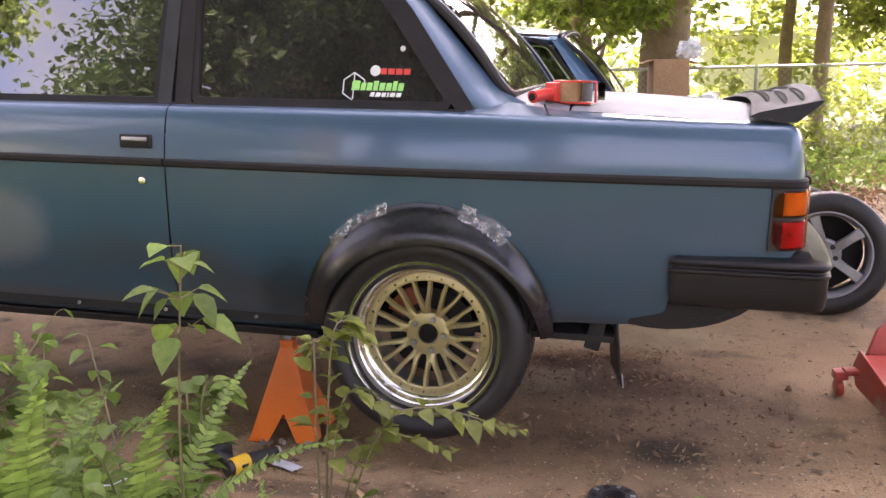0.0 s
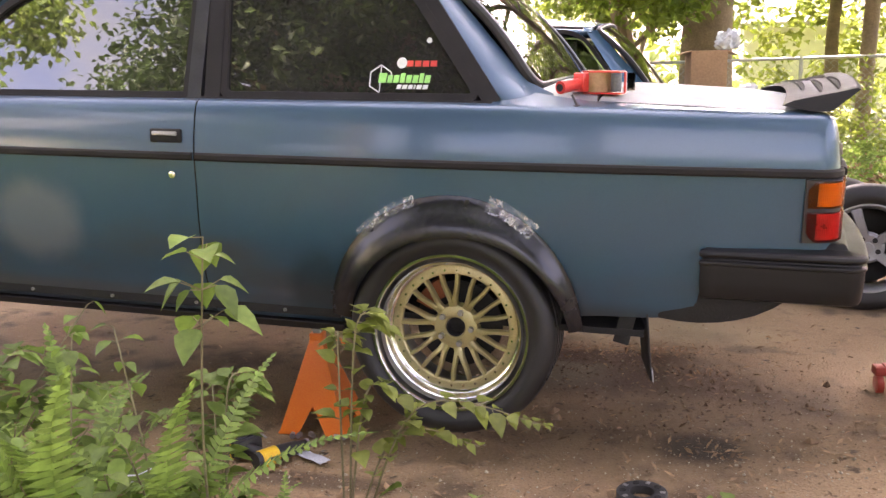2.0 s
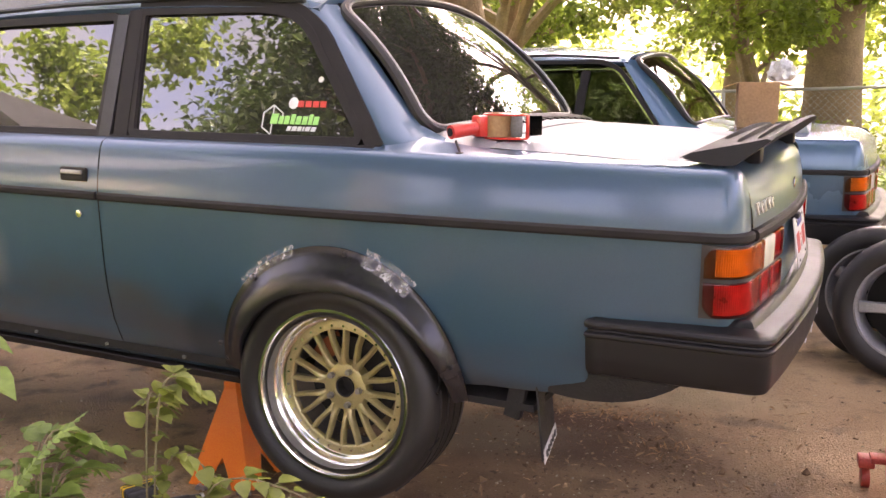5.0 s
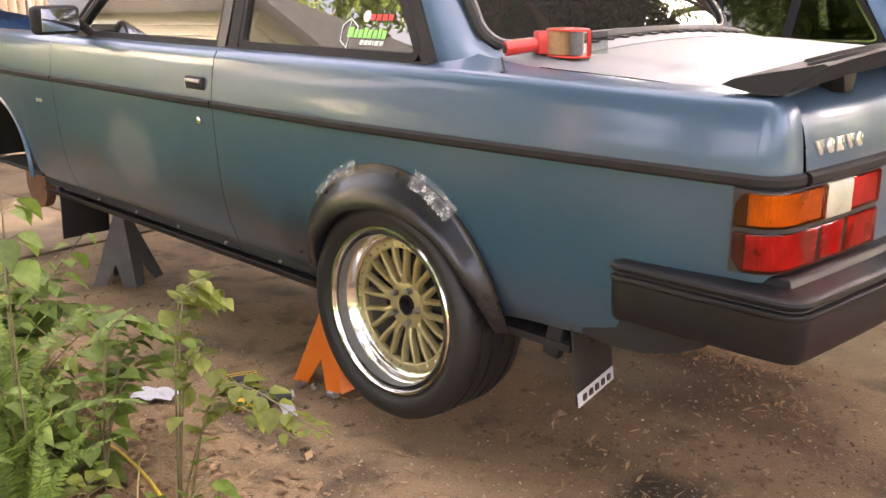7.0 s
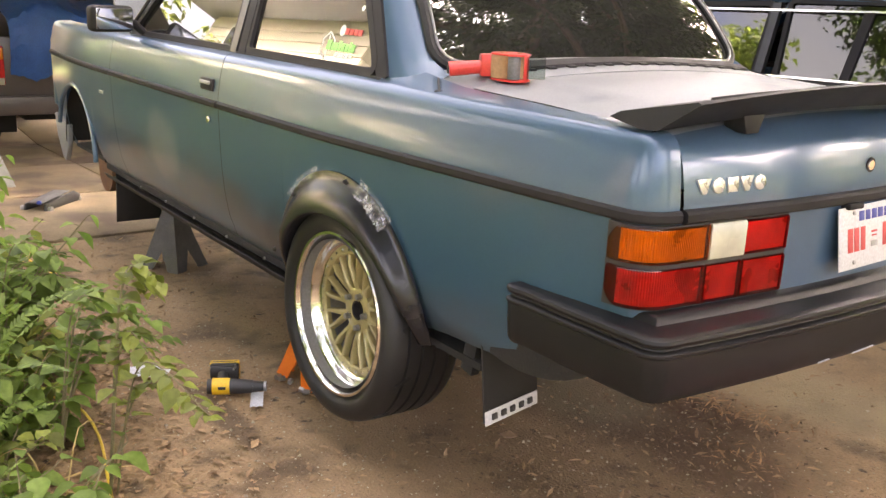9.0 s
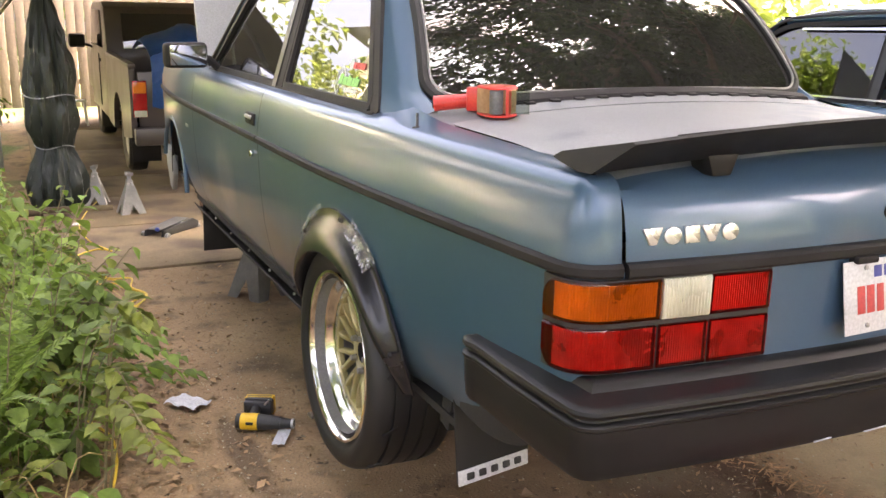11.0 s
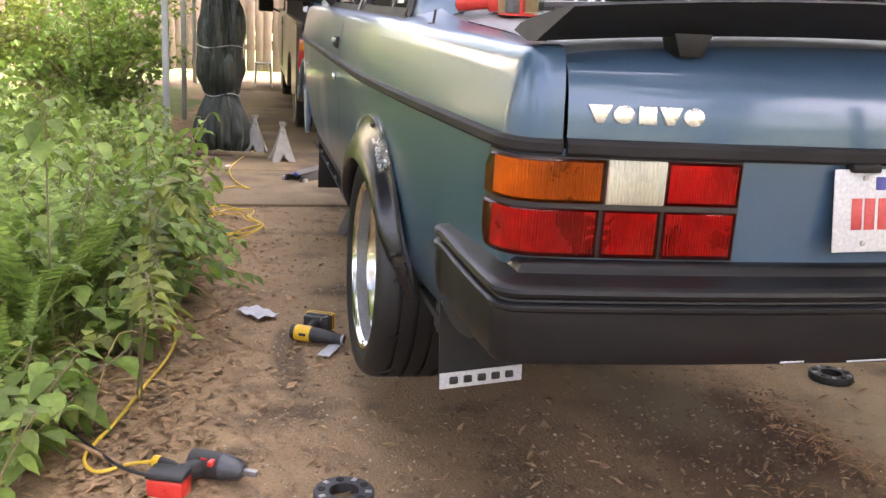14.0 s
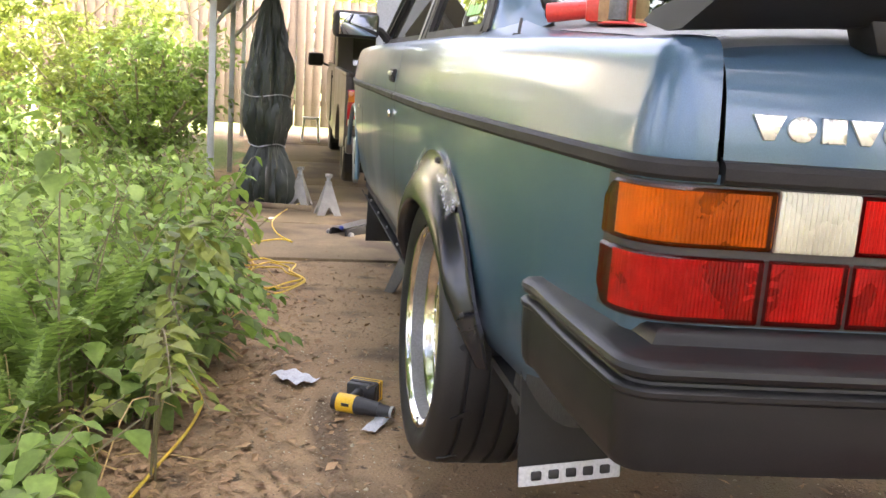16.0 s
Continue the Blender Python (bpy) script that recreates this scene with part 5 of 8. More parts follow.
M_EARTH = mat("packed_earth", (0.236, 0.147, 0.074), (0.345, 0.234, 0.130), rough=0.92, scale=1.4, fine=110, bump=0.8, spread=0.2)
patched(M_EARTH, (0.085, 0.053, 0.027), 1.9, 0.50, 0.72)
patched(M_EARTH, (0.105, 0.070, 0.038), 5.5, 0.52, 0.74, offset=(2, 7, 0))
patched(M_EARTH, (0.300, 0.240, 0.148), 26.0, 0.66, 0.74, offset=(3, 1, 0))
patched(M_EARTH, (0.060, 0.040, 0.022), 14.0, 0.64, 0.72, offset=(8, 5, 0))
patched(M_EARTH, (0.270, 0.205, 0.120), 75.0, 0.62, 0.72, offset=(1, 4, 0))
patched(M_EARTH, (0.065, 0.043, 0.023), 95.0, 0.63, 0.72, offset=(6, 2, 0))
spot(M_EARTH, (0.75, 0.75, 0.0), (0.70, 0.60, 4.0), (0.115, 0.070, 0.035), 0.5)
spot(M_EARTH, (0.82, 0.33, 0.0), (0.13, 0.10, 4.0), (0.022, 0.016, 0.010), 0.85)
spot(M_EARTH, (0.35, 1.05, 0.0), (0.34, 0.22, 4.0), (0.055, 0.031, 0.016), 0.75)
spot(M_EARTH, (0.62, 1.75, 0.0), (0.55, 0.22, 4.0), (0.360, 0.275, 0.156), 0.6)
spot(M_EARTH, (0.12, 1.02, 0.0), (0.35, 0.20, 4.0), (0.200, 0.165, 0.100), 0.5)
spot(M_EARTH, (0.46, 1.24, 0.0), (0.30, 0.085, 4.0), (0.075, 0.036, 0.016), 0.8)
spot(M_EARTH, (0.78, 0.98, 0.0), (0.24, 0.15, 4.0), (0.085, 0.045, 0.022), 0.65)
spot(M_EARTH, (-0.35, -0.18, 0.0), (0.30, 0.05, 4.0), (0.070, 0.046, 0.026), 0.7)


def grass_beyond(m, yards, dark, light, dry):
    """Rough grass with dry patches outside the given bare rectangles, with a wandering edge."""
    nt = m.node_tree
    bs = nt.nodes["Principled BSDF"]
    old = bs.inputs["Base Color"].links[0].from_socket

    def math_node(op, a, b):
        n = nt.nodes.new("ShaderNodeMath")
        n.operation = op
        for k, v in enumerate((a, b)):
            if isinstance(v, (int, float)):
                n.inputs[k].default_value = v
            else:
                nt.links.new(v, n.inputs[k])
        return n.outputs[0]

    def noise_node(scale, detail):
        n = nt.nodes.new("ShaderNodeTexNoise")
        n.inputs["Scale"].default_value, n.inputs["Detail"].default_value = scale, detail
        nt.links.new(tc.outputs["Object"], n.inputs["Vector"])
        return n.outputs["Fac"]

    def ramp(v, lo, hi):
        n = nt.nodes.new("ShaderNodeMapRange")
        n.interpolation_type = "SMOOTHSTEP"
        n.inputs["From Min"].default_value, n.inputs["From Max"].default_value = lo, hi
        nt.links.new(v, n.inputs["Value"])
        return n.outputs["Result"]

    def mix(fac, a, b):
        n = nt.nodes.new("ShaderNodeMixRGB")
        nt.links.new(fac, n.inputs["Fac"])
        for k, v in (("Color1", a), ("Color2", b)):
            if isinstance(v, tuple):
                n.inputs[k].default_value = (*v, 1)
            else:
                nt.links.new(v, n.inputs[k])
        return n.outputs["Color"]

    tc = nt.nodes.new("ShaderNodeTexCoord")
    xyz = nt.nodes.new("ShaderNodeSeparateXYZ")
    nt.links.new(tc.outputs["Object"], xyz.inputs[0])
    x, y = xyz.outputs[0], xyz.outputs[1]
    away = None
    for x0, x1, y0, y1 in yards:
        dx = math_node("MAXIMUM", math_node("SUBTRACT", x, x1), math_node("SUBTRACT", x0, x))
        dy = math_node("MAXIMUM", math_node("SUBTRACT", y, y1), math_node("SUBTRACT", y0, y))
        d = math_node("MAXIMUM", dx, dy)
        away = d if away is None else math_node("MINIMUM", away, d)
    edge = math_node("ADD", away, math_node("MULTIPLY", math_node("SUBTRACT", noise_node(0.9, 8.0), 0.5), 3.4))
    blades = mix(ramp(noise_node(26.0, 5.0), 0.3, 0.7), dark, light)
    lawn = mix(ramp(noise_node(0.6, 5.0), 0.48, 0.62), blades, dry)
    nt.links.new(mix(ramp(edge, -0.15, 0.25), old, lawn), bs.inputs["Base Color"])


grass_beyond(M_EARTH, ((-12.5, 6.6, -0.9, 7.0), (-8.0, 5.6, -3.6, 6.0)), (0.06, 0.095, 0.02), (0.13, 0.16, 0.045), (0.17, 0.12, 0.075))
rows = [[(x, y, ground_z(x, y) + (wavy(x, y) if abs(x) < 12 and abs(y) < 12 else 0.0)) for y in gy] for x in gx]
gbm = grid_mesh(rows)
bmesh.ops.recalc_face_normals(gbm, faces=gbm.faces)
gbm.faces.ensure_lookup_table()
if gbm.faces[0].normal.z < 0:
    bmesh.ops.reverse_faces(gbm, faces=gbm.faces[:])
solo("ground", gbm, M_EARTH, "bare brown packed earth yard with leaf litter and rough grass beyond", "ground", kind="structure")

# ---- things round the coupe ----
def tape_gun():
    g = thing("tape_gun", "red plastic packing tape gun lying on the boot lid", "tape gun", pose(0.435, 0.305, 1.220, 0, PITCH, -16))
    part("tape_roll", lathe([(0.034, -0.030), (0.049, -0.030), (0.050, 0.0), (0.049, 0.030), (0.034, 0.030)], 40, closed=True, at=pose(0, 0, 0.0, 90)), M_CARD, g, "tan roll of tape")
    outline = [(0.050 * math.cos(a), 0.050 * math.sin(a)) for a in [math.pi / 2 + math.pi * k / 18 for k in range(19)]] + [(0.062, -0.040), (0.086, -0.028), (0.090, 0.012), (0.05, 0.042)]
    for z in (0.033, -0.034):
        part("side_plate", prism(outline, 0.005, axis="z", bevel=0.0015, at=shift(0, 0, z)), M_REDPLASTIC, g)
    for k in range(3):
        part("plate_slot", box(0.008, 0.034, 0.002, 0.0, at=Matrix.Rotation(2.1 * k + 0.9, 4, "Z") @ shift(0.028, 0, 0.0362)), M_CARD, g)
    part("core", rod(0.031, 0.031, 0.06, 24, at=shift(0, 0, -0.03)), M_REDPLASTIC, g)
    part("roller", rod(0.017, 0.017, 0.058, 22, at=shift(0.070, -0.016, -0.029), bevel=0.002), M_GREYSTAND, g, "grey rubber roller")
    part("blade_guard", box(0.006, 0.014, 0.066, 0.002, at=pose(0.090, 0.010, 0.0, 0, 0, 6)), M_REDPLASTIC, g)
    part("tape_tail", box(0.001, 0.05, 0.056, 0.0, at=pose(0.101, 0.034, 0.002, 0, 0, -8)), M_CLEARGLASS, g)
    part("grip_block", box(0.042, 0.050, 0.060, 0.006, at=pose(-0.030, -0.046, 0.0, 0, 0, -14)), M_REDPLASTIC, g)
    part("handle", tube(soften([(-0.032, -0.055, -0.004), (-0.045, -0.095, -0.008), (-0.060, -0.150, -0.014)], 6), 0.0175, 16, taper=0.020), M_REDPLASTIC, g)
    part("handle_bore", rod(0.012, 0.012, 0.003, 16, at=pose(-0.0603, -0.1512, -0.0141, 92, 0, -14)), M_DARK, g)
    return g


def jack_stand(name, label, paint, at, half=0.11, height=0.36, group="jack stands"):
    """A four-footed stand of folded sheet with inverted-V cut-outs and a notched post."""
    st = thing(name, label, "jack stand", at, group)
    top = 0.021
    for k in range(4):
        h = height * 0.78
        cut = 0.30
        pts = [(-half, 0.0), (-half * 0.42, 0.0), (0.0, h * cut), (half * 0.42, 0.0), (half, 0.0), (top, h), (-top, h)]
        bm = bmesh.new()
        vs = []
        for a, z in pts:
            inward = half + (top - half) * z / h
            vs.append(bm.verts.new((a, -inward, z)))
        bm.faces.new(vs)
        bmesh.ops.triangulate(bm, faces=bm.faces[:])
        thicken(bm, 0.004)
        part("side_sheet", bm, paint, st, at=Matrix.Rotation(k * math.pi / 2, 4, "Z"), smooth=False)
        part("foot", box(half * 0.5, 0.03, 0.006, 0.001, at=Matrix.Rotation(k * math.pi / 2, 4, "Z") @ shift(half * 0.74, -half + 0.012, 0.003)), paint, st)
    part("collar", box(0.050, 0.050, 0.03, 0.004, at=shift(0, 0, height * 0.78)), paint, st)
    part("post", box(0.030, 0.030, height * 0.5, 0.003, at=shift(0, 0, height * 0.72)), M_STEEL, st)
    part("saddle", prism([(-0.05, 0.02), (-0.035, -0.008), (0.035, -0.008), (0.05, 0.02), (0.04, 0.022), (0.028, 0.004), (-0.028, 0.004), (-0.04, 0.022)], 0.045, axis="y", bevel=0.001, at=shift(0, 0, height - 0.02)), paint, st)
    part("pawl_handle", tube([(0.035, 0, height * 0.74), (0.085, 0, height * 0.76), (0.10, 0.0, height * 0.70)], 0.006, 8), paint, st)
    return st


def floor_jack():
    j = thing("trolley_jack", "worn red trolley jack with a black upright handle", "trolley jack", pose(1.66, 0.70, 0.0, 0, 0, 98))
    # its nose points along -x of its own frame
    for sy in (-0.125, 0.125):
        side_out = [(-0.36, 0.03), (0.30, 0.045), (0.34, 0.12), (0.28, 0.20), (0.20, 0.185), (-0.30, 0.095), (-0.38, 0.075)]
        part("side_plate", prism(side_out, 0.010, axis="y", bevel=0.002, at=shift(0, sy, 0)), M_REDJACK, j)
    part("cover_plate", grid_mesh([[(x, y, z) for y in (-0.12, 0.0, 0.12)] for x, z in ((0.26, 0.185), (0.10, 0.165), (-0.06, 0.135), (-0.10, 0.10))]), M_REDJACK, j)
    part("lift_arm", prism([(0.10, 0.08), (-0.28, 0.14), (-0.33, 0.12), (-0.30, 0.09), (0.08, 0.05)], 0.11, axis="y", bevel=0.004), M_REDJACK, j)
    part("saddle", lathe([(0.0, 0.03), (0.055, 0.03), (0.062, 0.0), (0.04, -0.01), (0.0, -0.012)], 22, at=shift(-0.29, 0, 0.155) @ pose(0, 0, 0, 90)), M_RUST, j)
    part("front_roller", rod(0.048, 0.048, 0.06, 24, at=pose(-0.35, -0.085, 0.048, 90), bevel=0.004), M_STEEL, j)
    part("front_roller", rod(0.048, 0.048, 0.06, 24, at=pose(-0.35, 0.145, 0.048, 90), bevel=0.004), M_STEEL, j)
    for sy in (-1, 1):
        cas = part("caster", box(0.06, 0.05, 0.035, 0.006, at=shift(0.30, sy * 0.19, 0.095)), M_REDJACK, j)
        part("caster_wheel", rod(0.035, 0.035, 0.025, 18, at=pose(0.31, sy * 0.19 + 0.0125, 0.036, 90), bevel=0.003), M_REDJACK, cas)
        part("caster_arm", box(0.06, 0.07, 0.02, 0.004, at=shift(0.29, sy * 0.145, 0.11)), M_REDJACK, cas)
    part("handle_yoke", prism([(-0.10, 0.0), (0.10, 0.0), (0.055, 0.11), (0.02, 0.14), (-0.02, 0.14), (-0.055, 0.11)], 0.03, axis="x", bevel=0.004, at=pose(0.30, 0, 0.16, 0, 12, 0)), M_REDJACK, j)
    part("handle_socket", rod(0.024, 0.022, 0.08, 16, at=pose(0.32, 0, 0.28, 0, 5)), M_REDJACK, j)
    part("handle", tube([(0.325, 0, 0.33), (0.335, -0.01, 0.75), (0.345, -0.02, 1.20)], 0.019, 14), M_BLACKTOOL, j, "black tube handle")
    return j


def low_jack():
    j = thing("low_profile_jack", "low aluminium trolley jack with black sides and a blue cap", "trolley jack", pose(-4.42, 0.20, 0.0, 0, 0, 135) @ Matrix.Scale(0.74, 4))
    for sy in (-0.10, 0.10):
        part("side_plate", prism([(-0.30, 0.02), (0.28, 0.03), (0.30, 0.09), (0.20, 0.135), (-0.28, 0.085)], 0.022, axis="y", bevel=0.004, at=shift(0, sy, 0)), M_BLACKTOOL, j)
    part("top_plate", prism([(-0.28, 0.088), (0.18, 0.130), (0.18, 0.140), (-0.28, 0.098)], 0.15, axis="y", bevel=0.003), M_GREYSTAND, j)
    part("roller", rod(0.035, 0.035, 0.22, 20, at=pose(0.29, 0.11, 0.036, 90), bevel=0.004), M_STEEL, j)
    for sy in (-0.14, 0.14):
        part("wheel", rod(0.032, 0.032, 0.03, 18, at=pose(-0.26, sy + 0.015, 0.033, 90), bevel=0.003), M_STEEL, j)
    part("blue_cap", rod(0.022, 0.018, 0.03, 20, at=pose(-0.30, -0.06, 0.10, 0, -70), bevel=0.003), mat("blue_plastic", (0.01, 0.035, 0.22), (0.02, 0.05, 0.30), rough=0.5), j)
    return j


def drill():
    d = thing("cordless_drill", "yellow and black cordless drill lying on the ground", "drill", pose(-0.60, -0.125, 0.0, 0, 0, 60) @ Matrix.Scale(0.9, 4))
    part("motor_housing", tube([(-0.035, 0, 0.036), (-0.03, 0, 0.036), (0.02, 0, 0.036), (0.034, 0, 0.036)], 0.034, 18), M_YELLOW, d)
    part("rear_cap", tube([(-0.055, 0, 0.036), (-0.035, 0, 0.036)], 0.031, 18), M_BLACKTOOL, d)
    part("gear_case", tube([(0.03, 0, 0.036), (0.08, 0, 0.035), (0.125, 0, 0.034)], 0.033, 18, taper=0.026), M_BLACKTOOL, d)
    part("chuck", tube([(0.122, 0, 0.034), (0.16, 0, 0.034), (0.178, 0, 0.034)], 0.024, 16, taper=0.014), M_BLACKTOOL, d)
    part("collar", tube([(0.168, 0, 0.034), (0.178, 0, 0.034)], 0.020, 16), M_STEEL, d)
    part("vent_slot", box(0.03, 0.004, 0.012, 0.001, at=shift(0.005, -0.033, 0.040)), M_BLACKTOOL, d)
    part("grip", tube([(0.0, 0.03, 0.036), (-0.005, 0.075, 0.038), (-0.01, 0.115, 0.040)], 0.021, 14), M_BLACKTOOL, d)
    foot = part("battery_foot", box(0.115, 0.030, 0.068, 0.008, at=pose(-0.005, 0.128, 0.040, 0, 0, 4)), M_BLACKTOOL, d)
    part("battery", box(0.118, 0.045, 0.074, 0.010, at=pose(-0.008, 0.166, 0.041, 0, 0, 4)), M_BLACKTOOL, foot)
    for yy in (0.160, 0.181):
        part("battery_band", box(0.1195, 0.013, 0.0755, 0.004, at=pose(-0.008, yy, 0.041, 0, 0, 4)), M_YELLOW, foot)
    part("belt_hook", tube([(0.04, 0.13, 0.076), (0.045, 0.10, 0.082), (0.04, 0.07, 0.08)], 0.004, 8), M_STEEL, foot)
    return d


def impact_wrench():
    w = thing("impact_wrench", "black corded impact wrench with a red grip on the ground", "impact wrench", pose(0.46, -0.43, 0.0, 0, 0, 62) @ Matrix.Scale(0.82, 4))
    part("motor", tube([(-0.07, 0, 0.05), (-0.06, 0, 0.05), (0.02, 0, 0.05), (0.04, 0, 0.05)], 0.042, 18), M_BLACKTOOL, w)
    part("hammer_case", tube([(0.035, 0, 0.05), (0.09, 0, 0.05), (0.105, 0, 0.048)], 0.043, 18, taper=0.022), mat("dark_grey_alloy", (0.06, 0.065, 0.07), (0.09, 0.095, 0.10), rough=0.45, metal=0.5), w)
    part("anvil", box(0.05, 0.018, 0.018, 0.002, at=shift(0.125, 0, 0.047)), M_STEEL, w)
    part("switch", box(0.018, 0.03, 0.018, 0.004, at=shift(0.015, -0.035, 0.075)), M_REDPLASTIC, w)
    part("mark", box(0.022, 0.004, 0.006, 0.001, at=shift(-0.01, -0.038, 0.085)), M_REDPLASTIC, w)
    part("grip", tube([(-0.03, -0.03, 0.05), (-0.05, -0.085, 0.055), (-0.06, -0.10, 0.055)], 0.028, 12), M_BLACKTOOL, w)
    part("grip_block", box(0.115, 0.075, 0.060, 0.010, at=pose(-0.07, -0.135, 0.034, 0, 0, 8)), M_REDPLASTIC, w)
    part("grip_cover", box(0.12, 0.078, 0.022, 0.008, at=pose(-0.07, -0.135, 0.074, 0, 0, 8)), M_BLACKTOOL, w)
    return w


def spacer(at):
    sp = thing("wheel_spacer", "black wheel spacer ring with bolt holes on the ground", "wheel spacer", at, "wheel spacers")
    ring = part("ring", lathe([(0.037, -0.013), (0.073, -0.013), (0.075, -0.010), (0.075, 0.010), (0.073, 0.013), (0.037, 0.013)], 48, closed=True, at=pose(0, 0, 0.014, 90)), M_BLACKTOOL, sp)
    for k in range(5):
        a = 2 * math.pi * k / 5
        # near-black disc on the uncut ring, standing for the dark inside a hole
        part("bolt_hole", rod(0.010, 0.010, 0.003, 16, at=shift(0.056 * math.cos(a), 0.056 * math.sin(a), 0.026)), M_DARK, sp)
        part("notch", box(0.016, 0.012, 0.003, 0.001, at=shift(0, 0, 0.0275) @ Matrix.Rotation(a + 0.63, 4, "Z") @ shift(0.06, 0, 0)), M_STEEL, sp)
    return sp


def alloy_wheel(at):
    w = thing("loose_wheel", "grey five-spoke alloy wheel with a worn tyre, stood on the ground", "wheel", at, "loose wheels")
    part("tyre", lathe([(0.205, 0.02), (0.225, 0.0), (0.265, -0.012), (0.295, -0.004), (0.312, 0.012), (0.320, 0.035), (0.322, 0.10), (0.320, 0.165), (0.312, 0.19), (0.27, 0.212), (0.205, 0.19)], 72), M_TYRE, w)
    part("rim", lathe([(0.222, 0.004), (0.226, -0.002), (0.218, -0.002), (0.210, 0.008), (0.200, 0.03), (0.195, 0.12), (0.205, 0.19)], 72), M_ALLOY, w)
    for k in range(5):
        pts = [(0.03, 0.030, 0.052), (0.09, 0.018, 0.046), (0.15, 0.010, 0.046), (0.205, 0.012, 0.056)]
        rows = [[(r, y + 0.035, -hw), (r, y + 0.006, -hw), (r, y, -hw * 0.8), (r, y, hw * 0.8), (r, y + 0.006, hw), (r, y + 0.035, hw)] for r, y, hw in [(r, y, wd / 2) for r, y, wd in pts]]
        bm = grid_mesh(rows, close=True)
        bmesh.ops.recalc_face_normals(bm, faces=bm.faces)
        part("spoke", bm, M_ALLOY, w, at=Matrix.Rotation(2 * math.pi * k / 5 + 0.45, 4, "Y"))
        a = 2 * math.pi * k / 5 + 0.45 + math.pi / 5
        part("bolt_recess", rod(0.013, 0.013, 0.004, 14, at=shift(0.05 * math.cos(a), 0.022, 0.05 * math.sin(a)) @ pose(0, 0, 0, 90)), M_DARK, w)
    part("hub", lathe([(0.0, 0.024), (0.026, 0.024), (0.030, 0.028), (0.065, 0.024), (0.078, 0.034), (0.08, 0.07)], 32), M_ALLOY, w)
    part("inner_barrel", lathe([(0.0, 0.15), (0.10, 0.15), (0.19, 0.17)], 32), M_DARK, w)
    return w


tape_gun()
jack_stand("jack_stand", "orange steel jack stand under the coupe's sill", M_ORANGE, pose(-0.575, 0.27, 0.0, 0, 0, 4), 0.125, 0.43)
jack_stand("jack_stand", "dark grey steel jack stand under the front of the coupe", M_GREYSTAND, pose(-2.42, 0.36, 0.0, 0, 0, 30), 0.125, 0.48)
jack_stand("jack_stand", "pale metal jack stand standing unused on the slab", M_PALESTAND, pose(-5.36, 0.02, 0.016, 0, 0, 8), 0.10, 0.34)
jack_stand("jack_stand", "pale metal jack stand standing unused on the slab", M_PALESTAND, pose(-5.95, -0.20, 0.016, 0, 0, -15), 0.10, 0.34)
floor_jack()
low_jack()
drill()
impact_wrench()
spacer(pose(-0.03, 1.69, 0.004, 0, 0, 10))
spacer(pose(0.615, -0.115, 0.004, 0, 0, 40))
alloy_wheel(pose(1.56, 2.22, 0.322, -4, 10, -6))
alloy_wheel(pose(1.42, 2.50, 0.323, -5, 40, -14))

for k, (x, y) in enumerate(((-0.60, 0.125), (-0.565, 0.135), (-0.47, 0.125), (-0.44, 0.12), (-0.62, 0.10))):
    solo("lug_nut", rod(0.011, 0.009, 0.024, 6, at=pose(0, 0, 0.011, 90)), M_STEEL, "small steel lug nut lying on the earth", "lug nut", pose(x, y, 0.0, 0, 0, 50 * k), "lug nuts by the stand")


def sheet(w, d, fold, seed):
    r = random.Random(seed)
    rows = [[(w * (i / 8 - 0.5), d * (j / 6 - 0.5), 0.006 + fold * abs(math.sin(2.1 * i / 8 * math.pi + 0.7 * j)) * 0.5 + r.random() * fold * 0.25) for j in range(7)] for i in range(9)]
    return thicken(grid_mesh(rows), 0.001)


solo("paper_scrap", sheet(0.16, 0.10, 0.025, 3), M_PAPER, "crumpled white paper scrap on the ground", "paper", pose(-0.93, -0.29, 0, 0, 0, 35), "paper scraps", smooth=False)
solo("paper_scrap", sheet(0.045, 0.13, 0.006, 4), M_PAPER, "white paper slip beside the drill", "paper", pose(-0.475, -0.045, 0, 0, 0, 64), "paper scraps", smooth=False)
solo("paper_scrap", sheet(0.05, 0.10, 0.008, 5), M_PAPER, "small white litter scrap near the slab", "paper", pose(-5.0, -0.43, 0.014, 0, 0, 80), "paper scraps", smooth=False)
solo("plastic_offcut", box(0.05, 0.04, 0.012, 0.004, at=pose(0, 0, 0.012, 6, 8, 20)), M_PAPER, "pale plastic offcut on the ground", "litter", pose(0.80, -0.42, 0.0))

cable_pts = [(0.40, -0.57, 0.03), (0.37, -0.64, 0.012), (0.40, -0.72, 0.010), (0.30, -0.76, 0.01), (0.10, -0.71, 0.01), (-0.15, -0.66, 0.01), (-0.45, -0.60, 0.012), (-0.72, -0.59, 0.012), (-0.93, -0.66, 0.02), (-1.3, -0.62, 0.02), (-1.8, -0.55, 0.02), (-2.2, -0.45, 0.015)]
for k in range(34):
    a = 0.55 * k
    cable_pts.append((-2.62 + (0.34 + 0.05 * math.sin(3.1 * k)) * math.cos(a), -0.42 + (0.17 + 0.04 * math.cos(2.3 * k)) * math.sin(a), 0.012 + 0.0018 * k))
cable_pts += [(-3.0, -0.50, 0.02), (-3.35, -0.56, 0.026), (-3.75, -0.52, 0.026), (-3.95, -0.36, 0.026), (-3.85, -0.28, 0.026), (-4.2, -0.38, 0.026), (-4.8, -0.42, 0.026), (-5.5, -0.32, 0.026), (-6.2, -0.15, 0.026)]
cab = thing("extension_cable", "long yellow extension cable winding over the ground", "cable")
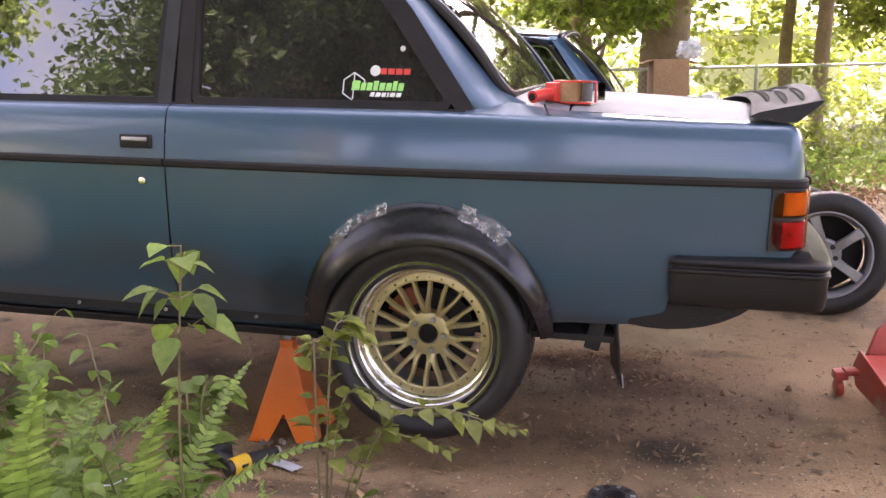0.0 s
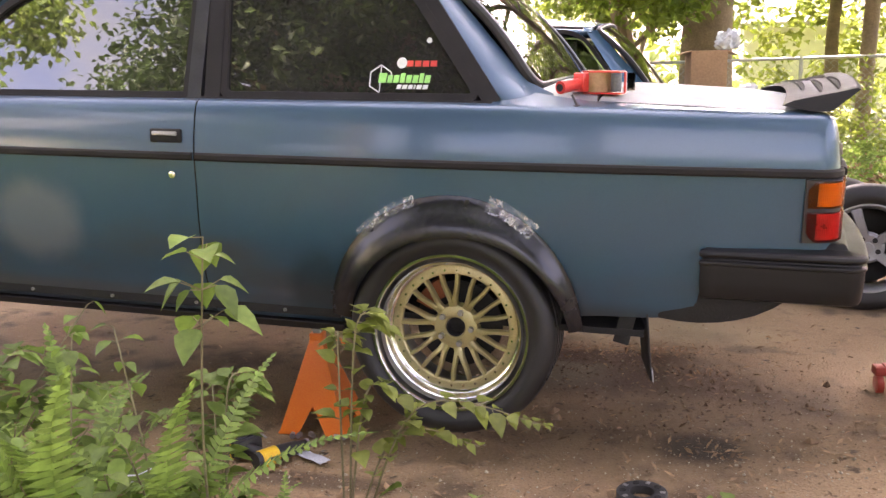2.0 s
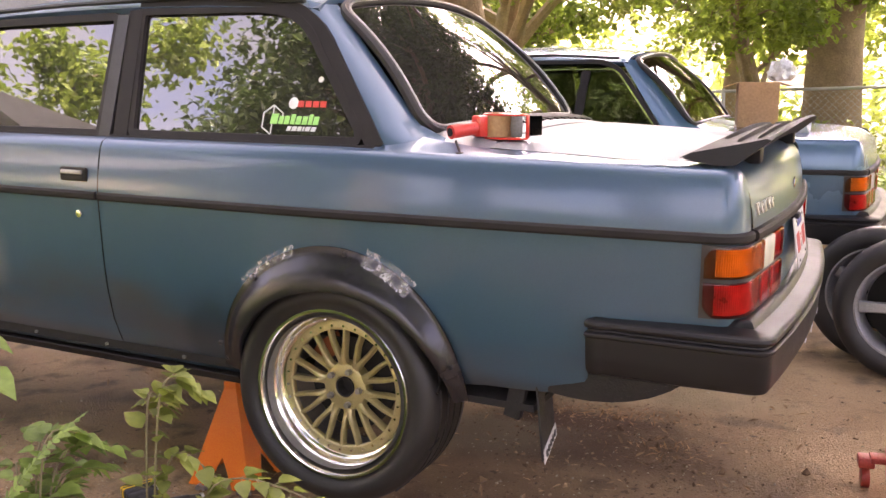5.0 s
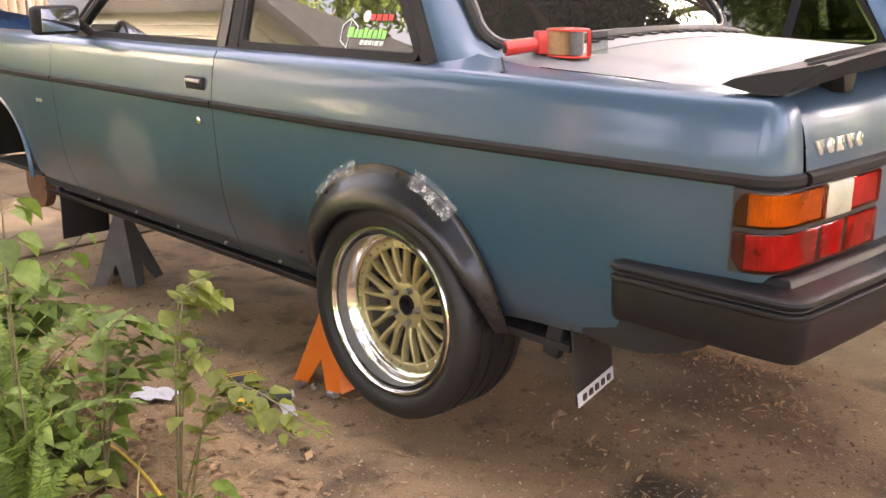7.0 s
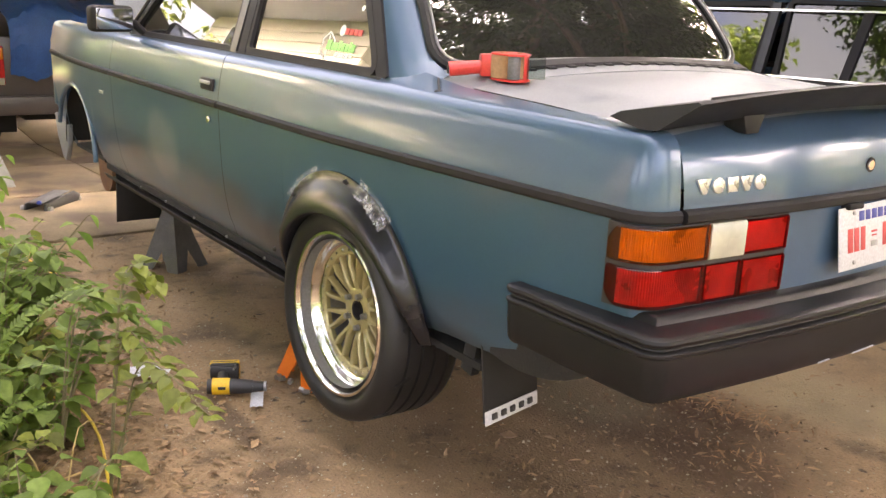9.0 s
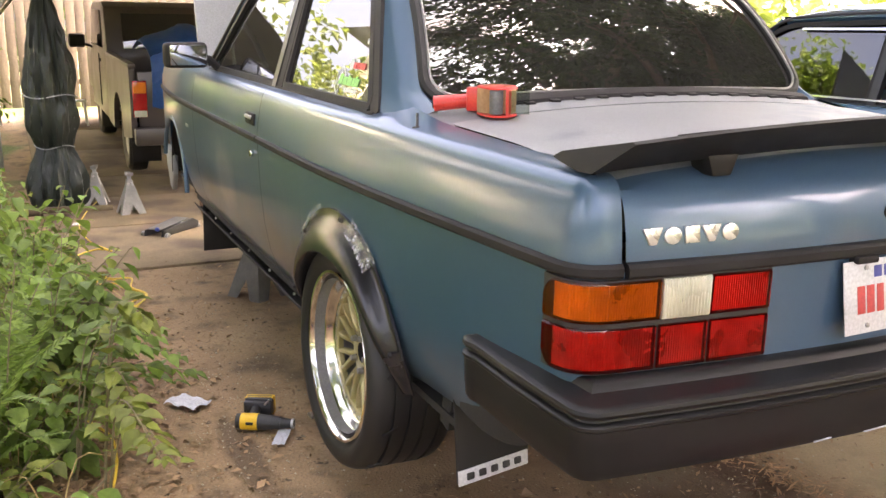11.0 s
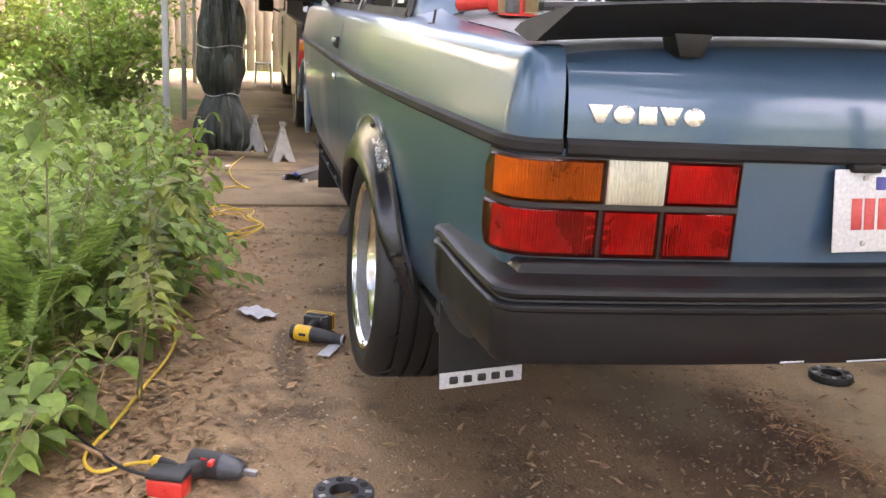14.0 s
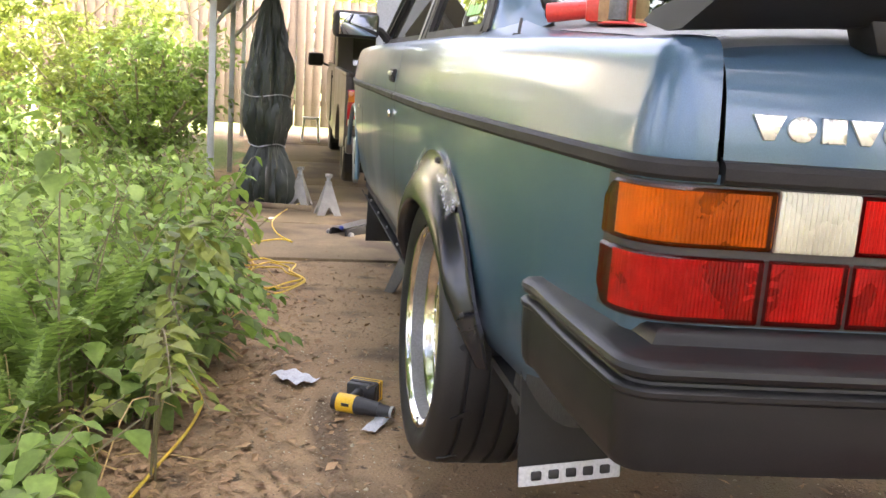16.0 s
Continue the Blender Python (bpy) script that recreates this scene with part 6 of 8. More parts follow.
part("cord", tube(soften(cable_pts, 5), 0.0048, 7), M_CABLE, cab)
part("socket", tube([(0.40, -0.57, 0.03), (0.425, -0.545, 0.032), (0.46, -0.515, 0.032)], 0.016, 10), M_BLACKTOOL, cab, "black cable socket")
part("socket_ring", tube([(0.40, -0.575, 0.03), (0.412, -0.56, 0.031)], 0.0175, 10), M_YELLOW, cab)
solo("tool_cord", tube(soften([(0.50, -0.55, 0.03), (0.40, -0.66, 0.02), (0.22, -0.78, 0.015), (0.05, -0.95, 0.02), (-0.2, -1.15, 0.03)], 6), 0.005, 7), M_BLACKTOOL, "thin black tool cord on the earth", "cord")
solo("stick", tube([(0.38, -0.66, 0.012), (0.25, -0.78, 0.016), (0.06, -1.02, 0.02)], 0.008, 7, taper=0.005), M_DRY, "bare brown stick on the earth", "stick")


# ---- blue sedan alongside ----
SHARED = ("front_fender", "door", "quarter_panel", "tail_panel", "trunk_lid", "rear_cowl", "roof", "door_glass", "quarter_glass", "window_seal", "pillar_trim", "belt_trim", "windscreen_pillar", "rear_pillar", "drip_rail", "rear_screen", "tail_lamp", "rear_bumper", "windscreen", "inner_shell", "rear_bench", "seat_back", "headrest", "cabin_floor", "sill", "side_moulding", "parcel_shelf")
sedan = thing("sedan", "bright blue saloon car with chrome window trim parked alongside", "car", pose(0.198, 2.90, 0.338, 0, 1.15, 0))


def kind_of(o):
    return o.name.split(".")[0]


def carry(o, parent):
    c = o.copy()
    scene.collection.objects.link(c)
    c.parent = parent
    for s in c.material_slots:
        if s.material in (M_PAINT, M_LOWER, M_DECK):
            s.link = "OBJECT"
            s.material = M_BLUECAR
        if s.material in (M_GLASS, M_GLASS2):
            s.link = "OBJECT"
            s.material = M_SEDANGLASS
    for k in o.children:
        if kind_of(k) in ("side_moulding", "lid_moulding", "screen_seal", "bright_trim", "amber_lens", "white_lens", "red_lens", "reflector"):
            carry(k, c)


M_SEDANGLASS = pane("pale_tinted_glass", (0.34, 0.38, 0.36), ior=2.0)
for o in list(car.children):
    if kind_of(o) in SHARED:
        carry(o, sedan)
part("bonnet", thicken(grid_mesh([[(x, y, 0.70 + 0.03 * math.sin((x + 3.4)) + 0.02 * (1 - ((y - MID) / 0.7) ** 2)) for x in (-3.4, -3.0, -2.6, -2.1)] for y in [0.12 + 1.48 * k / 10 for k in range(11)]]), 0.01), M_BLUECAR, sedan)
for flip in (False, True):
    part("door_pillar", ribbon([(-0.42, 0.735), (-0.39, 1.09)], 0.05, 0.03, 0.006, flip), M_TRIM, sedan)
    part("chrome_trim", ribbon(round_corner([(-1.90, 0.748), (0.055, 0.750), (-0.21, 1.088), (-1.5, 1.088)], 0.05), 0.010, 0.012, 0.014, flip), M_CHROME, sedan, "thin chrome window trim")
for x in (0.0, -2.64):
    for y, sgn in ((0.06, 1), (2 * MID - 0.06, -1)):
        wl = part("wheel", lathe([(0.19, 0.02), (0.215, 0.0), (0.27, -0.006), (0.30, 0.006), (0.312, 0.03), (0.312, 0.15), (0.30, 0.175), (0.2, 0.18)], 48, at=pose(x, y, -0.026 + 0.020 * x) @ Matrix.Diagonal((1, sgn, 1, 1))), M_TYRE, sedan)
        part("rim", lathe([(0.0, 0.03), (0.07, 0.024), (0.09, 0.04), (0.17, 0.03), (0.19, 0.012), (0.195, 0.02)], 40, at=pose(x, y, -0.026 + 0.020 * x) @ Matrix.Diagonal((1, sgn, 1, 1))), M_ALLOY, wl)

carton = thing("cardboard_box", "open brown cardboard box on the blue saloon's boot", "box", pose(0.745, 3.40, 1.062, 0, 1.2, 12))
part("carton", box(0.22, 0.21, 0.27, 0.004, at=shift(0, 0, 0.135)), M_CARD, carton)
for a, w in ((0, 0.19), (180, 0.19)):
    part("flap", box(0.08, w, 0.004, 0.001, at=Matrix.Rotation(radians(a), 4, "Z") @ shift(0.108, 0, 0.268) @ pose(0, 0, 0, 0, 18) @ shift(0.036, 0, 0)), M_CARD, carton)
rb = random.Random(9)
bag = bmesh.new()
bmesh.ops.create_icosphere(bag, subdivisions=3, radius=0.072)
for v in bag.verts:
    v.co *= 0.75 + 0.45 * rb.random()
    v.co.z = max(v.co.z, -0.05)
M_BAG = mat("clear_plastic_film", (0.6, 0.62, 0.62), (0.75, 0.76, 0.76), rough=0.15, scale=20, bump=0.4, coat=0.5)
solo("plastic_bag", bag, M_BAG, "crumpled clear plastic bag beside the box", "bag", pose(0.875, 3.42, 1.385), "plastic bags", smooth=False)
carton["label"] = "open brown cardboard box on the blue saloon's boot"
bag2 = bmesh.new()
bmesh.ops.create_icosphere(bag2, subdivisions=2, radius=0.055)
for v in bag2.verts:
    v.co *= 0.75 + 0.45 * rb.random()
solo("plastic_bag", bag2, M_BAG, "small crumpled clear plastic bag on the boot", "bag", pose(1.00, 3.25, 1.085), "plastic bags", smooth=False)


# ---- pickup under the canopy ----
TZ = 0.03
truck = thing("pickup_truck", "beige pickup truck with a blue tarpaulin over its bed", "pickup truck", pose(-6.55, 0.20, TZ, 0, 3.0, 0))
bed_out = [(0.0, 0.50), (0.0, 1.13), (-0.02, 1.16), (-2.05, 1.16), (-2.05, 0.42), (-1.55, 0.40)] + [(-1.13 + 0.42 * math.cos(a), 0.42 + 0.42 * math.sin(a) * 0.95) for a in [math.pi - math.pi * k / 14 for k in range(15)]] + [(-0.65, 0.42)]
for y in (0.0, 1.60):
    bm = prism(bed_out, 0.05, axis="y", at=shift(0, y + 0.025, 0))
    part("bed_side", bm, M_BEIGE, truck, smooth=False)
    part("bed_rail", box(2.05, 0.07, 0.04, 0.01, at=shift(-1.03, y + 0.03, 1.165)), M_BEIGE, truck)
part("tailgate", box(0.05, 1.5, 0.55, 0.01, at=shift(-0.03, 0.825, 0.83)), M_BEIGE, truck)
part("bed_floor", box(2.0, 1.55, 0.04, 0.0, at=shift(-1.03, 0.825, 0.62)), M_DARK, truck)
part("underframe", box(4.6, 1.0, 0.16, 0.02, at=shift(-2.5, 0.825, 0.42)), M_DARK, truck)
part("rear_bumper", box(0.12, 1.62, 0.16, 0.02, at=shift(0.08, 0.825, 0.52)), M_BEIGE, truck)
tl = part("tail_lamp", box(0.04, 0.13, 0.34, 0.01, at=shift(0.012, 0.085, 0.86)), M_RED_SOLID, truck, "upright red tail lamp with an amber top")
part("amber_lens", box(0.012, 0.115, 0.10, 0.004, at=shift(0.034, 0.085, 0.965)), M_AMBER_SOLID, tl)
part("white_lens", box(0.012, 0.115, 0.06, 0.004, at=shift(0.034, 0.085, 0.725)), M_CLEAR, tl)
cab_out = [(-2.08, 0.40), (-2.08, 1.14), (-2.22, 1.66), (-2.45, 1.72), (-3.55, 1.70), (-3.75, 1.64), (-4.15, 1.16), (-4.2, 1.10), (-4.2, 0.40)]
part("cab", prism(cab_out, 1.62, axis="y", bevel=0.03, at=shift(0, 0.825, 0)), M_BEIGE, truck)
part("rear_window", box(0.012, 1.25, 0.40, 0.003, at=pose(-2.135, 0.825, 1.40, 0, -15, 0)), M_GLASS, truck)
part("cab_seam", box(0.014, 0.012, 0.62, 0.002, at=shift(-3.0, 0.01, 0.80)), M_DARK, truck)
part("side_window", prism([(-2.45, 1.20), (-2.55, 1.62), (-3.55, 1.62), (-3.95, 1.20)], 0.012, axis="y", at=shift(0, 0.010, 0)), M_GLASS, truck, smooth=False)
part("bonnet", box(1.0, 1.58, 0.55, 0.06, at=shift(-4.65, 0.825, 0.82)), M_BEIGE, truck)
tm = part("door_mirror", box(0.10, 0.20, 0.17, 0.03, at=shift(-3.85, -0.17, 1.22)), M_TRIM, truck)
part("mirror_arm", tube([(-3.9, 0.02, 1.14), (-3.88, -0.08, 1.18)], 0.015, 8), M_TRIM, tm)
part("door_handle", box(0.12, 0.02, 0.04, 0.005, at=shift(-2.9, 0.006, 1.04)), M_TRIM, truck)
for x in (-1.13, -4.05):
    for y in (0.06, 1.42):
        tw = part("wheel", lathe([(0.20, 0.02), (0.24, 0.0), (0.32, 0.0), (0.35, 0.03), (0.355, 0.11), (0.35, 0.18), (0.30, 0.20), (0.20, 0.19)], 44, at=shift(x, y, 0.355)), M_TYRE, truck)
        part("rim", lathe([(0.0, 0.02), (0.08, 0.015), (0.12, 0.05), (0.2, 0.02)], 32, at=shift(x, y, 0.355)), M_STEEL, tw)
part("mud_flap", box(0.012, 0.30, 0.28, 0.003, at=shift(-3.55, 0.20, 0.30)), M_RUBBER, truck)
part("mud_flap", box(0.012, 0.28, 0.30, 0.003, at=shift(-0.62, 0.20, 0.32)), M_RUBBER, truck)
rt = random.Random(21)
rows = []
for i in range(34):
    s = i / 33
    row = []
    for j in range(44):
        u = j / 43
        y = 0.19 + 1.42 * u
        hump = 0.30 * math.sin(math.pi * min(1.0, u * 0.9 + 0.12)) ** 0.7 + 0.05 * math.sin(9 * u)
        if s < 0.55:
            x = -1.25 + 1.33 * s / 0.55
            z = 1.19 + hump * math.sin(math.pi * (0.12 + 0.70 * s / 0.55))
        else:
            f = (s - 0.55) / 0.45
            x = 0.08 + 0.07 * math.sin(math.pi * f) + 0.03 * math.sin(14 * u) * f
            z = 1.19 + hump * math.sin(math.pi * 0.82) * (1 - f) - (0.36 + 0.07 * math.sin(7 * u + 1)) * f
        row.append((x + 0.03 * math.sin(11 * u + 5 * s) + rt.uniform(-0.012, 0.012), y, z + 0.03 * math.sin(17 * u + 8 * s) + rt.uniform(-0.014, 0.014)))
    rows.append(row)
solo("tarpaulin", thicken(grid_mesh(rows), 0.004), M_TARP, "crumpled blue tarpaulin heaped over the truck bed and tailgate", "tarpaulin", pose(-6.55, 0.20, TZ, 0, 3.0, 0))

# ---- leaves and plants ----
M_FABRIC = mat("grey_canopy_fabric", (0.20, 0.19, 0.18), (0.27, 0.26, 0.245), rough=0.8, scale=2, fine=80, bump=0.1)


def leaf_mesh(name, places, sizes, normals, seed, material, long=1.7, fold=0.25):
    """Many small folded leaves in one mesh: four corners and a rib each."""
    r = np.random.RandomState(seed)
    n = len(places)
    nrm = normals / np.maximum(np.linalg.norm(normals, axis=1, keepdims=True), 1e-6)
    t = np.cross(nrm, r.normal(size=(n, 3)))
    t /= np.maximum(np.linalg.norm(t, axis=1, keepdims=True), 1e-6)
    b = np.cross(nrm, t)
    s = sizes[:, None]
    base, tip = places - t * s * long * 0.5, places + t * s * long * 0.5
    l = places - b * s * 0.5 + nrm * s * fold - t * s * 0.12
    rr = places + b * s * 0.5 + nrm * s * fold - t * s * 0.12
    verts = np.stack([base, l, tip, rr], 1).reshape(-1, 3)
    idx = np.arange(n) * 4
    faces = np.concatenate([np.stack([idx, idx + 1, idx + 2], 1), np.stack([idx, idx + 2, idx + 3], 1)], 0)
    me = bpy.data.meshes.new(name)
    me.from_pydata(verts.tolist(), [], faces.tolist())
    me.materials.append(material)
    return me


def clump_cloud(seed, clumps, per, radius_lo, radius_hi, leaf, material, name, flat=0.7):
    """Leaves gathered in uneven clumps round the given places."""
    r = np.random.RandomState(seed)
    ps, ns = [], []
    for c in clumps:
        k = max(4, int(per * r.uniform(0.5, 1.4)))
        rad = r.uniform(radius_lo, radius_hi)
        d = r.normal(size=(k, 3))
        d /= np.linalg.norm(d, axis=1, keepdims=True)
        q = d * (r.uniform(0, 1, size=(k, 1)) ** 0.5) * rad
        q[:, 2] *= flat
        ps.append(np.array(c) + q)
        ns.append(d * 0.6 + np.array([0, 0, 0.7]) + r.normal(size=(k, 3)) * 0.45)
    ps, ns = np.concatenate(ps), np.concatenate(ns)
    return leaf_mesh(name, ps, leaf * r.uniform(0.6, 1.4, size=len(ps)), ns, seed + 1, material)


def branching(seed, base, top, r0, spread, limbs, limb_len, low=0.55, wander=1.0):
    """A tapered trunk with limbs and twigs; returns the mesh and the twig ends."""
    r = random.Random(seed)
    bm = bmesh.new()
    b, t = Vector(base), Vector(top)
    line = soften([b, b.lerp(t, 0.33) + Vector((r.uniform(-1, 1), r.uniform(-1, 1), 0)) * r0 * 1.2 * wander, b.lerp(t, 0.66) + Vector((r.uniform(-1, 1), r.uniform(-1, 1), 0)) * r0 * 1.6 * wander, t], 6)
    tube(line, r0 * 1.08, 14, bm=bm, taper=r0 * 0.55)
    # root swell
    tube([b + Vector((0, 0, -0.1)), b + Vector((0, 0, 0.12)), b + Vector((0, 0, 0.5))], r0 * 1.45, 14, bm=bm, taper=r0 * 1.0)
    ends = []
    for k in range(limbs):
        f = r.uniform(low, 1.0) if k else 1.0
        s = line[int(f * (len(line) - 1))]
        a = 2 * math.pi * (k + r.uniform(-0.3, 0.3)) / limbs
        out = Vector((math.cos(a), math.sin(a), 0))
        ln = limb_len * r.uniform(0.65, 1.2)
        e = s + out * ln * spread + Vector((0, 0, ln * r.uniform(0.25, 0.75)))
        m = s.lerp(e, 0.5) + Vector((r.uniform(-1, 1), r.uniform(-1, 1), r.uniform(0.2, 1.0))) * ln * 0.13
        ll = soften([s, m, e], 5)
        tube(ll, r0 * r.uniform(0.28, 0.42), 8, bm=bm, taper=r0 * 0.10)
        for q in range(4):
            g = ll[int((0.35 + 0.16 * q) * (len(ll) - 1))]
            w = g + (out * r.uniform(0.2, 0.7) + Vector((r.uniform(-1, 1), r.uniform(-1, 1), r.uniform(-0.35, 0.7)))) * ln * 0.42
            tube([g, g.lerp(w, 0.5) + Vector((0, 0, 0.08 * ln)), w], r0 * 0.11, 5, bm=bm, taper=r0 * 0.03)
            ends += [w, g.lerp(w, 0.6)]
        ends += [e, m]
    return bm, ends


def tree(name, label, base, top, r0, spread, limbs, limb_len, seed, per, leaf, material, rad=(0.5, 1.1), group="trees", low=0.55, wander=1.0):
    t = thing(name, label, "tree", ident(), group)
    bm, ends = branching(seed, base, top, r0, spread, limbs, limb_len, low, wander)
    part("trunk", bm, M_BARK, t)
    crown = new("crown", clump_cloud(seed, [tuple(e) for e in ends], per, rad[0], rad[1], leaf, material, "crown"))
    crown.parent = t
    return t


# big tree beyond the wire fence, with limbs low on the trunk
tree("tree", "large old tree with furrowed bark behind the wire fence", (0.70, 11.4, -0.05), (0.74, 11.5, 5.0), 0.40, 1.0, 11, 3.4, 11, 80, 0.085, M_LEAF, (0.4, 0.9), "trees", 0.45, 0.12)
tree("tree", "bent many-stemmed tree beside the large trunk", (-0.35, 11.9, -0.05), (-0.75, 12.0, 3.8), 0.15, 1.0, 9, 2.4, 24, 120, 0.08, M_LEAF, (0.35, 0.8), "trees", 0.2, 0.8)
# slim trunk by the fence; its high crown is shaped to shade the yard
tree("tree", "tall tree with a flared trunk by the wire fence", (2.75, 11.0, -0.05), (3.0, 9.6, 11.0), 0.10, 1.0, 18, 4.4, 12, 230, 0.10, M_LEAF_SHADED, (0.6, 1.2), "trees", 0.62, 0.3)
tree("tree", "slim straight tree beyond the wire fence", (5.9, 15.6, -0.05), (6.0, 15.6, 6.0), 0.12, 0.8, 7, 2.4, 13, 120, 0.09, M_BUSH, (0.5, 1.0), "trees", 0.3, 0.5)
tree("tree", "broad tree beyond the blue saloon", (-4.6, 13.0, -0.05), (-4.7, 13.2, 5.0), 0.34, 1.0, 10, 3.6, 14, 150, 0.09, M_LEAF, (0.5, 1.0), "trees", 0.3, 0.4)
tree("tree", "distant leafy tree past the fence", (-1.6, 17.0, -0.05), (-1.4, 17.0, 4.6), 0.22, 1.0, 10, 3.0, 15, 150, 0.10, M_BUSH, (0.5, 1.1), "trees", 0.25, 0.6)
tree("tree", "distant leafy tree past the fence", (3.3, 18.8, -0.05), (3.2, 18.8, 5.0), 0.15, 1.0, 10, 3.0, 25, 150, 0.10, M_BUSH, (0.5, 1.1), "trees", 0.3, 0.6)
tree("tree", "distant leafy tree past the fence", (6.8, 18.0, -0.05), (6.6, 18.2, 5.0), 0.24, 1.0, 10, 3.2, 16, 150, 0.10, M_BUSH, (0.5, 1.1), "trees", 0.25, 0.6)
tree("tree", "distant leafy tree past the fence", (-7.6, 18.0, -0.05), (-7.4, 18.2, 5.0), 0.24, 1.0, 10, 3.2, 26, 150, 0.10, M_BUSH, (0.5, 1.1), "trees", 0.25, 0.6)
# shade trees round and over the yard, several added only to block the sun
tree("tree", "tall shade tree whose branches hang over the cars", (-2.35, 6.9, -0.05), (-2.7, 3.9, 6.4), 0.33, 1.15, 13, 4.4, 17, 195, 0.075, M_LEAF_SHADED, (0.4, 0.95), "shade trees")
# off to one side; crown thickened to darken the rear flank and ground
tree("tree", "tall shade tree out of view behind the yard", (6.2, -6.6, -0.05), (5.6, -6.0, 5.6), 0.30, 1.1, 12, 3.6, 18, 190, 0.085, M_LEAF_SHADED, (0.4, 0.95), "shade trees")
tree("tree", "tall shade tree out of view behind the yard", (-2.9, -6.9, -0.05), (-2.6, -6.4, 8.4), 0.34, 1.1, 16, 2.9, 19, 580, 0.068, M_LEAF_SHADED, (0.5, 1.2), "shade trees", 0.45, 0.5)
tree("tree", "tall dense shade tree behind the yard", (-2.6, -9.6, -0.05), (-2.4, -9.4, 9.5), 0.36, 1.1, 16, 4.0, 119, 560, 0.085, M_LEAF_SHADED, (0.6, 1.4), "shade trees", 0.4, 0.5)
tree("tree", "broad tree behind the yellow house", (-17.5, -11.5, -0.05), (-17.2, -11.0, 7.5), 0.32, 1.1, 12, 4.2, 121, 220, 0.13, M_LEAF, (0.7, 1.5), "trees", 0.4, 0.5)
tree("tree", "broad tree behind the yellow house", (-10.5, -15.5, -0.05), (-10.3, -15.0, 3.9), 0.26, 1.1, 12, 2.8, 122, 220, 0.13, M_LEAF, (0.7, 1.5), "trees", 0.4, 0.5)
tree("tree", "tall shade tree out of view behind the yard", (0.6, -8.4, -0.05), (0.3, -5.6, 7.4), 0.28, 1.1, 11, 3.6, 27, 150, 0.085, M_LEAF_SHADED, (0.4, 0.95), "shade trees", 0.4, 0.5)
# added tree: its crown keeps sun off the drive slabs
tree("tree", "tall tree added to shade the drive", (-6.9, 8.2, -0.05), (-5.0, 6.0, 5.9), 0.28, 1.1, 13, 3.6, 28, 260, 0.09, M_LEAF_SHADED, (0.5, 1.0), "shade trees")
tree("tree", "tall shade tree leaning over the coupe", (4.7, 5.3, -0.05), (3.0, 3.4, 5.4), 0.28, 1.15, 12, 4.6, 22, 120, 0.085, M_LEAF_SHADED, (0.4, 0.95), "shade trees")
tree("tree", "tall shade tree out of view behind the yard", (8.2, 3.2, -0.05), (7.2, 3.0, 5.4), 0.30, 1.1, 10, 3.6, 20, 110, 0.095, M_LEAF_SHADED, (0.5, 1.1), "shade trees")
# added tree: shades the lawn that the tail paint mirrors
tree("tree", "tall spreading tree added to shade the lawn beside the yard", (9.4, 8.6, -0.05), (8.8, 7.4, 8.6), 0.34, 1.15, 14, 5.0, 123, 240, 0.11, M_LEAF_SHADED, (0.6, 1.3), "shade trees")
# added tree: blocks sun flecks on the yard and the boot lid
tree("tree", "tall leafy tree added to shade the yard and boot lid", (5.6, 8.6, -0.05), (2.3, 6.6, 6.4), 0.26, 1.1, 13, 3.4, 125, 260, 0.095, M_LEAF_SHADED, (0.5, 1.1), "shade trees")

# woods all round, far off
rw = np.random.RandomState(31)
clumps = []
for k in range(900):
    a = rw.uniform(0, 2 * math.pi)
    d = rw.uniform(29, 44)
    x, y = d * math.cos(a), d * math.sin(a)
    hi = 9.0 if y > 0 else 5.5
    clumps.append((x, y, rw.uniform(0.2, hi) * rw.uniform(0.5, 1.0)))
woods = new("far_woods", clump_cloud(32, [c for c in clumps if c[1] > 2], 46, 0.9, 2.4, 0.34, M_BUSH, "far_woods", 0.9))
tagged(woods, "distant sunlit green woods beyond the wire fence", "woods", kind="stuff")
# the half behind the yard uses the dark copy, so it reflects as shaded
woods = new("far_woods", clump_cloud(37, [c for c in clumps if c[1] <= 2], 56, 0.9, 2.4, 0.34, M_LEAF_SHADED, "far_woods", 0.9))
tagged(woods, "distant green woods behind the yard, leaves toned dark as in shade", "woods", kind="stuff")
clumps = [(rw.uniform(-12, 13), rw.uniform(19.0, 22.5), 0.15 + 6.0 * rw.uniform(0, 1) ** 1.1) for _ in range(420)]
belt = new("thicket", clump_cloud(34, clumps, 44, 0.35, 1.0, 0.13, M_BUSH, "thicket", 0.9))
tagged(belt, "hazy sunlit thicket of young trees beyond the fence", "thicket", kind="stuff")

# undergrowth along the wire fence
clumps = [(rw.uniform(-9, 9), rw.uniform(9.4, 10.9), rw.uniform(0.05, 1.05) * rw.uniform(0.4, 1.0)) for _ in range(420)]
vines = new("fence_vines", clump_cloud(33, clumps, 34, 0.15, 0.45, 0.05, M_BUSH, "fence_vines", 0.9))
tagged(vines, "tangled green vines and weeds growing on the wire fence", "vines", kind="stuff")


clumps = [(rw.uniform(-3, 9), rw.uniform(7.0, 10.2), rw.uniform(0.0, 0.22)) for _ in range(520)]
tagged(new("rough_growth", clump_cloud(35, clumps, 30, 0.12, 0.4, 0.04, M_WEED, "rough_growth", 0.6)), "low weeds and grass growing before the wire fence", "weeds", kind="stuff")
clumps = [(rw.uniform(-3, 9), rw.uniform(4.5, 10.2), 0.03) for _ in range(420)]
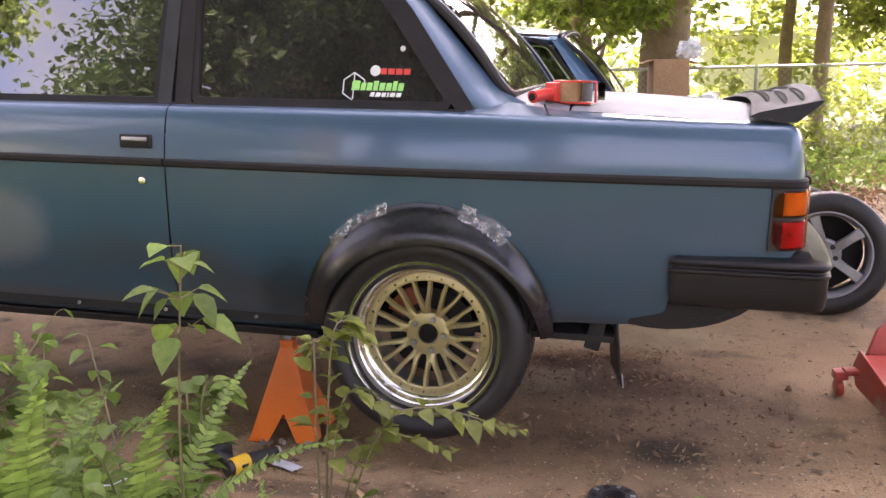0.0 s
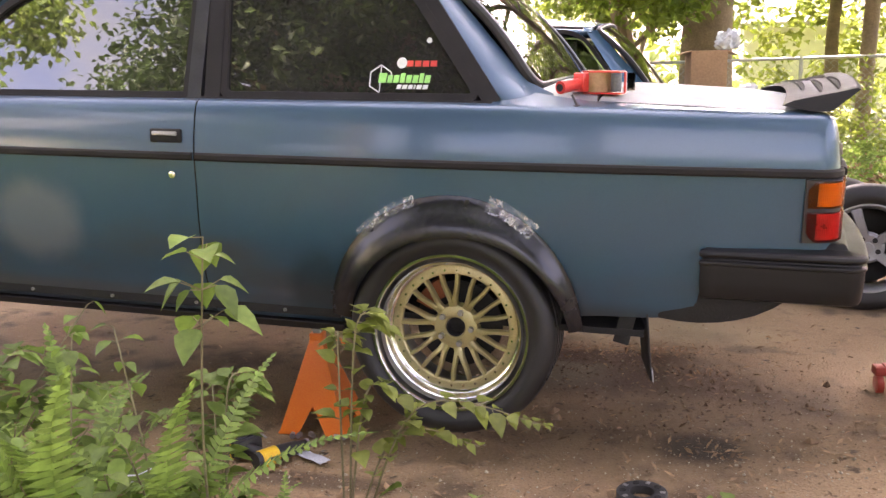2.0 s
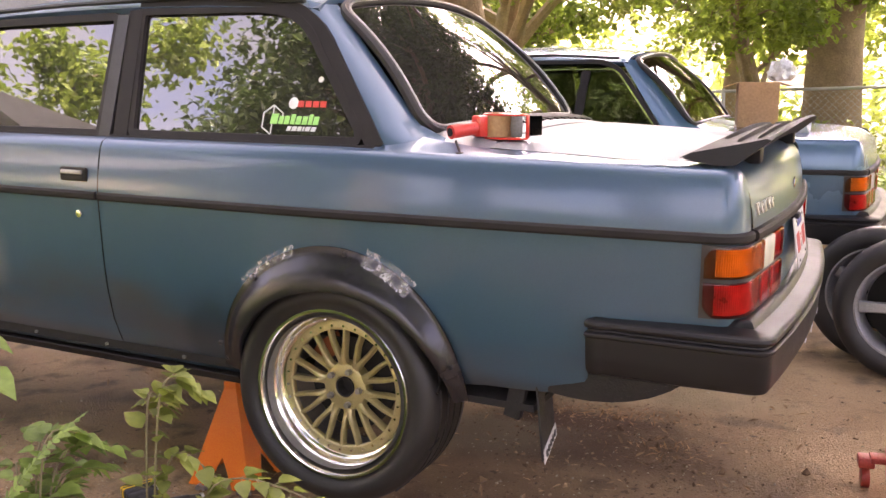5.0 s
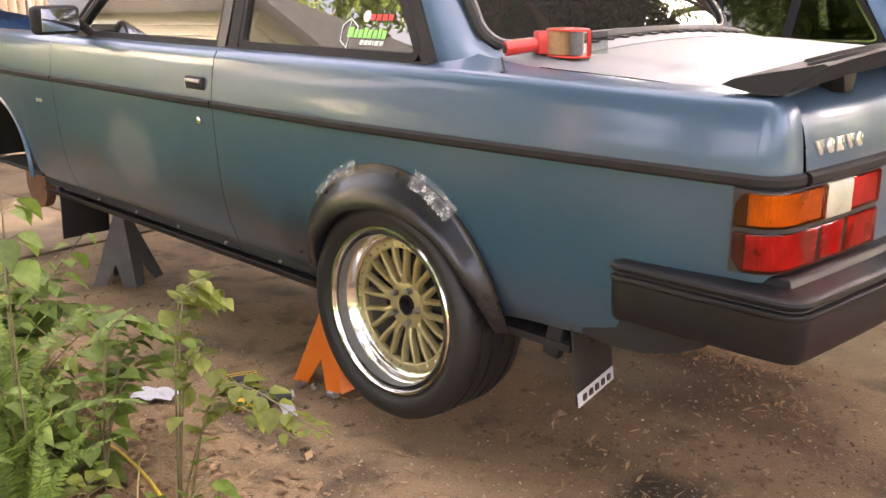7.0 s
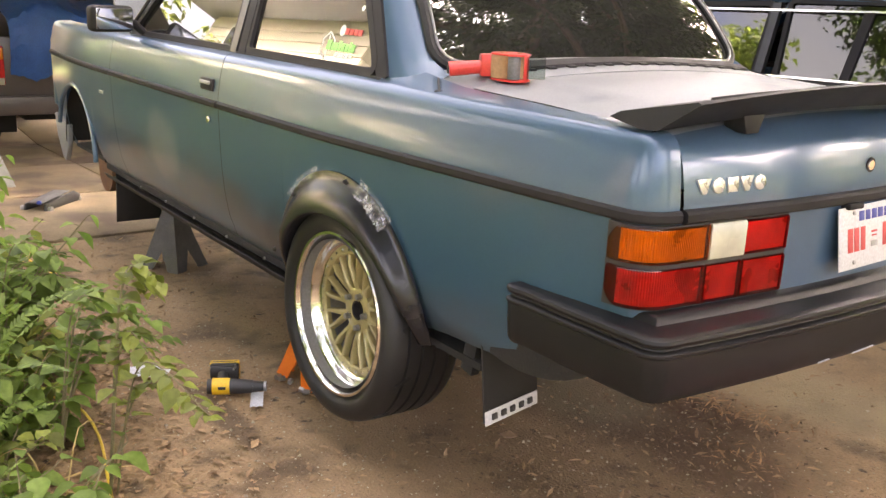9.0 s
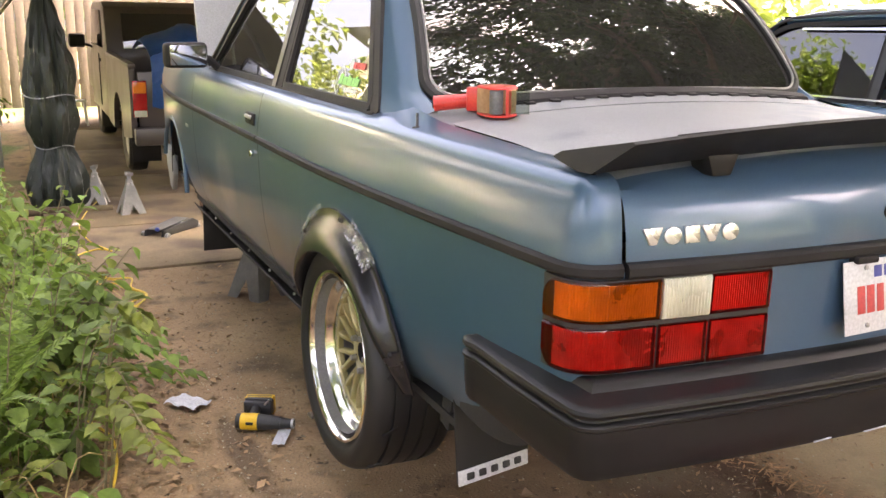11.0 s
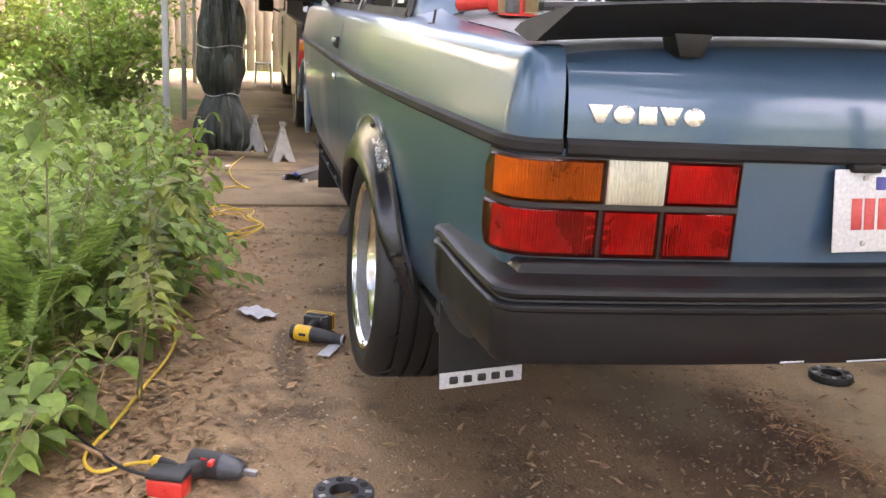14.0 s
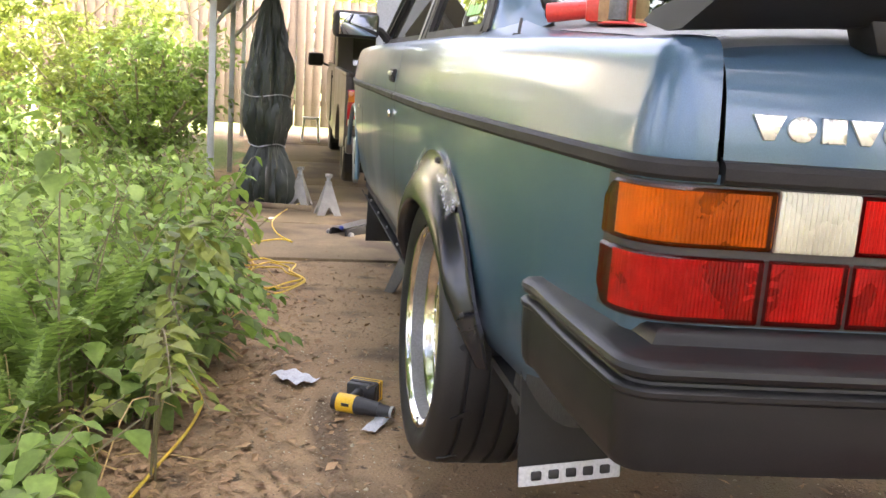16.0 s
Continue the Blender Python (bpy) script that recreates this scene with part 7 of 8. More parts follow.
tagged(new("fallen_leaves", clump_cloud(36, clumps, 26, 0.2, 0.6, 0.045, M_DRY, "fallen_leaves", 0.05)), "fallen brown leaves lying before the wire fence", "litter", kind="stuff")


# ---- wire fence ----
def chain_fence(x0, x1, y):
    f = thing("wire_fence", "old grey chain-link fence with a top rail", "fence", kind="structure")
    part("top_rail", tube([(x0, y, 1.24), (x1, y, 1.26)], 0.021, 10), M_GALV, f)
    x = x0
    while x <= x1 + 0.01:
        part("post", rod(0.026, 0.026, 1.33, 12, at=shift(x, y, -0.05)), M_GALV, f)
        x += 2.45
    bm = bmesh.new()
    step = 0.085
    n = int((x1 - x0) / step)
    wire = []
    for k in range(-14, n + 1):
        for sgn in (1, -1):
            xa, xb = x0 + k * step, x0 + (k + 14) * step
            za, zb = (0.04, 1.22) if sgn > 0 else (1.22, 0.04)
            wire.append(((max(xa, x0), y + 0.004 * sgn, za), (min(xb, x1), y + 0.004 * sgn, zb)))
    verts, faces = [], []
    for (a, b) in wire:
        i = len(verts)
        verts += [(a[0], a[1], a[2] - 0.0022), (b[0], b[1], b[2] - 0.0022), (b[0], b[1], b[2] + 0.0022), (a[0], a[1], a[2] + 0.0022)]
        faces.append((i, i + 1, i + 2, i + 3))
    me = bpy.data.meshes.new("wire_mesh")
    me.from_pydata(verts, [], faces)
    me.materials.append(M_GALV)
    net = new("wire_mesh", me)
    net.parent = f
    net["kind"] = "stuff"


chain_fence(-7.9, 9.3, 10.3)


# ---- white houses beyond the fence ----
def white_house(x, y, w, d, h, label):
    hs = thing("house", label, "house", pose(x, y, -0.02), "white houses")
    part("wall", box(w, d, h, 0.02, at=shift(0, 0, h / 2)), M_WHITEWALL, hs)
    part("roof", prism([(-d / 2 - 0.4, 0), (d / 2 + 0.4, 0), (0, d * 0.28)], w + 0.6, axis="x", at=shift(0, 0, h)), M_ROOF, hs, smooth=False)




white_house(3.4, 26.0, 3.6, 4.0, 2.2, "low white house beyond the trees")
white_house(-7.0, 27.0, 6.0, 5.0, 2.4, "low white house beyond the trees")

# ---- yellow house ----
yh = thing("house", "tall pale yellow house with a porch, lower wing and grey roofs", "house", pose(-12.5, -7.6, 0.25))
part("wall", box(6.0, 5.2, 4.7, 0.02, at=shift(0, 0, 2.35)), M_HOUSE, yh)
for k in range(23):
    part("siding_board", box(6.04, 0.02, 0.19, 0.004, at=pose(0, 2.615, 0.12 + 0.2 * k, 4)), M_HOUSE, yh)
for k in range(23):
    part("siding_board", box(0.02, 5.2, 0.19, 0.004, at=pose(3.015, 0, 0.12 + 0.2 * k, 0, 4)), M_HOUSE, yh)
part("roof", prism([(-3.2, 0), (3.2, 0), (0, 1.0)], 6.8, axis="x", at=shift(0, 0.1, 4.68)), M_ROOF, yh, smooth=False)
part("wing_wall", box(3.0, 4.0, 2.4, 0.02, at=shift(4.55, -0.9, 1.2)), M_HOUSE, yh)
part("wing_roof", prism([(-2.7, 0), (2.7, 0), (0, 1.75)], 3.3, axis="x", at=shift(4.6, -0.9, 2.39)), M_HOODWHITE, yh, "pale grey roof of the wing", smooth=False)
for x, y in ((2.9, 3.3), (1.6, 3.3), (-0.8, 3.3), (-2.9, 3.3)):
    part("porch_post", box(0.13, 0.13, 2.5, 0.01, at=shift(x, y, 1.25)), M_WHITEWALL, yh)
part("porch_roof", box(6.4, 1.3, 0.12, 0.02, at=pose(0.0, 3.05, 2.58, -8)), M_WHITEWALL, yh)
for x, z in ((-1.2, 1.45), (1.5, 1.45), (-1.4, 3.9)):
    win = part("window", box(1.1, 0.06, 1.2, 0.01, at=shift(x, 2.64, z)), M_WHITEWALL, yh)
    part("pane", box(0.9, 0.02, 1.0, 0.0, at=shift(x, 2.68, z)), M_GLASS, win)
win = part("window", box(0.06, 1.1, 1.2, 0.01, at=shift(3.04, 1.6, 1.45)), M_WHITEWALL, yh)
part("pane", box(0.02, 0.9, 1.0, 0.0, at=shift(3.08, 1.6, 1.45)), M_GLASS, win)

# ---- board fence at the end of the drive ----
bf = thing("board_fence", "tall weathered brown board fence across the end of the drive", "fence", kind="structure")
rf = random.Random(41)
board = as_mesh("board", box(0.022, 0.138, 2.15, 0.003), M_WOODFENCE)
for k in range(76):
    y = -5.2 + 0.145 * k
    o = new("board", board)
    o.parent = bf
    o.matrix_basis = pose(-13.6 + rf.uniform(-0.006, 0.006), y, ground_z(-13.6, 0) + 1.02 + rf.uniform(-0.03, 0.03), rf.uniform(-0.6, 0.6))
for z in (0.5, 1.7):
    part("rail", box(0.05, 11.0, 0.09, 0.004, at=shift(-13.65, 0.25, ground_z(-13.6, 0) + z - 0.1)), M_WOODFENCE, bf)

# ---- canopy on poles ----
cp = thing("carport", "grey fabric carport on galvanised poles", "carport")
for x in (-5.72, -8.6, -11.5):
    for y in (-0.96, 2.50):
        part("pole", box(0.055, 0.055, 1.98, 0.005, at=shift(x, y, ground_z(x, y) + 0.96)), M_GALV, cp)
    for y0, y1 in ((-0.96, 0.77), (2.50, 0.77)):
        part("rafter", tube([(x, y0, 1.93 + ground_z(x, 0)), (x, y0 + (y1 - y0) * 0.12, 2.06 + ground_z(x, 0)), (x, y1, 2.48 + ground_z(x, 0))], 0.026, 8), M_GALV, cp)
    part("brace", tube([(x, -0.96, 1.50 + ground_z(x, 0)), (x, -0.45, 2.12 + ground_z(x, 0))], 0.016, 8), M_GALV, cp)
rows = [[(x, y, z + ground_z(x, 0) + 0.035) for y, z in ((-1.06, 1.72), (-0.99, 1.94), (-0.76, 2.06), (0.77, 2.48), (2.30, 2.06), (2.53, 1.94), (2.60, 1.72))] for x in (-5.02, -5.66, -7.2, -8.6, -10.0, -11.6)]
part("fabric_roof", thicken(grid_mesh(rows), 0.006), M_FABRIC, cp)

# ---- wrapped garden umbrella ----
prof = [(0.0, 0.20), (0.08, 0.23), (0.20, 0.225), (0.34, 0.20), (0.44, 0.165), (0.52, 0.135), (0.58, 0.16), (0.68, 0.19), (0.80, 0.20), (0.90, 0.195), (0.96, 0.18), (1.02, 0.19), (1.15, 0.195), (1.30, 0.168), (1.45, 0.142), (1.60, 0.108), (1.72, 0.078), (1.785, 0.060), (1.795, 0.045), (1.80, 0.0)]
prof = [(z0 + (z1 - z0) * j / 4, r0 + (r1 - r0) * j / 4) for (z0, r0), (z1, r1) in zip(prof, prof[1:]) for j in range(4)] + [prof[-1]]


def cover_row(z, r):
    row = []
    for k in range(84):
        a = 2 * math.pi * k / 84
        q = Vector((math.cos(a) * 2.2, math.sin(a) * 2.2, z * 1.3))
        fold = 0.26 * noise.noise(q * 1.5) + 0.17 * noise.noise(Vector((q.x * 3.0, q.y * 3.0, q.z * 5.0)) + Vector((5, 0, 0))) + 0.07 * noise.noise(q * 9.0) + 0.035 * math.sin(11 * a + 5 * noise.noise(Vector((0, 3, z * 2)))) * min(1.0, abs(z - 0.52) * 3 + 0.3)
        rr = r * (1 + fold)
        row.append((rr * math.cos(a) + 0.02 * math.sin(2.5 * z), rr * math.sin(a), z))
    return row


rows = [cover_row(z, r) for z, r in prof]
um = thing("covered_umbrella", "garden umbrella wrapped in a dark green cover and tied with cord", "umbrella", pose(-5.95, -0.50, 0.01))
bm = grid_mesh(rows, close=True)
bmesh.ops.recalc_face_normals(bm, faces=bm.faces)
part("cover", bm, M_COVER, um, "crumpled dark green cover")
for z, r in ((0.53, 0.158), (0.95, 0.212)):
    part("tie_cord", tube([(r * math.cos(a) + 0.02 * math.sin(2.5 * z), r * math.sin(a), z + 0.015 * math.sin(3 * a)) for a in [2 * math.pi * k / 24 for k in range(25)]], 0.005, 6), M_GALV, um)
part("base", box(0.30, 0.30, 0.06, 0.015, at=shift(0, 0.0, 0.02)), M_DARK, um)

# white plastic stool far down the drive
st = thing("plastic_stool", "small white plastic stool on the drive", "stool", pose(-11.2, 0.02, ground_z(-11.2, 0) + 0.01) @ Matrix.Scale(0.8, 4))
part("seat", box(0.30, 0.30, 0.035, 0.012, at=shift(0, 0, 0.42)), M_WHITEWALL, st)
for sx in (-1, 1):
    for sy in (-1, 1):
        part("leg", tube([(sx * 0.12, sy * 0.12, 0.41), (sx * 0.15, sy * 0.15, 0.0)], 0.018, 8), M_WHITEWALL, st)
solo("kerb_log", tube([(0, -0.75, 0.03), (0, -0.2, 0.035), (0.05, 0.25, 0.03)], 0.035, 10), M_CONCRETE_D, "low grey edging log at the drive's edge", "edging", pose(-5.62, -0.35, 0.0))

# ---- shrubs ----
def shrub(x, y, h, w, seed, n, material, leaf, label):
    s = thing("shrub", label, "shrub", pose(x, y, ground_z(x, y)), "shrubs")
    r = random.Random(seed)
    ends = []
    for k in range(11):
        bm = bmesh.new()
        a = 2 * math.pi * k / 11 + r.uniform(-0.3, 0.3)
        d = w * r.uniform(0.35, 1.0)
        e = Vector((math.cos(a) * d, math.sin(a) * d, h * r.uniform(0.55, 1.0)))
        p = soften([(0.05 * math.cos(a), 0.05 * math.sin(a), -0.02), (e.x * 0.3, e.y * 0.3, e.z * 0.5), e], 4)
        tube(p, 0.022, 6, bm=bm, taper=0.006)
        for f in (0.45, 0.7, 1.0):
            q = p[int(f * (len(p) - 1))]
            for _ in range(n):
                w2 = q + Vector((r.uniform(-1, 1), r.uniform(-1, 1), r.uniform(-0.5, 0.8))) * w * 0.33
                tube([q, w2], 0.006, 4, bm=bm, taper=0.003)
                ends.append(tuple(w2))
        part("stem", bm, M_STEM, s)
    c = new("leaves", clump_cloud(seed, ends, 46, 0.12, 0.32, leaf, material, "leaves"))
    c.parent = s
    return s


shrub(-8.0, -2.3, 2.2, 1.1, 61, 4, M_BUSH, 0.045, "tall airy sunlit shrub beside the drive")
shrub(-9.0, -3.7, 2.7, 1.5, 62, 4, M_BUSH, 0.05, "tall airy sunlit shrub beside the drive")
shrub(-6.6, -1.65, 1.25, 0.60, 63, 2, M_SHRUB, 0.045, "leafy green shrub by the carport pole")
shrub(-5.9, -3.1, 0.75, 0.9, 64, 3, M_SHRUB, 0.05, "low spreading green shrub")
shrub(-10.5, -1.9, 1.6, 0.8, 65, 2, M_SHRUB, 0.05, "leafy green shrub near the board fence")
shrub(-11.5, -5.6, 2.6, 1.3, 66, 3, M_SHRUB, 0.055, "tall airy sunlit shrub beside the house")
shrub(-7.0, -5.3, 1.5, 1.2, 67, 3, M_SHRUB, 0.055, "leafy green shrub beside the house")
clumps = [(rw.uniform(-16.5, -14.5), rw.uniform(-6, 7), rw.uniform(2.0, 4.6)) for _ in range(120)]
tagged(new("hedge_behind_fence", clump_cloud(68, clumps, 60, 0.4, 0.9, 0.12, M_BUSH, "hedge_behind_fence")), "green treetops showing above the board fence", "trees", kind="stuff")


# ---- weeds and ferns in the bed ----
def frond_mesh(seed, ln, out_f, droop):
    """One sword-shaped frond rising from the origin and leaning along x."""
    r = random.Random(seed)
    verts, faces = [], []
    steps = 44
    pts = []
    for j in range(steps + 1):
        f = j / steps
        pts.append(Vector((ln * out_f * (0.25 * f + 0.75 * f * f), ln * 0.05 * math.sin(4 * f + seed), ln * (1.05 * f - droop * f ** 2.6))))
    for j in range(3, steps):
        f = j / steps
        w = ln * 0.075 * min(1.0, (1.02 - f) * 2.2, 0.45 + f * 2.4) + 0.003
        d = (pts[j + 1] - pts[j]).normalized()
        half = ln / steps * 0.50
        for s in (-1, 1):
            p = pts[j]
            tip = p + Vector((0, s, 0)) * w + d * w * 0.25 + Vector((0.10 * w, 0, r.uniform(-0.22, 0.12) * w))
            i = len(verts)
            m1, m2 = p.lerp(tip, 0.55) + d * half * 0.9, p.lerp(tip, 0.55) - d * half * 0.7
            verts += [tuple(p - d * half * 0.8), tuple(m2), tuple(tip), tuple(m1), tuple(p + d * half * 0.8)]
            faces.append((i, i + 1, i + 2, i + 3, i + 4))
    for j in range(steps):
        i = len(verts)
        w = 0.0022
        verts += [tuple(pts[j] - Vector((0, w, 0))), tuple(pts[j] + Vector((0, w, 0))), tuple(pts[j + 1] + Vector((0, w, 0))), tuple(pts[j + 1] - Vector((0, w, 0)))]
        faces.append((i, i + 1, i + 2, i + 3))
    me = bpy.data.meshes.new("frond")
    me.from_pydata(verts, [], faces)
    me.materials.append(M_FERN)
    return me


def ovate(verts, faces, base, way, up, size, droop=0.25):
    """One pointed oval leaf, folded along its rib."""
    way = way.normalized()
    b = way.cross(up)
    if b.length < 0.05:
        b = way.cross(Vector((1, 0, 0)))
    b.normalize()
    n = b.cross(way)
    i = len(verts)
    prof = ((0.0, 0.0), (0.12, 0.24), (0.34, 0.38), (0.60, 0.30), (0.84, 0.12), (1.0, 0.0))
    for f, w in prof:
        c = base + way * size * f - Vector((0, 0, 1)) * size * droop * f * f
        verts.append(tuple(c))
        verts.append(tuple(c + b * w * size + n * w * size * 0.35))
        verts.append(tuple(c - b * w * size + n * w * size * 0.35))
    for k in range(len(prof) - 1):
        o = i + 3 * k
        faces.append((o, o + 1, o + 4, o + 3))
        faces.append((o, o + 3, o + 5, o + 2))


def weed_parts(seed, height, stems, leaf, lean=0.35, pairs=7, start=0.28, reach=0.35, foliage=None):
    r = random.Random(seed)
    verts, faces = [], []
    bm = bmesh.new()
    for k in range(stems):
        a = 2 * math.pi * k / stems + r.uniform(-0.6, 0.6)
        h = height * (r.uniform(0.6, 1.1) if stems > 1 else 1.0)
        d = Vector((math.cos(a), math.sin(a), 0))
        pts = soften([(0.02 * d.x, 0.02 * d.y, -0.02), tuple(d * h * lean * 0.35 + Vector((0, 0, h * 0.5))), tuple(d * h * lean + Vector((0, 0, h)))], 6)
        tube(pts, 0.0042, 5, bm=bm, taper=0.0018)
        for j in range(pairs * 2):
            f = start + (1 - start) * j / (pairs * 2 - 1)
            p = pts[min(len(pts) - 1, int(f * (len(pts) - 1)))]
            ang = 2.4 * j + r.uniform(-0.4, 0.4)
            w = Vector((math.cos(ang), math.sin(ang), r.uniform(0.1, 0.7)))
            s = leaf * r.uniform(0.65, 1.25) * (1.0 - 0.35 * f * f)
            stalk = p + w * s * reach
            ovate(verts, faces, stalk, Vector((w.x, w.y, r.uniform(-1.0, 0.25))), Vector((r.uniform(-0.3, 0.3), r.uniform(-0.3, 0.3), 1)), s)
            tube([p, stalk], 0.0014, 3, bm=bm)
    me = bpy.data.meshes.new("leaves")
    me.from_pydata(verts, [], faces)
    me.materials.append(foliage or M_WEED)
    me.polygons.foreach_set("use_smooth", [True] * len(me.polygons))
    return me, as_mesh("stem", bm, M_STEM)


def weed(name, label, meshes, at, group):
    t = thing(name, label, "plant", at, group)
    for nm, me in zip(("leaves", "stem"), meshes):
        o = new(nm, me)
        o.parent = t
    return t


FRONDS = [frond_mesh(71, 0.62, 0.30, 0.12), frond_mesh(72, 0.55, 0.55, 0.25), frond_mesh(73, 0.60, 0.75, 0.42), frond_mesh(74, 0.50, 0.42, 0.20)]
WEEDS = [weed_parts(81, 0.44, 6, 0.086, 0.4, 8), weed_parts(82, 0.55, 5, 0.092, 0.5, 8), weed_parts(83, 0.32, 8, 0.076, 0.6, 6, foliage=M_WEED_Y), weed_parts(84, 0.24, 6, 0.115, 0.7, 4)]


def bed_edge(x):
    return float(np.interp(x, [-7.0, -6.0, -4.3, -2.3, -1.66, -0.7, 0.0, 0.42, 0.6], [-1.3, -1.10, -0.78, -0.58, -0.55, -0.70, -0.80, -0.92, -1.15]))


rp = random.Random(91)
placed = []


def free_spot(x, y, gap):
    return all((x - a) ** 2 + (y - b) ** 2 > gap * gap for a, b in placed)


def fern(x, y, n, size, turn, spread=360.0):
    t = thing("fern", "upright light green sword fern in the bed", "fern", pose(x, y, 0.0), "ferns in the bed")
    for k in range(n):
        o = new("frond", FRONDS[rp.randrange(4)])
        o.parent = t
        o.matrix_basis = pose(rp.uniform(-0.02, 0.02), rp.uniform(-0.02, 0.02), 0, 0, 0, turn + spread * (k + rp.uniform(-0.3, 0.3)) / n) @ Matrix.Scale(size * rp.uniform(0.7, 1.1), 4)
    placed.append((x, y))


for x, y, n, size in ((-0.74, -0.95, 12, 1.32), (-0.42, -1.0, 9, 1.22), (-0.14, -1.04, 6, 0.72), (-0.60, -1.12, 9, 1.2), (-1.02, -1.25, 11, 1.1), (-1.3, -0.95, 10, 0.9), (-1.85, -1.15, 11, 0.95), (-1.55, -1.55, 11, 1.1), (-2.4, -1.05, 10, 0.9), (-0.55, -1.55, 10, 1.0), (-2.8, -1.5, 12, 1.0), (-0.15, -1.55, 8, 0.8), (-3.6, -1.5, 11, 0.9)):
    fern(x, y, n, size, 360 * rp.random())
count = 0
while count < 92:
    x = rp.uniform(-6.6, 0.45)
    y = bed_edge(x) - abs(rp.gauss(0, 0.75)) - 0.02
    if y < -3.4 or (x > -0.1 and y < -1.9) or not free_spot(x, y, 0.13):
        continue
    if x > -0.85 and y > -1.3 and count % 3:
        count += 1
        continue
    k = rp.choice((0, 1, 1, 0, 2, 3)) if x < -0.85 else rp.choice((2, 3, 3))
    weed("weed", "leafy green weed growing in the bed", WEEDS[k], pose(x, y, 0.0, rp.uniform(-6, 6), rp.uniform(-6, 6), 360 * rp.random()) @ Matrix.Scale(rp.uniform(0.75, 1.2), 4), "weeds in the bed")
    placed.append((x, y))
    count += 1
# single plants that stand clear of the bed
SPRIG = weed_parts(101, 0.93, 1, 0.100, 0.06, 8, 0.78, 0.6)
weed("tall_weed", "tall thin weed with a tuft of leaves at its top", SPRIG, pose(-0.34, -0.95, 0.0, 0, 0, 20), "tall weeds")


def arching(name, label, base, tips, leaf, seed, foliage):
    """A weed of long thin twigs that arch from one base, leaves paired along their outer part."""
    r = random.Random(seed)
    t = thing(name, label, "plant", pose(*base), "tall weeds")
    for tip in tips:
        e = Vector(tip) - Vector(base)
        m = Vector((e.x * 0.38, e.y * 0.38, e.z * 0.85 + 0.10))
        pts = soften([(0.015 * r.uniform(-1, 1), 0.015 * r.uniform(-1, 1), -0.02), tuple(m), tuple(e)], 9)
        bm = tube(pts, 0.0038, 5, taper=0.0012)
        verts, faces = [], []
        n = max(5, int(e.length / 0.036))
        for k in range(n):
            f = 0.34 + 0.66 * k / (n - 1)
            p = pts[min(len(pts) - 1, int(f * (len(pts) - 1)))]
            d = (pts[min(len(pts) - 1, int(f * (len(pts) - 1)) + 1)] - pts[max(0, int(f * (len(pts) - 1)) - 1)]).normalized()
            side = d.cross(Vector((0, 0, 1))).normalized()
            for sg in (-1, 1):
                if r.random() < 0.12:
                    continue
                w = side * sg * r.uniform(0.6, 1.0) + d * r.uniform(0.2, 0.8) + Vector((0, 0, r.uniform(-0.55, 0.25)))
                sz = leaf * r.uniform(0.6, 1.2) * (1.0 - 0.4 * max(0.0, f - 0.75) / 0.25)
                q = p + w.normalized() * sz * 0.22
                tube([p, q], 0.0011, 3, bm=bm)
                ovate(verts, faces, q, w, Vector((r.uniform(-0.3, 0.3), r.uniform(-0.3, 0.3), 1)), sz, 0.22)
        twig = part("twig", bm, M_STEM, t)
        me = bpy.data.meshes.new("leaves")
        me.from_pydata(verts, [], faces)
        me.materials.append(foliage)
        me.polygons.foreach_set("use_smooth", [True] * len(me.polygons))
        lv = new("leaves", me)
        lv.parent = twig
    return t


arching("tall_weed", "arching light green weed leaning over the bare drive", (-0.42, -0.74, 0.0),
        [(-0.68, -0.36, 0.20), (-0.58, -0.32, 0.26), (-0.47, -0.38, 0.36), (-0.58, -0.44, 0.40), (-0.76, -0.48, 0.30), (-0.41, -0.52, 0.44)], 0.066, 201, M_WEED)
arching("tall_weed", "thin yellowing weed whose long twig reaches across the wheel", (-0.10, -0.66, 0.0),
        [(0.40, -0.56, 0.40), (0.22, -0.50, 0.30), (-0.02, -0.52, 0.62), (-0.16, -0.50, 0.56), (0.06, -0.58, 0.44)], 0.060, 202, M_WEED_Y)
arching("tall_weed", "arching weed with long drooping leaves at the bed's edge", (-1.15, -0.78, 0.0),
        [(-1.25, -0.40, 0.22), (-1.05, -0.36, 0.28), (-0.90, -0.44, 0.36), (-1.40, -0.50, 0.34), (-1.00, -0.56, 0.48)], 0.080, 203, M_WEED)
weed("tall_weed", "slender weed with broad pointed leaves", weed_parts(104, 0.66, 3, 0.070, 0.25, 6, 0.6), pose(-0.46, -0.92, 0.0, 0, 0, 120), "tall weeds")
weed("tall_weed", "slender weed with broad pointed leaves", weed_parts(105, 0.62, 3, 0.068, 0.3, 6, 0.6), pose(-0.66, -1.02, 0.0, 0, 0, 10), "tall weeds")
THICK = [weed_parts(107, 0.46, 8, 0.112, 0.62, 7, 0.3), weed_parts(108, 0.38, 8, 0.090, 0.75, 7, 0.25, foliage=M_WEED_Y), weed_parts(109, 0.52, 7, 0.13, 0.5, 6, 0.4)]
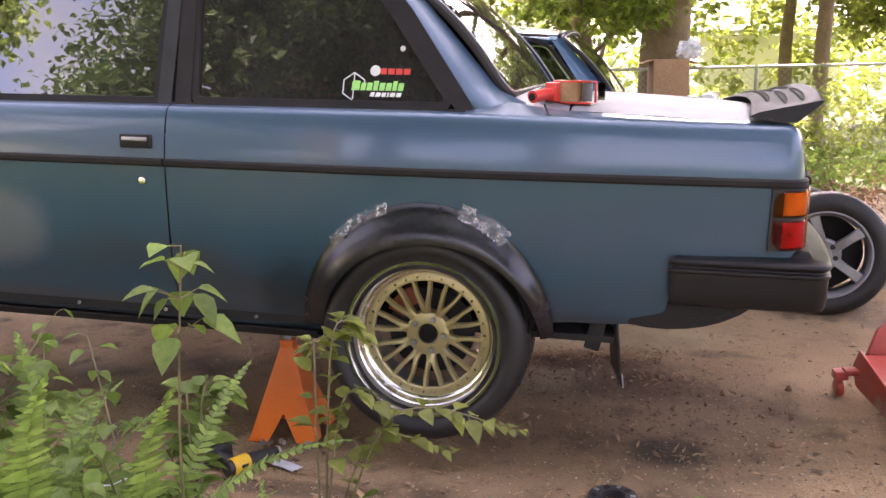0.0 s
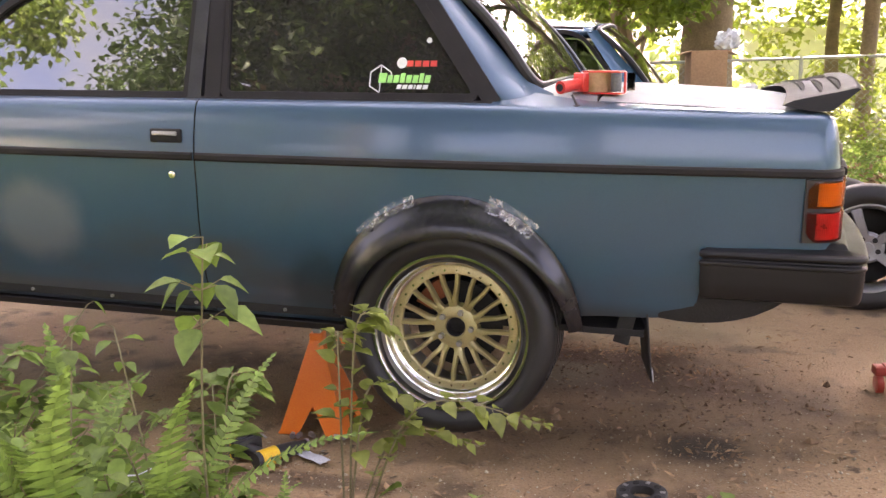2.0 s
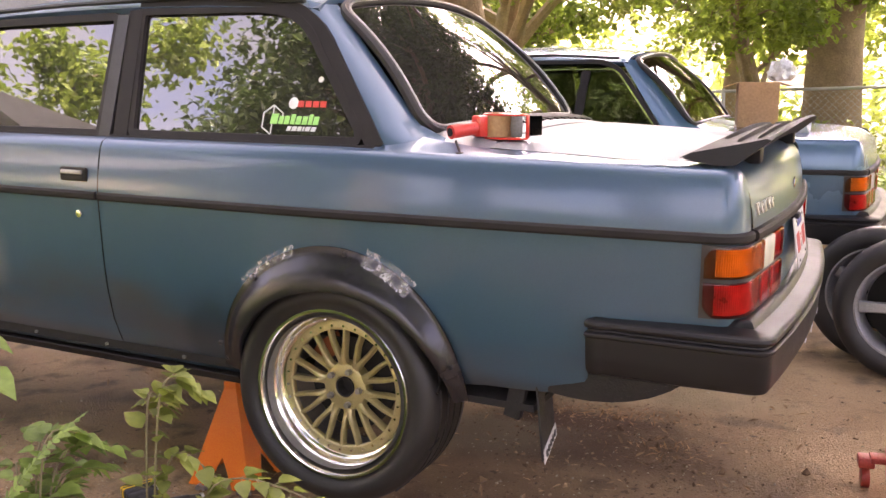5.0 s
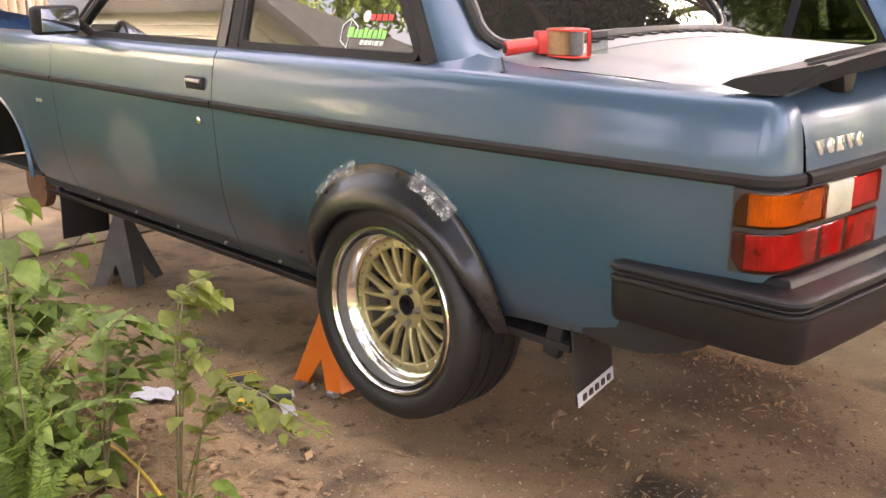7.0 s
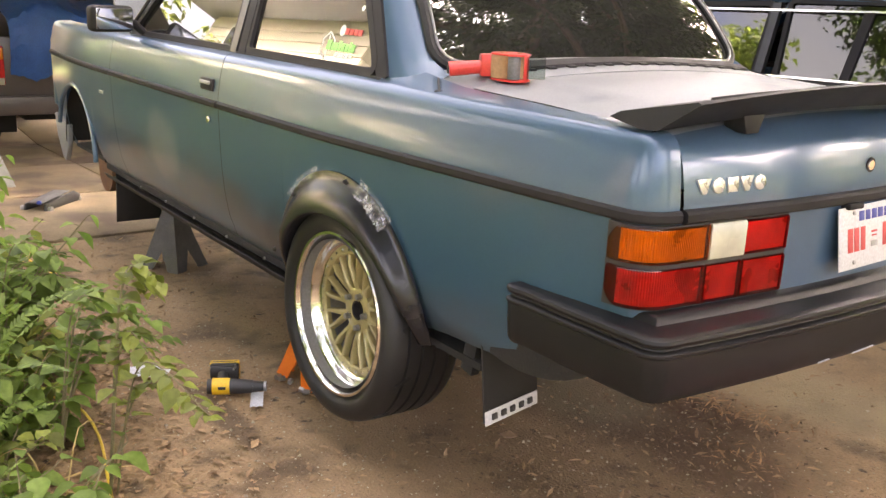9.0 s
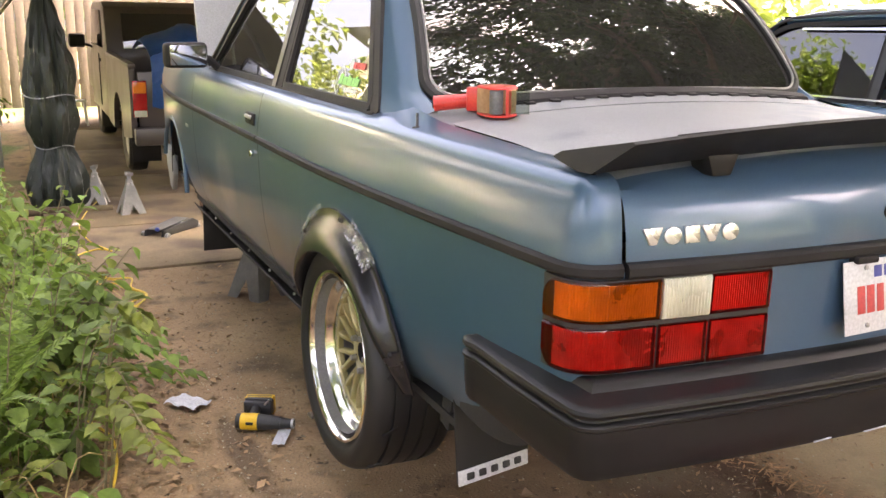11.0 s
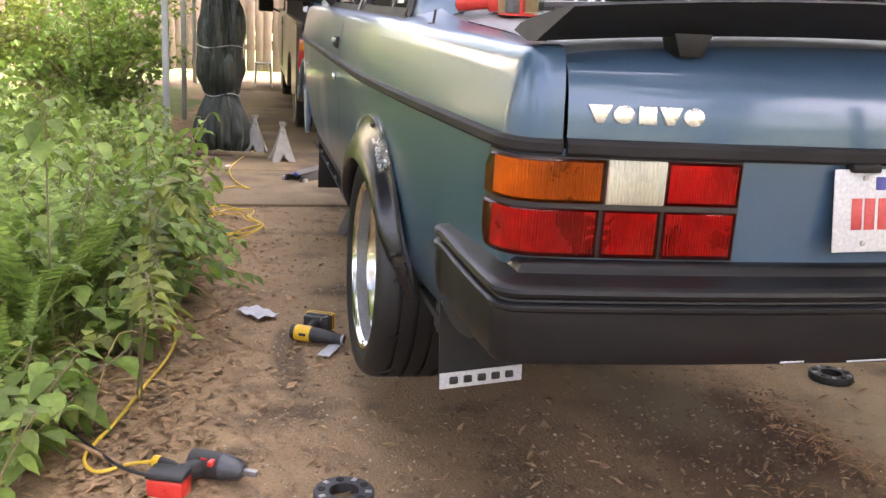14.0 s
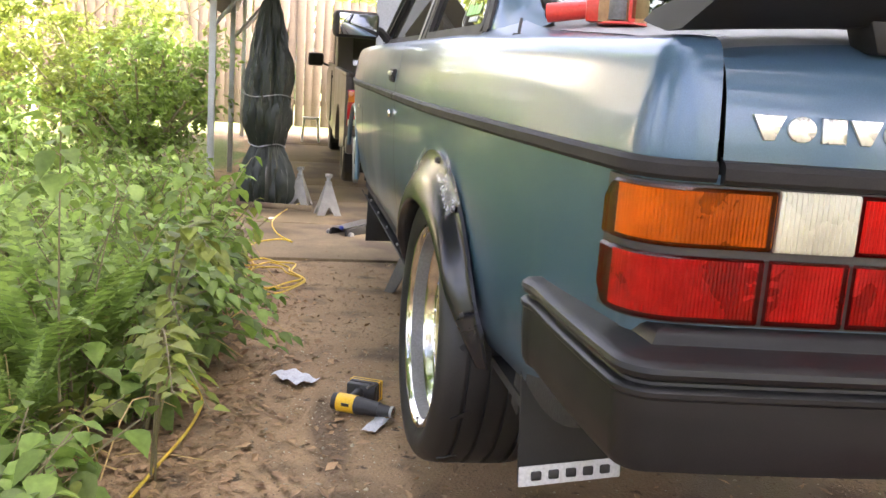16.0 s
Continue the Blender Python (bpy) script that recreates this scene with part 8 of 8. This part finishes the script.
for k, (x, y) in enumerate(((-0.62, -0.86), (-0.98, -0.78), (-1.32, -0.72), (-1.62, -0.70), (-1.95, -0.74), (-2.35, -0.82), (-1.15, -1.1), (-1.75, -1.0), (-2.1, -1.25), (-2.8, -0.95), (-0.85, -1.45), (-1.4, -1.25), (-2.5, -1.45), (-3.3, -1.1), (-3.0, -1.6), (-0.25, -1.3), (-3.8, -1.2), (-4.3, -1.35))):
    weed("bushy_weed", "dense bushy weed with broad bright green leaves", THICK[k % 3], pose(x, y, 0.0, 0, 0, 77 * k) @ Matrix.Scale(0.85 + 0.06 * (k % 5), 4), "bushy weeds")
LOW = [weed_parts(141, 0.20, 6, 0.090, 0.9, 4, 0.3), weed_parts(142, 0.17, 5, 0.075, 1.0, 4, 0.25, foliage=M_WEED_Y), weed_parts(143, 0.26, 6, 0.10, 0.7, 4, 0.35)]
for k, (x, y) in enumerate(((0.10, -1.02), (0.29, -0.91), (0.40, -0.92), (0.11, -0.87), (0.34, -1.02), (0.20, -0.95), (-0.05, -0.98), (-0.02, -1.16), (0.08, -1.28), (-0.20, -1.10), (-0.30, -0.92), (-0.10, -1.36), (-0.52, -0.80), (-0.78, -0.74), (-1.05, -0.66))):
    weed("low_weed", "low leafy weed spreading at the bed's edge", LOW[k % 3], pose(x, y, 0.0, 0, 0, 101 * k) @ Matrix.Scale(0.85 + 0.08 * (k % 4), 4), "low weeds")
for x, y, n, size in ((0.05, -1.10, 7, 0.60), (-0.28, -1.02, 7, 0.66)):
    fern(x, y, n, size, 40 * n)
weed("seedling", "small pale green seedling on bare earth", weed_parts(106, 0.34, 3, 0.055, 0.4, 4, 0.5), pose(0.79, -0.90, 0.0, 0, 0, 60), "seedlings")

# dry stems and brown litter between the weeds
dry = bmesh.new()
for _ in range(130):
    x = rp.uniform(-4.0, 0.3)
    y = bed_edge(x) - abs(rp.gauss(0, 0.45)) + 0.05
    a, h, l = rp.uniform(0, 6.28), rp.uniform(0.01, 0.22), rp.uniform(0.12, 0.40)
    p = Vector((x, y, wavy(x, y)))
    d = Vector((math.cos(a), math.sin(a), 0)) * l
    tube(soften([tuple(p), tuple(p + d * 0.4 + Vector((0, 0, h))), tuple(p + d + Vector((0, 0, h * rp.uniform(0.3, 0.9))))], 3), 0.0028, 4, bm=dry, taper=0.0012)
tagged(new("dry_stems", as_mesh("dry_stems", dry, M_DRYSTEM)), "dry yellow-brown stems bent among the weeds", "dry stems", kind="stuff")

# bright grassy cover under the shrubs
clumps = [(rw.uniform(-7.5, -3.0), rw.uniform(-4.5, -1.5), rw.uniform(0.02, 0.38)) for _ in range(230)]
tagged(new("ground_cover", clump_cloud(111, clumps, 40, 0.1, 0.28, 0.05, M_WEED, "ground_cover")), "low bright green ground cover beyond the bed", "ground cover", kind="stuff")

# ---- slabs of the drive ----
dr = thing("drive", "old concrete drive in broad worn slabs", "drive", kind="structure")
for i in range(6):
    for k in range(2):
        x, y = -4.05 - 1.5 * i, 0.10 + 1.5 * k
        za, zb = ground_z(x - 0.74, 0), ground_z(x + 0.74, 0)
        tilt = math.degrees(math.atan2(za - zb, 1.48))
        part("slab", box(1.488, 1.488, 0.05, 0.008, at=pose(x, y, (za + zb) / 2 - 0.006 + 0.003 * ((i + k) % 2), 0, tilt, 0)), M_CONCRETE_D, dr)

# ---- litter on the earth ----
def scatter(n, seed, spots, size, material, name, label, category, long=1.7, lift=0.006):
    r = np.random.RandomState(seed)
    ps = []
    while len(ps) < n:
        cx, cy, sx, sy = spots[r.randint(len(spots))]
        x, y = r.normal(cx, sx), r.normal(cy, sy)
        ps.append((x, y, wavy(x, y) + lift + r.uniform(0, lift)))
    ps = np.array(ps)
    ns = np.tile([0, 0, 1.0], (n, 1)) + r.normal(size=(n, 3)) * 0.28
    me = leaf_mesh(name, ps, size * r.uniform(0.4, 1.5, size=n), ns, seed + 1, material, long, 0.15)
    tagged(new(name, me), label, category, kind="stuff")


EDGE = [(x, bed_edge(x) + 0.05, 0.35, 0.16) for x in (-3.0, -2.2, -1.5, -0.9, -0.4, 0.0, 0.4, 0.8)]
scatter(2600, 121, EDGE + [(0.0, -0.45, 0.8, 0.25), (0.6, -0.7, 0.5, 0.3)], 0.020, M_DRY, "leaf_litter", "dry brown leaf litter along the bed", "litter")
scatter(1500, 123, [(0.6, 0.7, 1.2, 0.7), (0.9, 0.1, 0.6, 0.3), (0.8, 1.4, 1.0, 0.6), (-1.5, 0.0, 1.2, 0.3), (-3.0, 0.0, 1.2, 0.5)], 0.011, M_DRY, "twig_litter", "scattered brown twigs and leaf scraps", "litter", 3.2)
scatter(1700, 125, [(0.3, -0.2, 1.0, 0.35), (0.8, 0.6, 0.8, 0.6), (1.1, 0.2, 0.5, 0.4), (-0.9, -0.2, 0.6, 0.2)], 0.0055, M_CHIP, "pale_chips", "tiny pale stone and shell chips", "gravel", 1.2, 0.004)
scatter(520, 127, [(0.24, 1.30, 0.07, 0.05), (0.38, 1.30, 0.09, 0.045), (0.52, 1.32, 0.09, 0.05), (0.66, 1.34, 0.08, 0.05), (0.80, 1.02, 0.10, 0.06)], 0.0055, M_STRAW, "straw", "loose reddish straw scattered on the earth", "straw", 6.0, 0.01)
scatter(800, 129, [(0.30, 1.15, 0.15, 0.12), (0.60, 1.10, 0.16, 0.12), (0.55, 0.95, 0.28, 0.16), (0.85, 0.75, 0.2, 0.12), (0.42, 0.38, 0.2, 0.1), (0.95, 0.35, 0.25, 0.12)], 0.011, M_MULCH, "dark_mulch", "dark damp mulch crumbs on the earth", "mulch", 1.6, 0.006)


def crumbs(n, seed, spots, size, material, name, label, category, flat=0.55):
    """Loose irregular lumps, eight faces each, strewn round the given spots."""
    r = np.random.RandomState(seed)
    k = r.randint(len(spots), size=n)
    sp = np.array(spots)[k]
    xy = np.stack([r.normal(sp[:, 0], sp[:, 2]), r.normal(sp[:, 1], sp[:, 3])], 1)
    sz = size * (0.35 + r.exponential(0.55, size=n)).clip(0.35, 2.6)
    a = r.uniform(0, 2 * math.pi, size=n)
    verts, faces = [], []
    for i in range(n):
        x, y = xy[i]
        z = wavy(x, y) + ground_z(x, y)
        c, d = math.cos(a[i]), math.sin(a[i])
        j = r.uniform(0.55, 1.25, size=6) * sz[i]
        o = len(verts)
        for px, py, pz in ((j[0], 0, 0), (0, j[1] * 0.7, 0), (-j[2], 0, 0), (0, -j[3] * 0.7, 0), (0.2 * j[0], 0.1 * j[1], j[4] * flat), (0, 0, -j[5] * flat)):
            verts.append((x + px * c - py * d, y + px * d + py * c, z + pz + sz[i] * flat * 0.35))
        faces += [(o, o + 1, o + 4), (o + 1, o + 2, o + 4), (o + 2, o + 3, o + 4), (o + 3, o, o + 4), (o + 1, o, o + 5), (o + 2, o + 1, o + 5), (o + 3, o + 2, o + 5), (o, o + 3, o + 5)]
    me = bpy.data.meshes.new(name)
    me.from_pydata(verts, [], faces)
    me.materials.append(material)
    tagged(new(name, me), label, category, kind="stuff")


M_CLOD = leafy("earth_clod", (0.170, 0.112, 0.060), (0.270, 0.185, 0.105), scale=6, rough=0.95, through_light=0.0)
M_DAMP = leafy("damp_earth_clod", (0.115, 0.068, 0.035), (0.180, 0.112, 0.060), scale=6, rough=0.9, through_light=0.0)
M_GRIT = leafy("grey_grit", (0.200, 0.165, 0.109), (0.360, 0.310, 0.218), scale=9, rough=0.85, through_light=0.0)
YARD = [(0.2, -0.15, 1.0, 0.30), (0.9, 0.4, 0.7, 0.5), (0.6, 1.2, 0.9, 0.5), (-1.3, -0.15, 0.8, 0.25), (1.2, 0.0, 0.5, 0.5), (-2.6, 0.0, 1.0, 0.3)]
crumbs(5200, 131, YARD, 0.0042, M_CLOD, "earth_clods", "small crumbs of brown earth strewn over the yard", "earth")
crumbs(2600, 133, YARD, 0.0042, M_GRIT, "grit", "pale grit and stone chips pressed into the earth", "gravel")
crumbs(800, 135, [(0.36, 1.05, 0.20, 0.12), (0.62, 1.00, 0.16, 0.12), (0.85, 0.75, 0.20, 0.12), (0.48, 0.40, 0.16, 0.08), (0.98, 0.42, 0.20, 0.12), (0.55, 0.62, 0.22, 0.10), (-0.05, 1.22, 0.18, 0.08), (-0.30, -0.18, 0.22, 0.035)], 0.0044, M_DAMP, "damp_clods", "dark damp clods and mulch heaped on the earth", "mulch")
crumbs(60, 137, [(0.80, 0.85, 0.25, 0.2), (0.45, 0.45, 0.2, 0.1), (1.15, 0.75, 0.2, 0.25), (0.40, 1.30, 0.22, 0.14)], 0.0125, M_DAMP, "dark_lumps", "larger dark lumps of soil and bark", "mulch", 0.7)
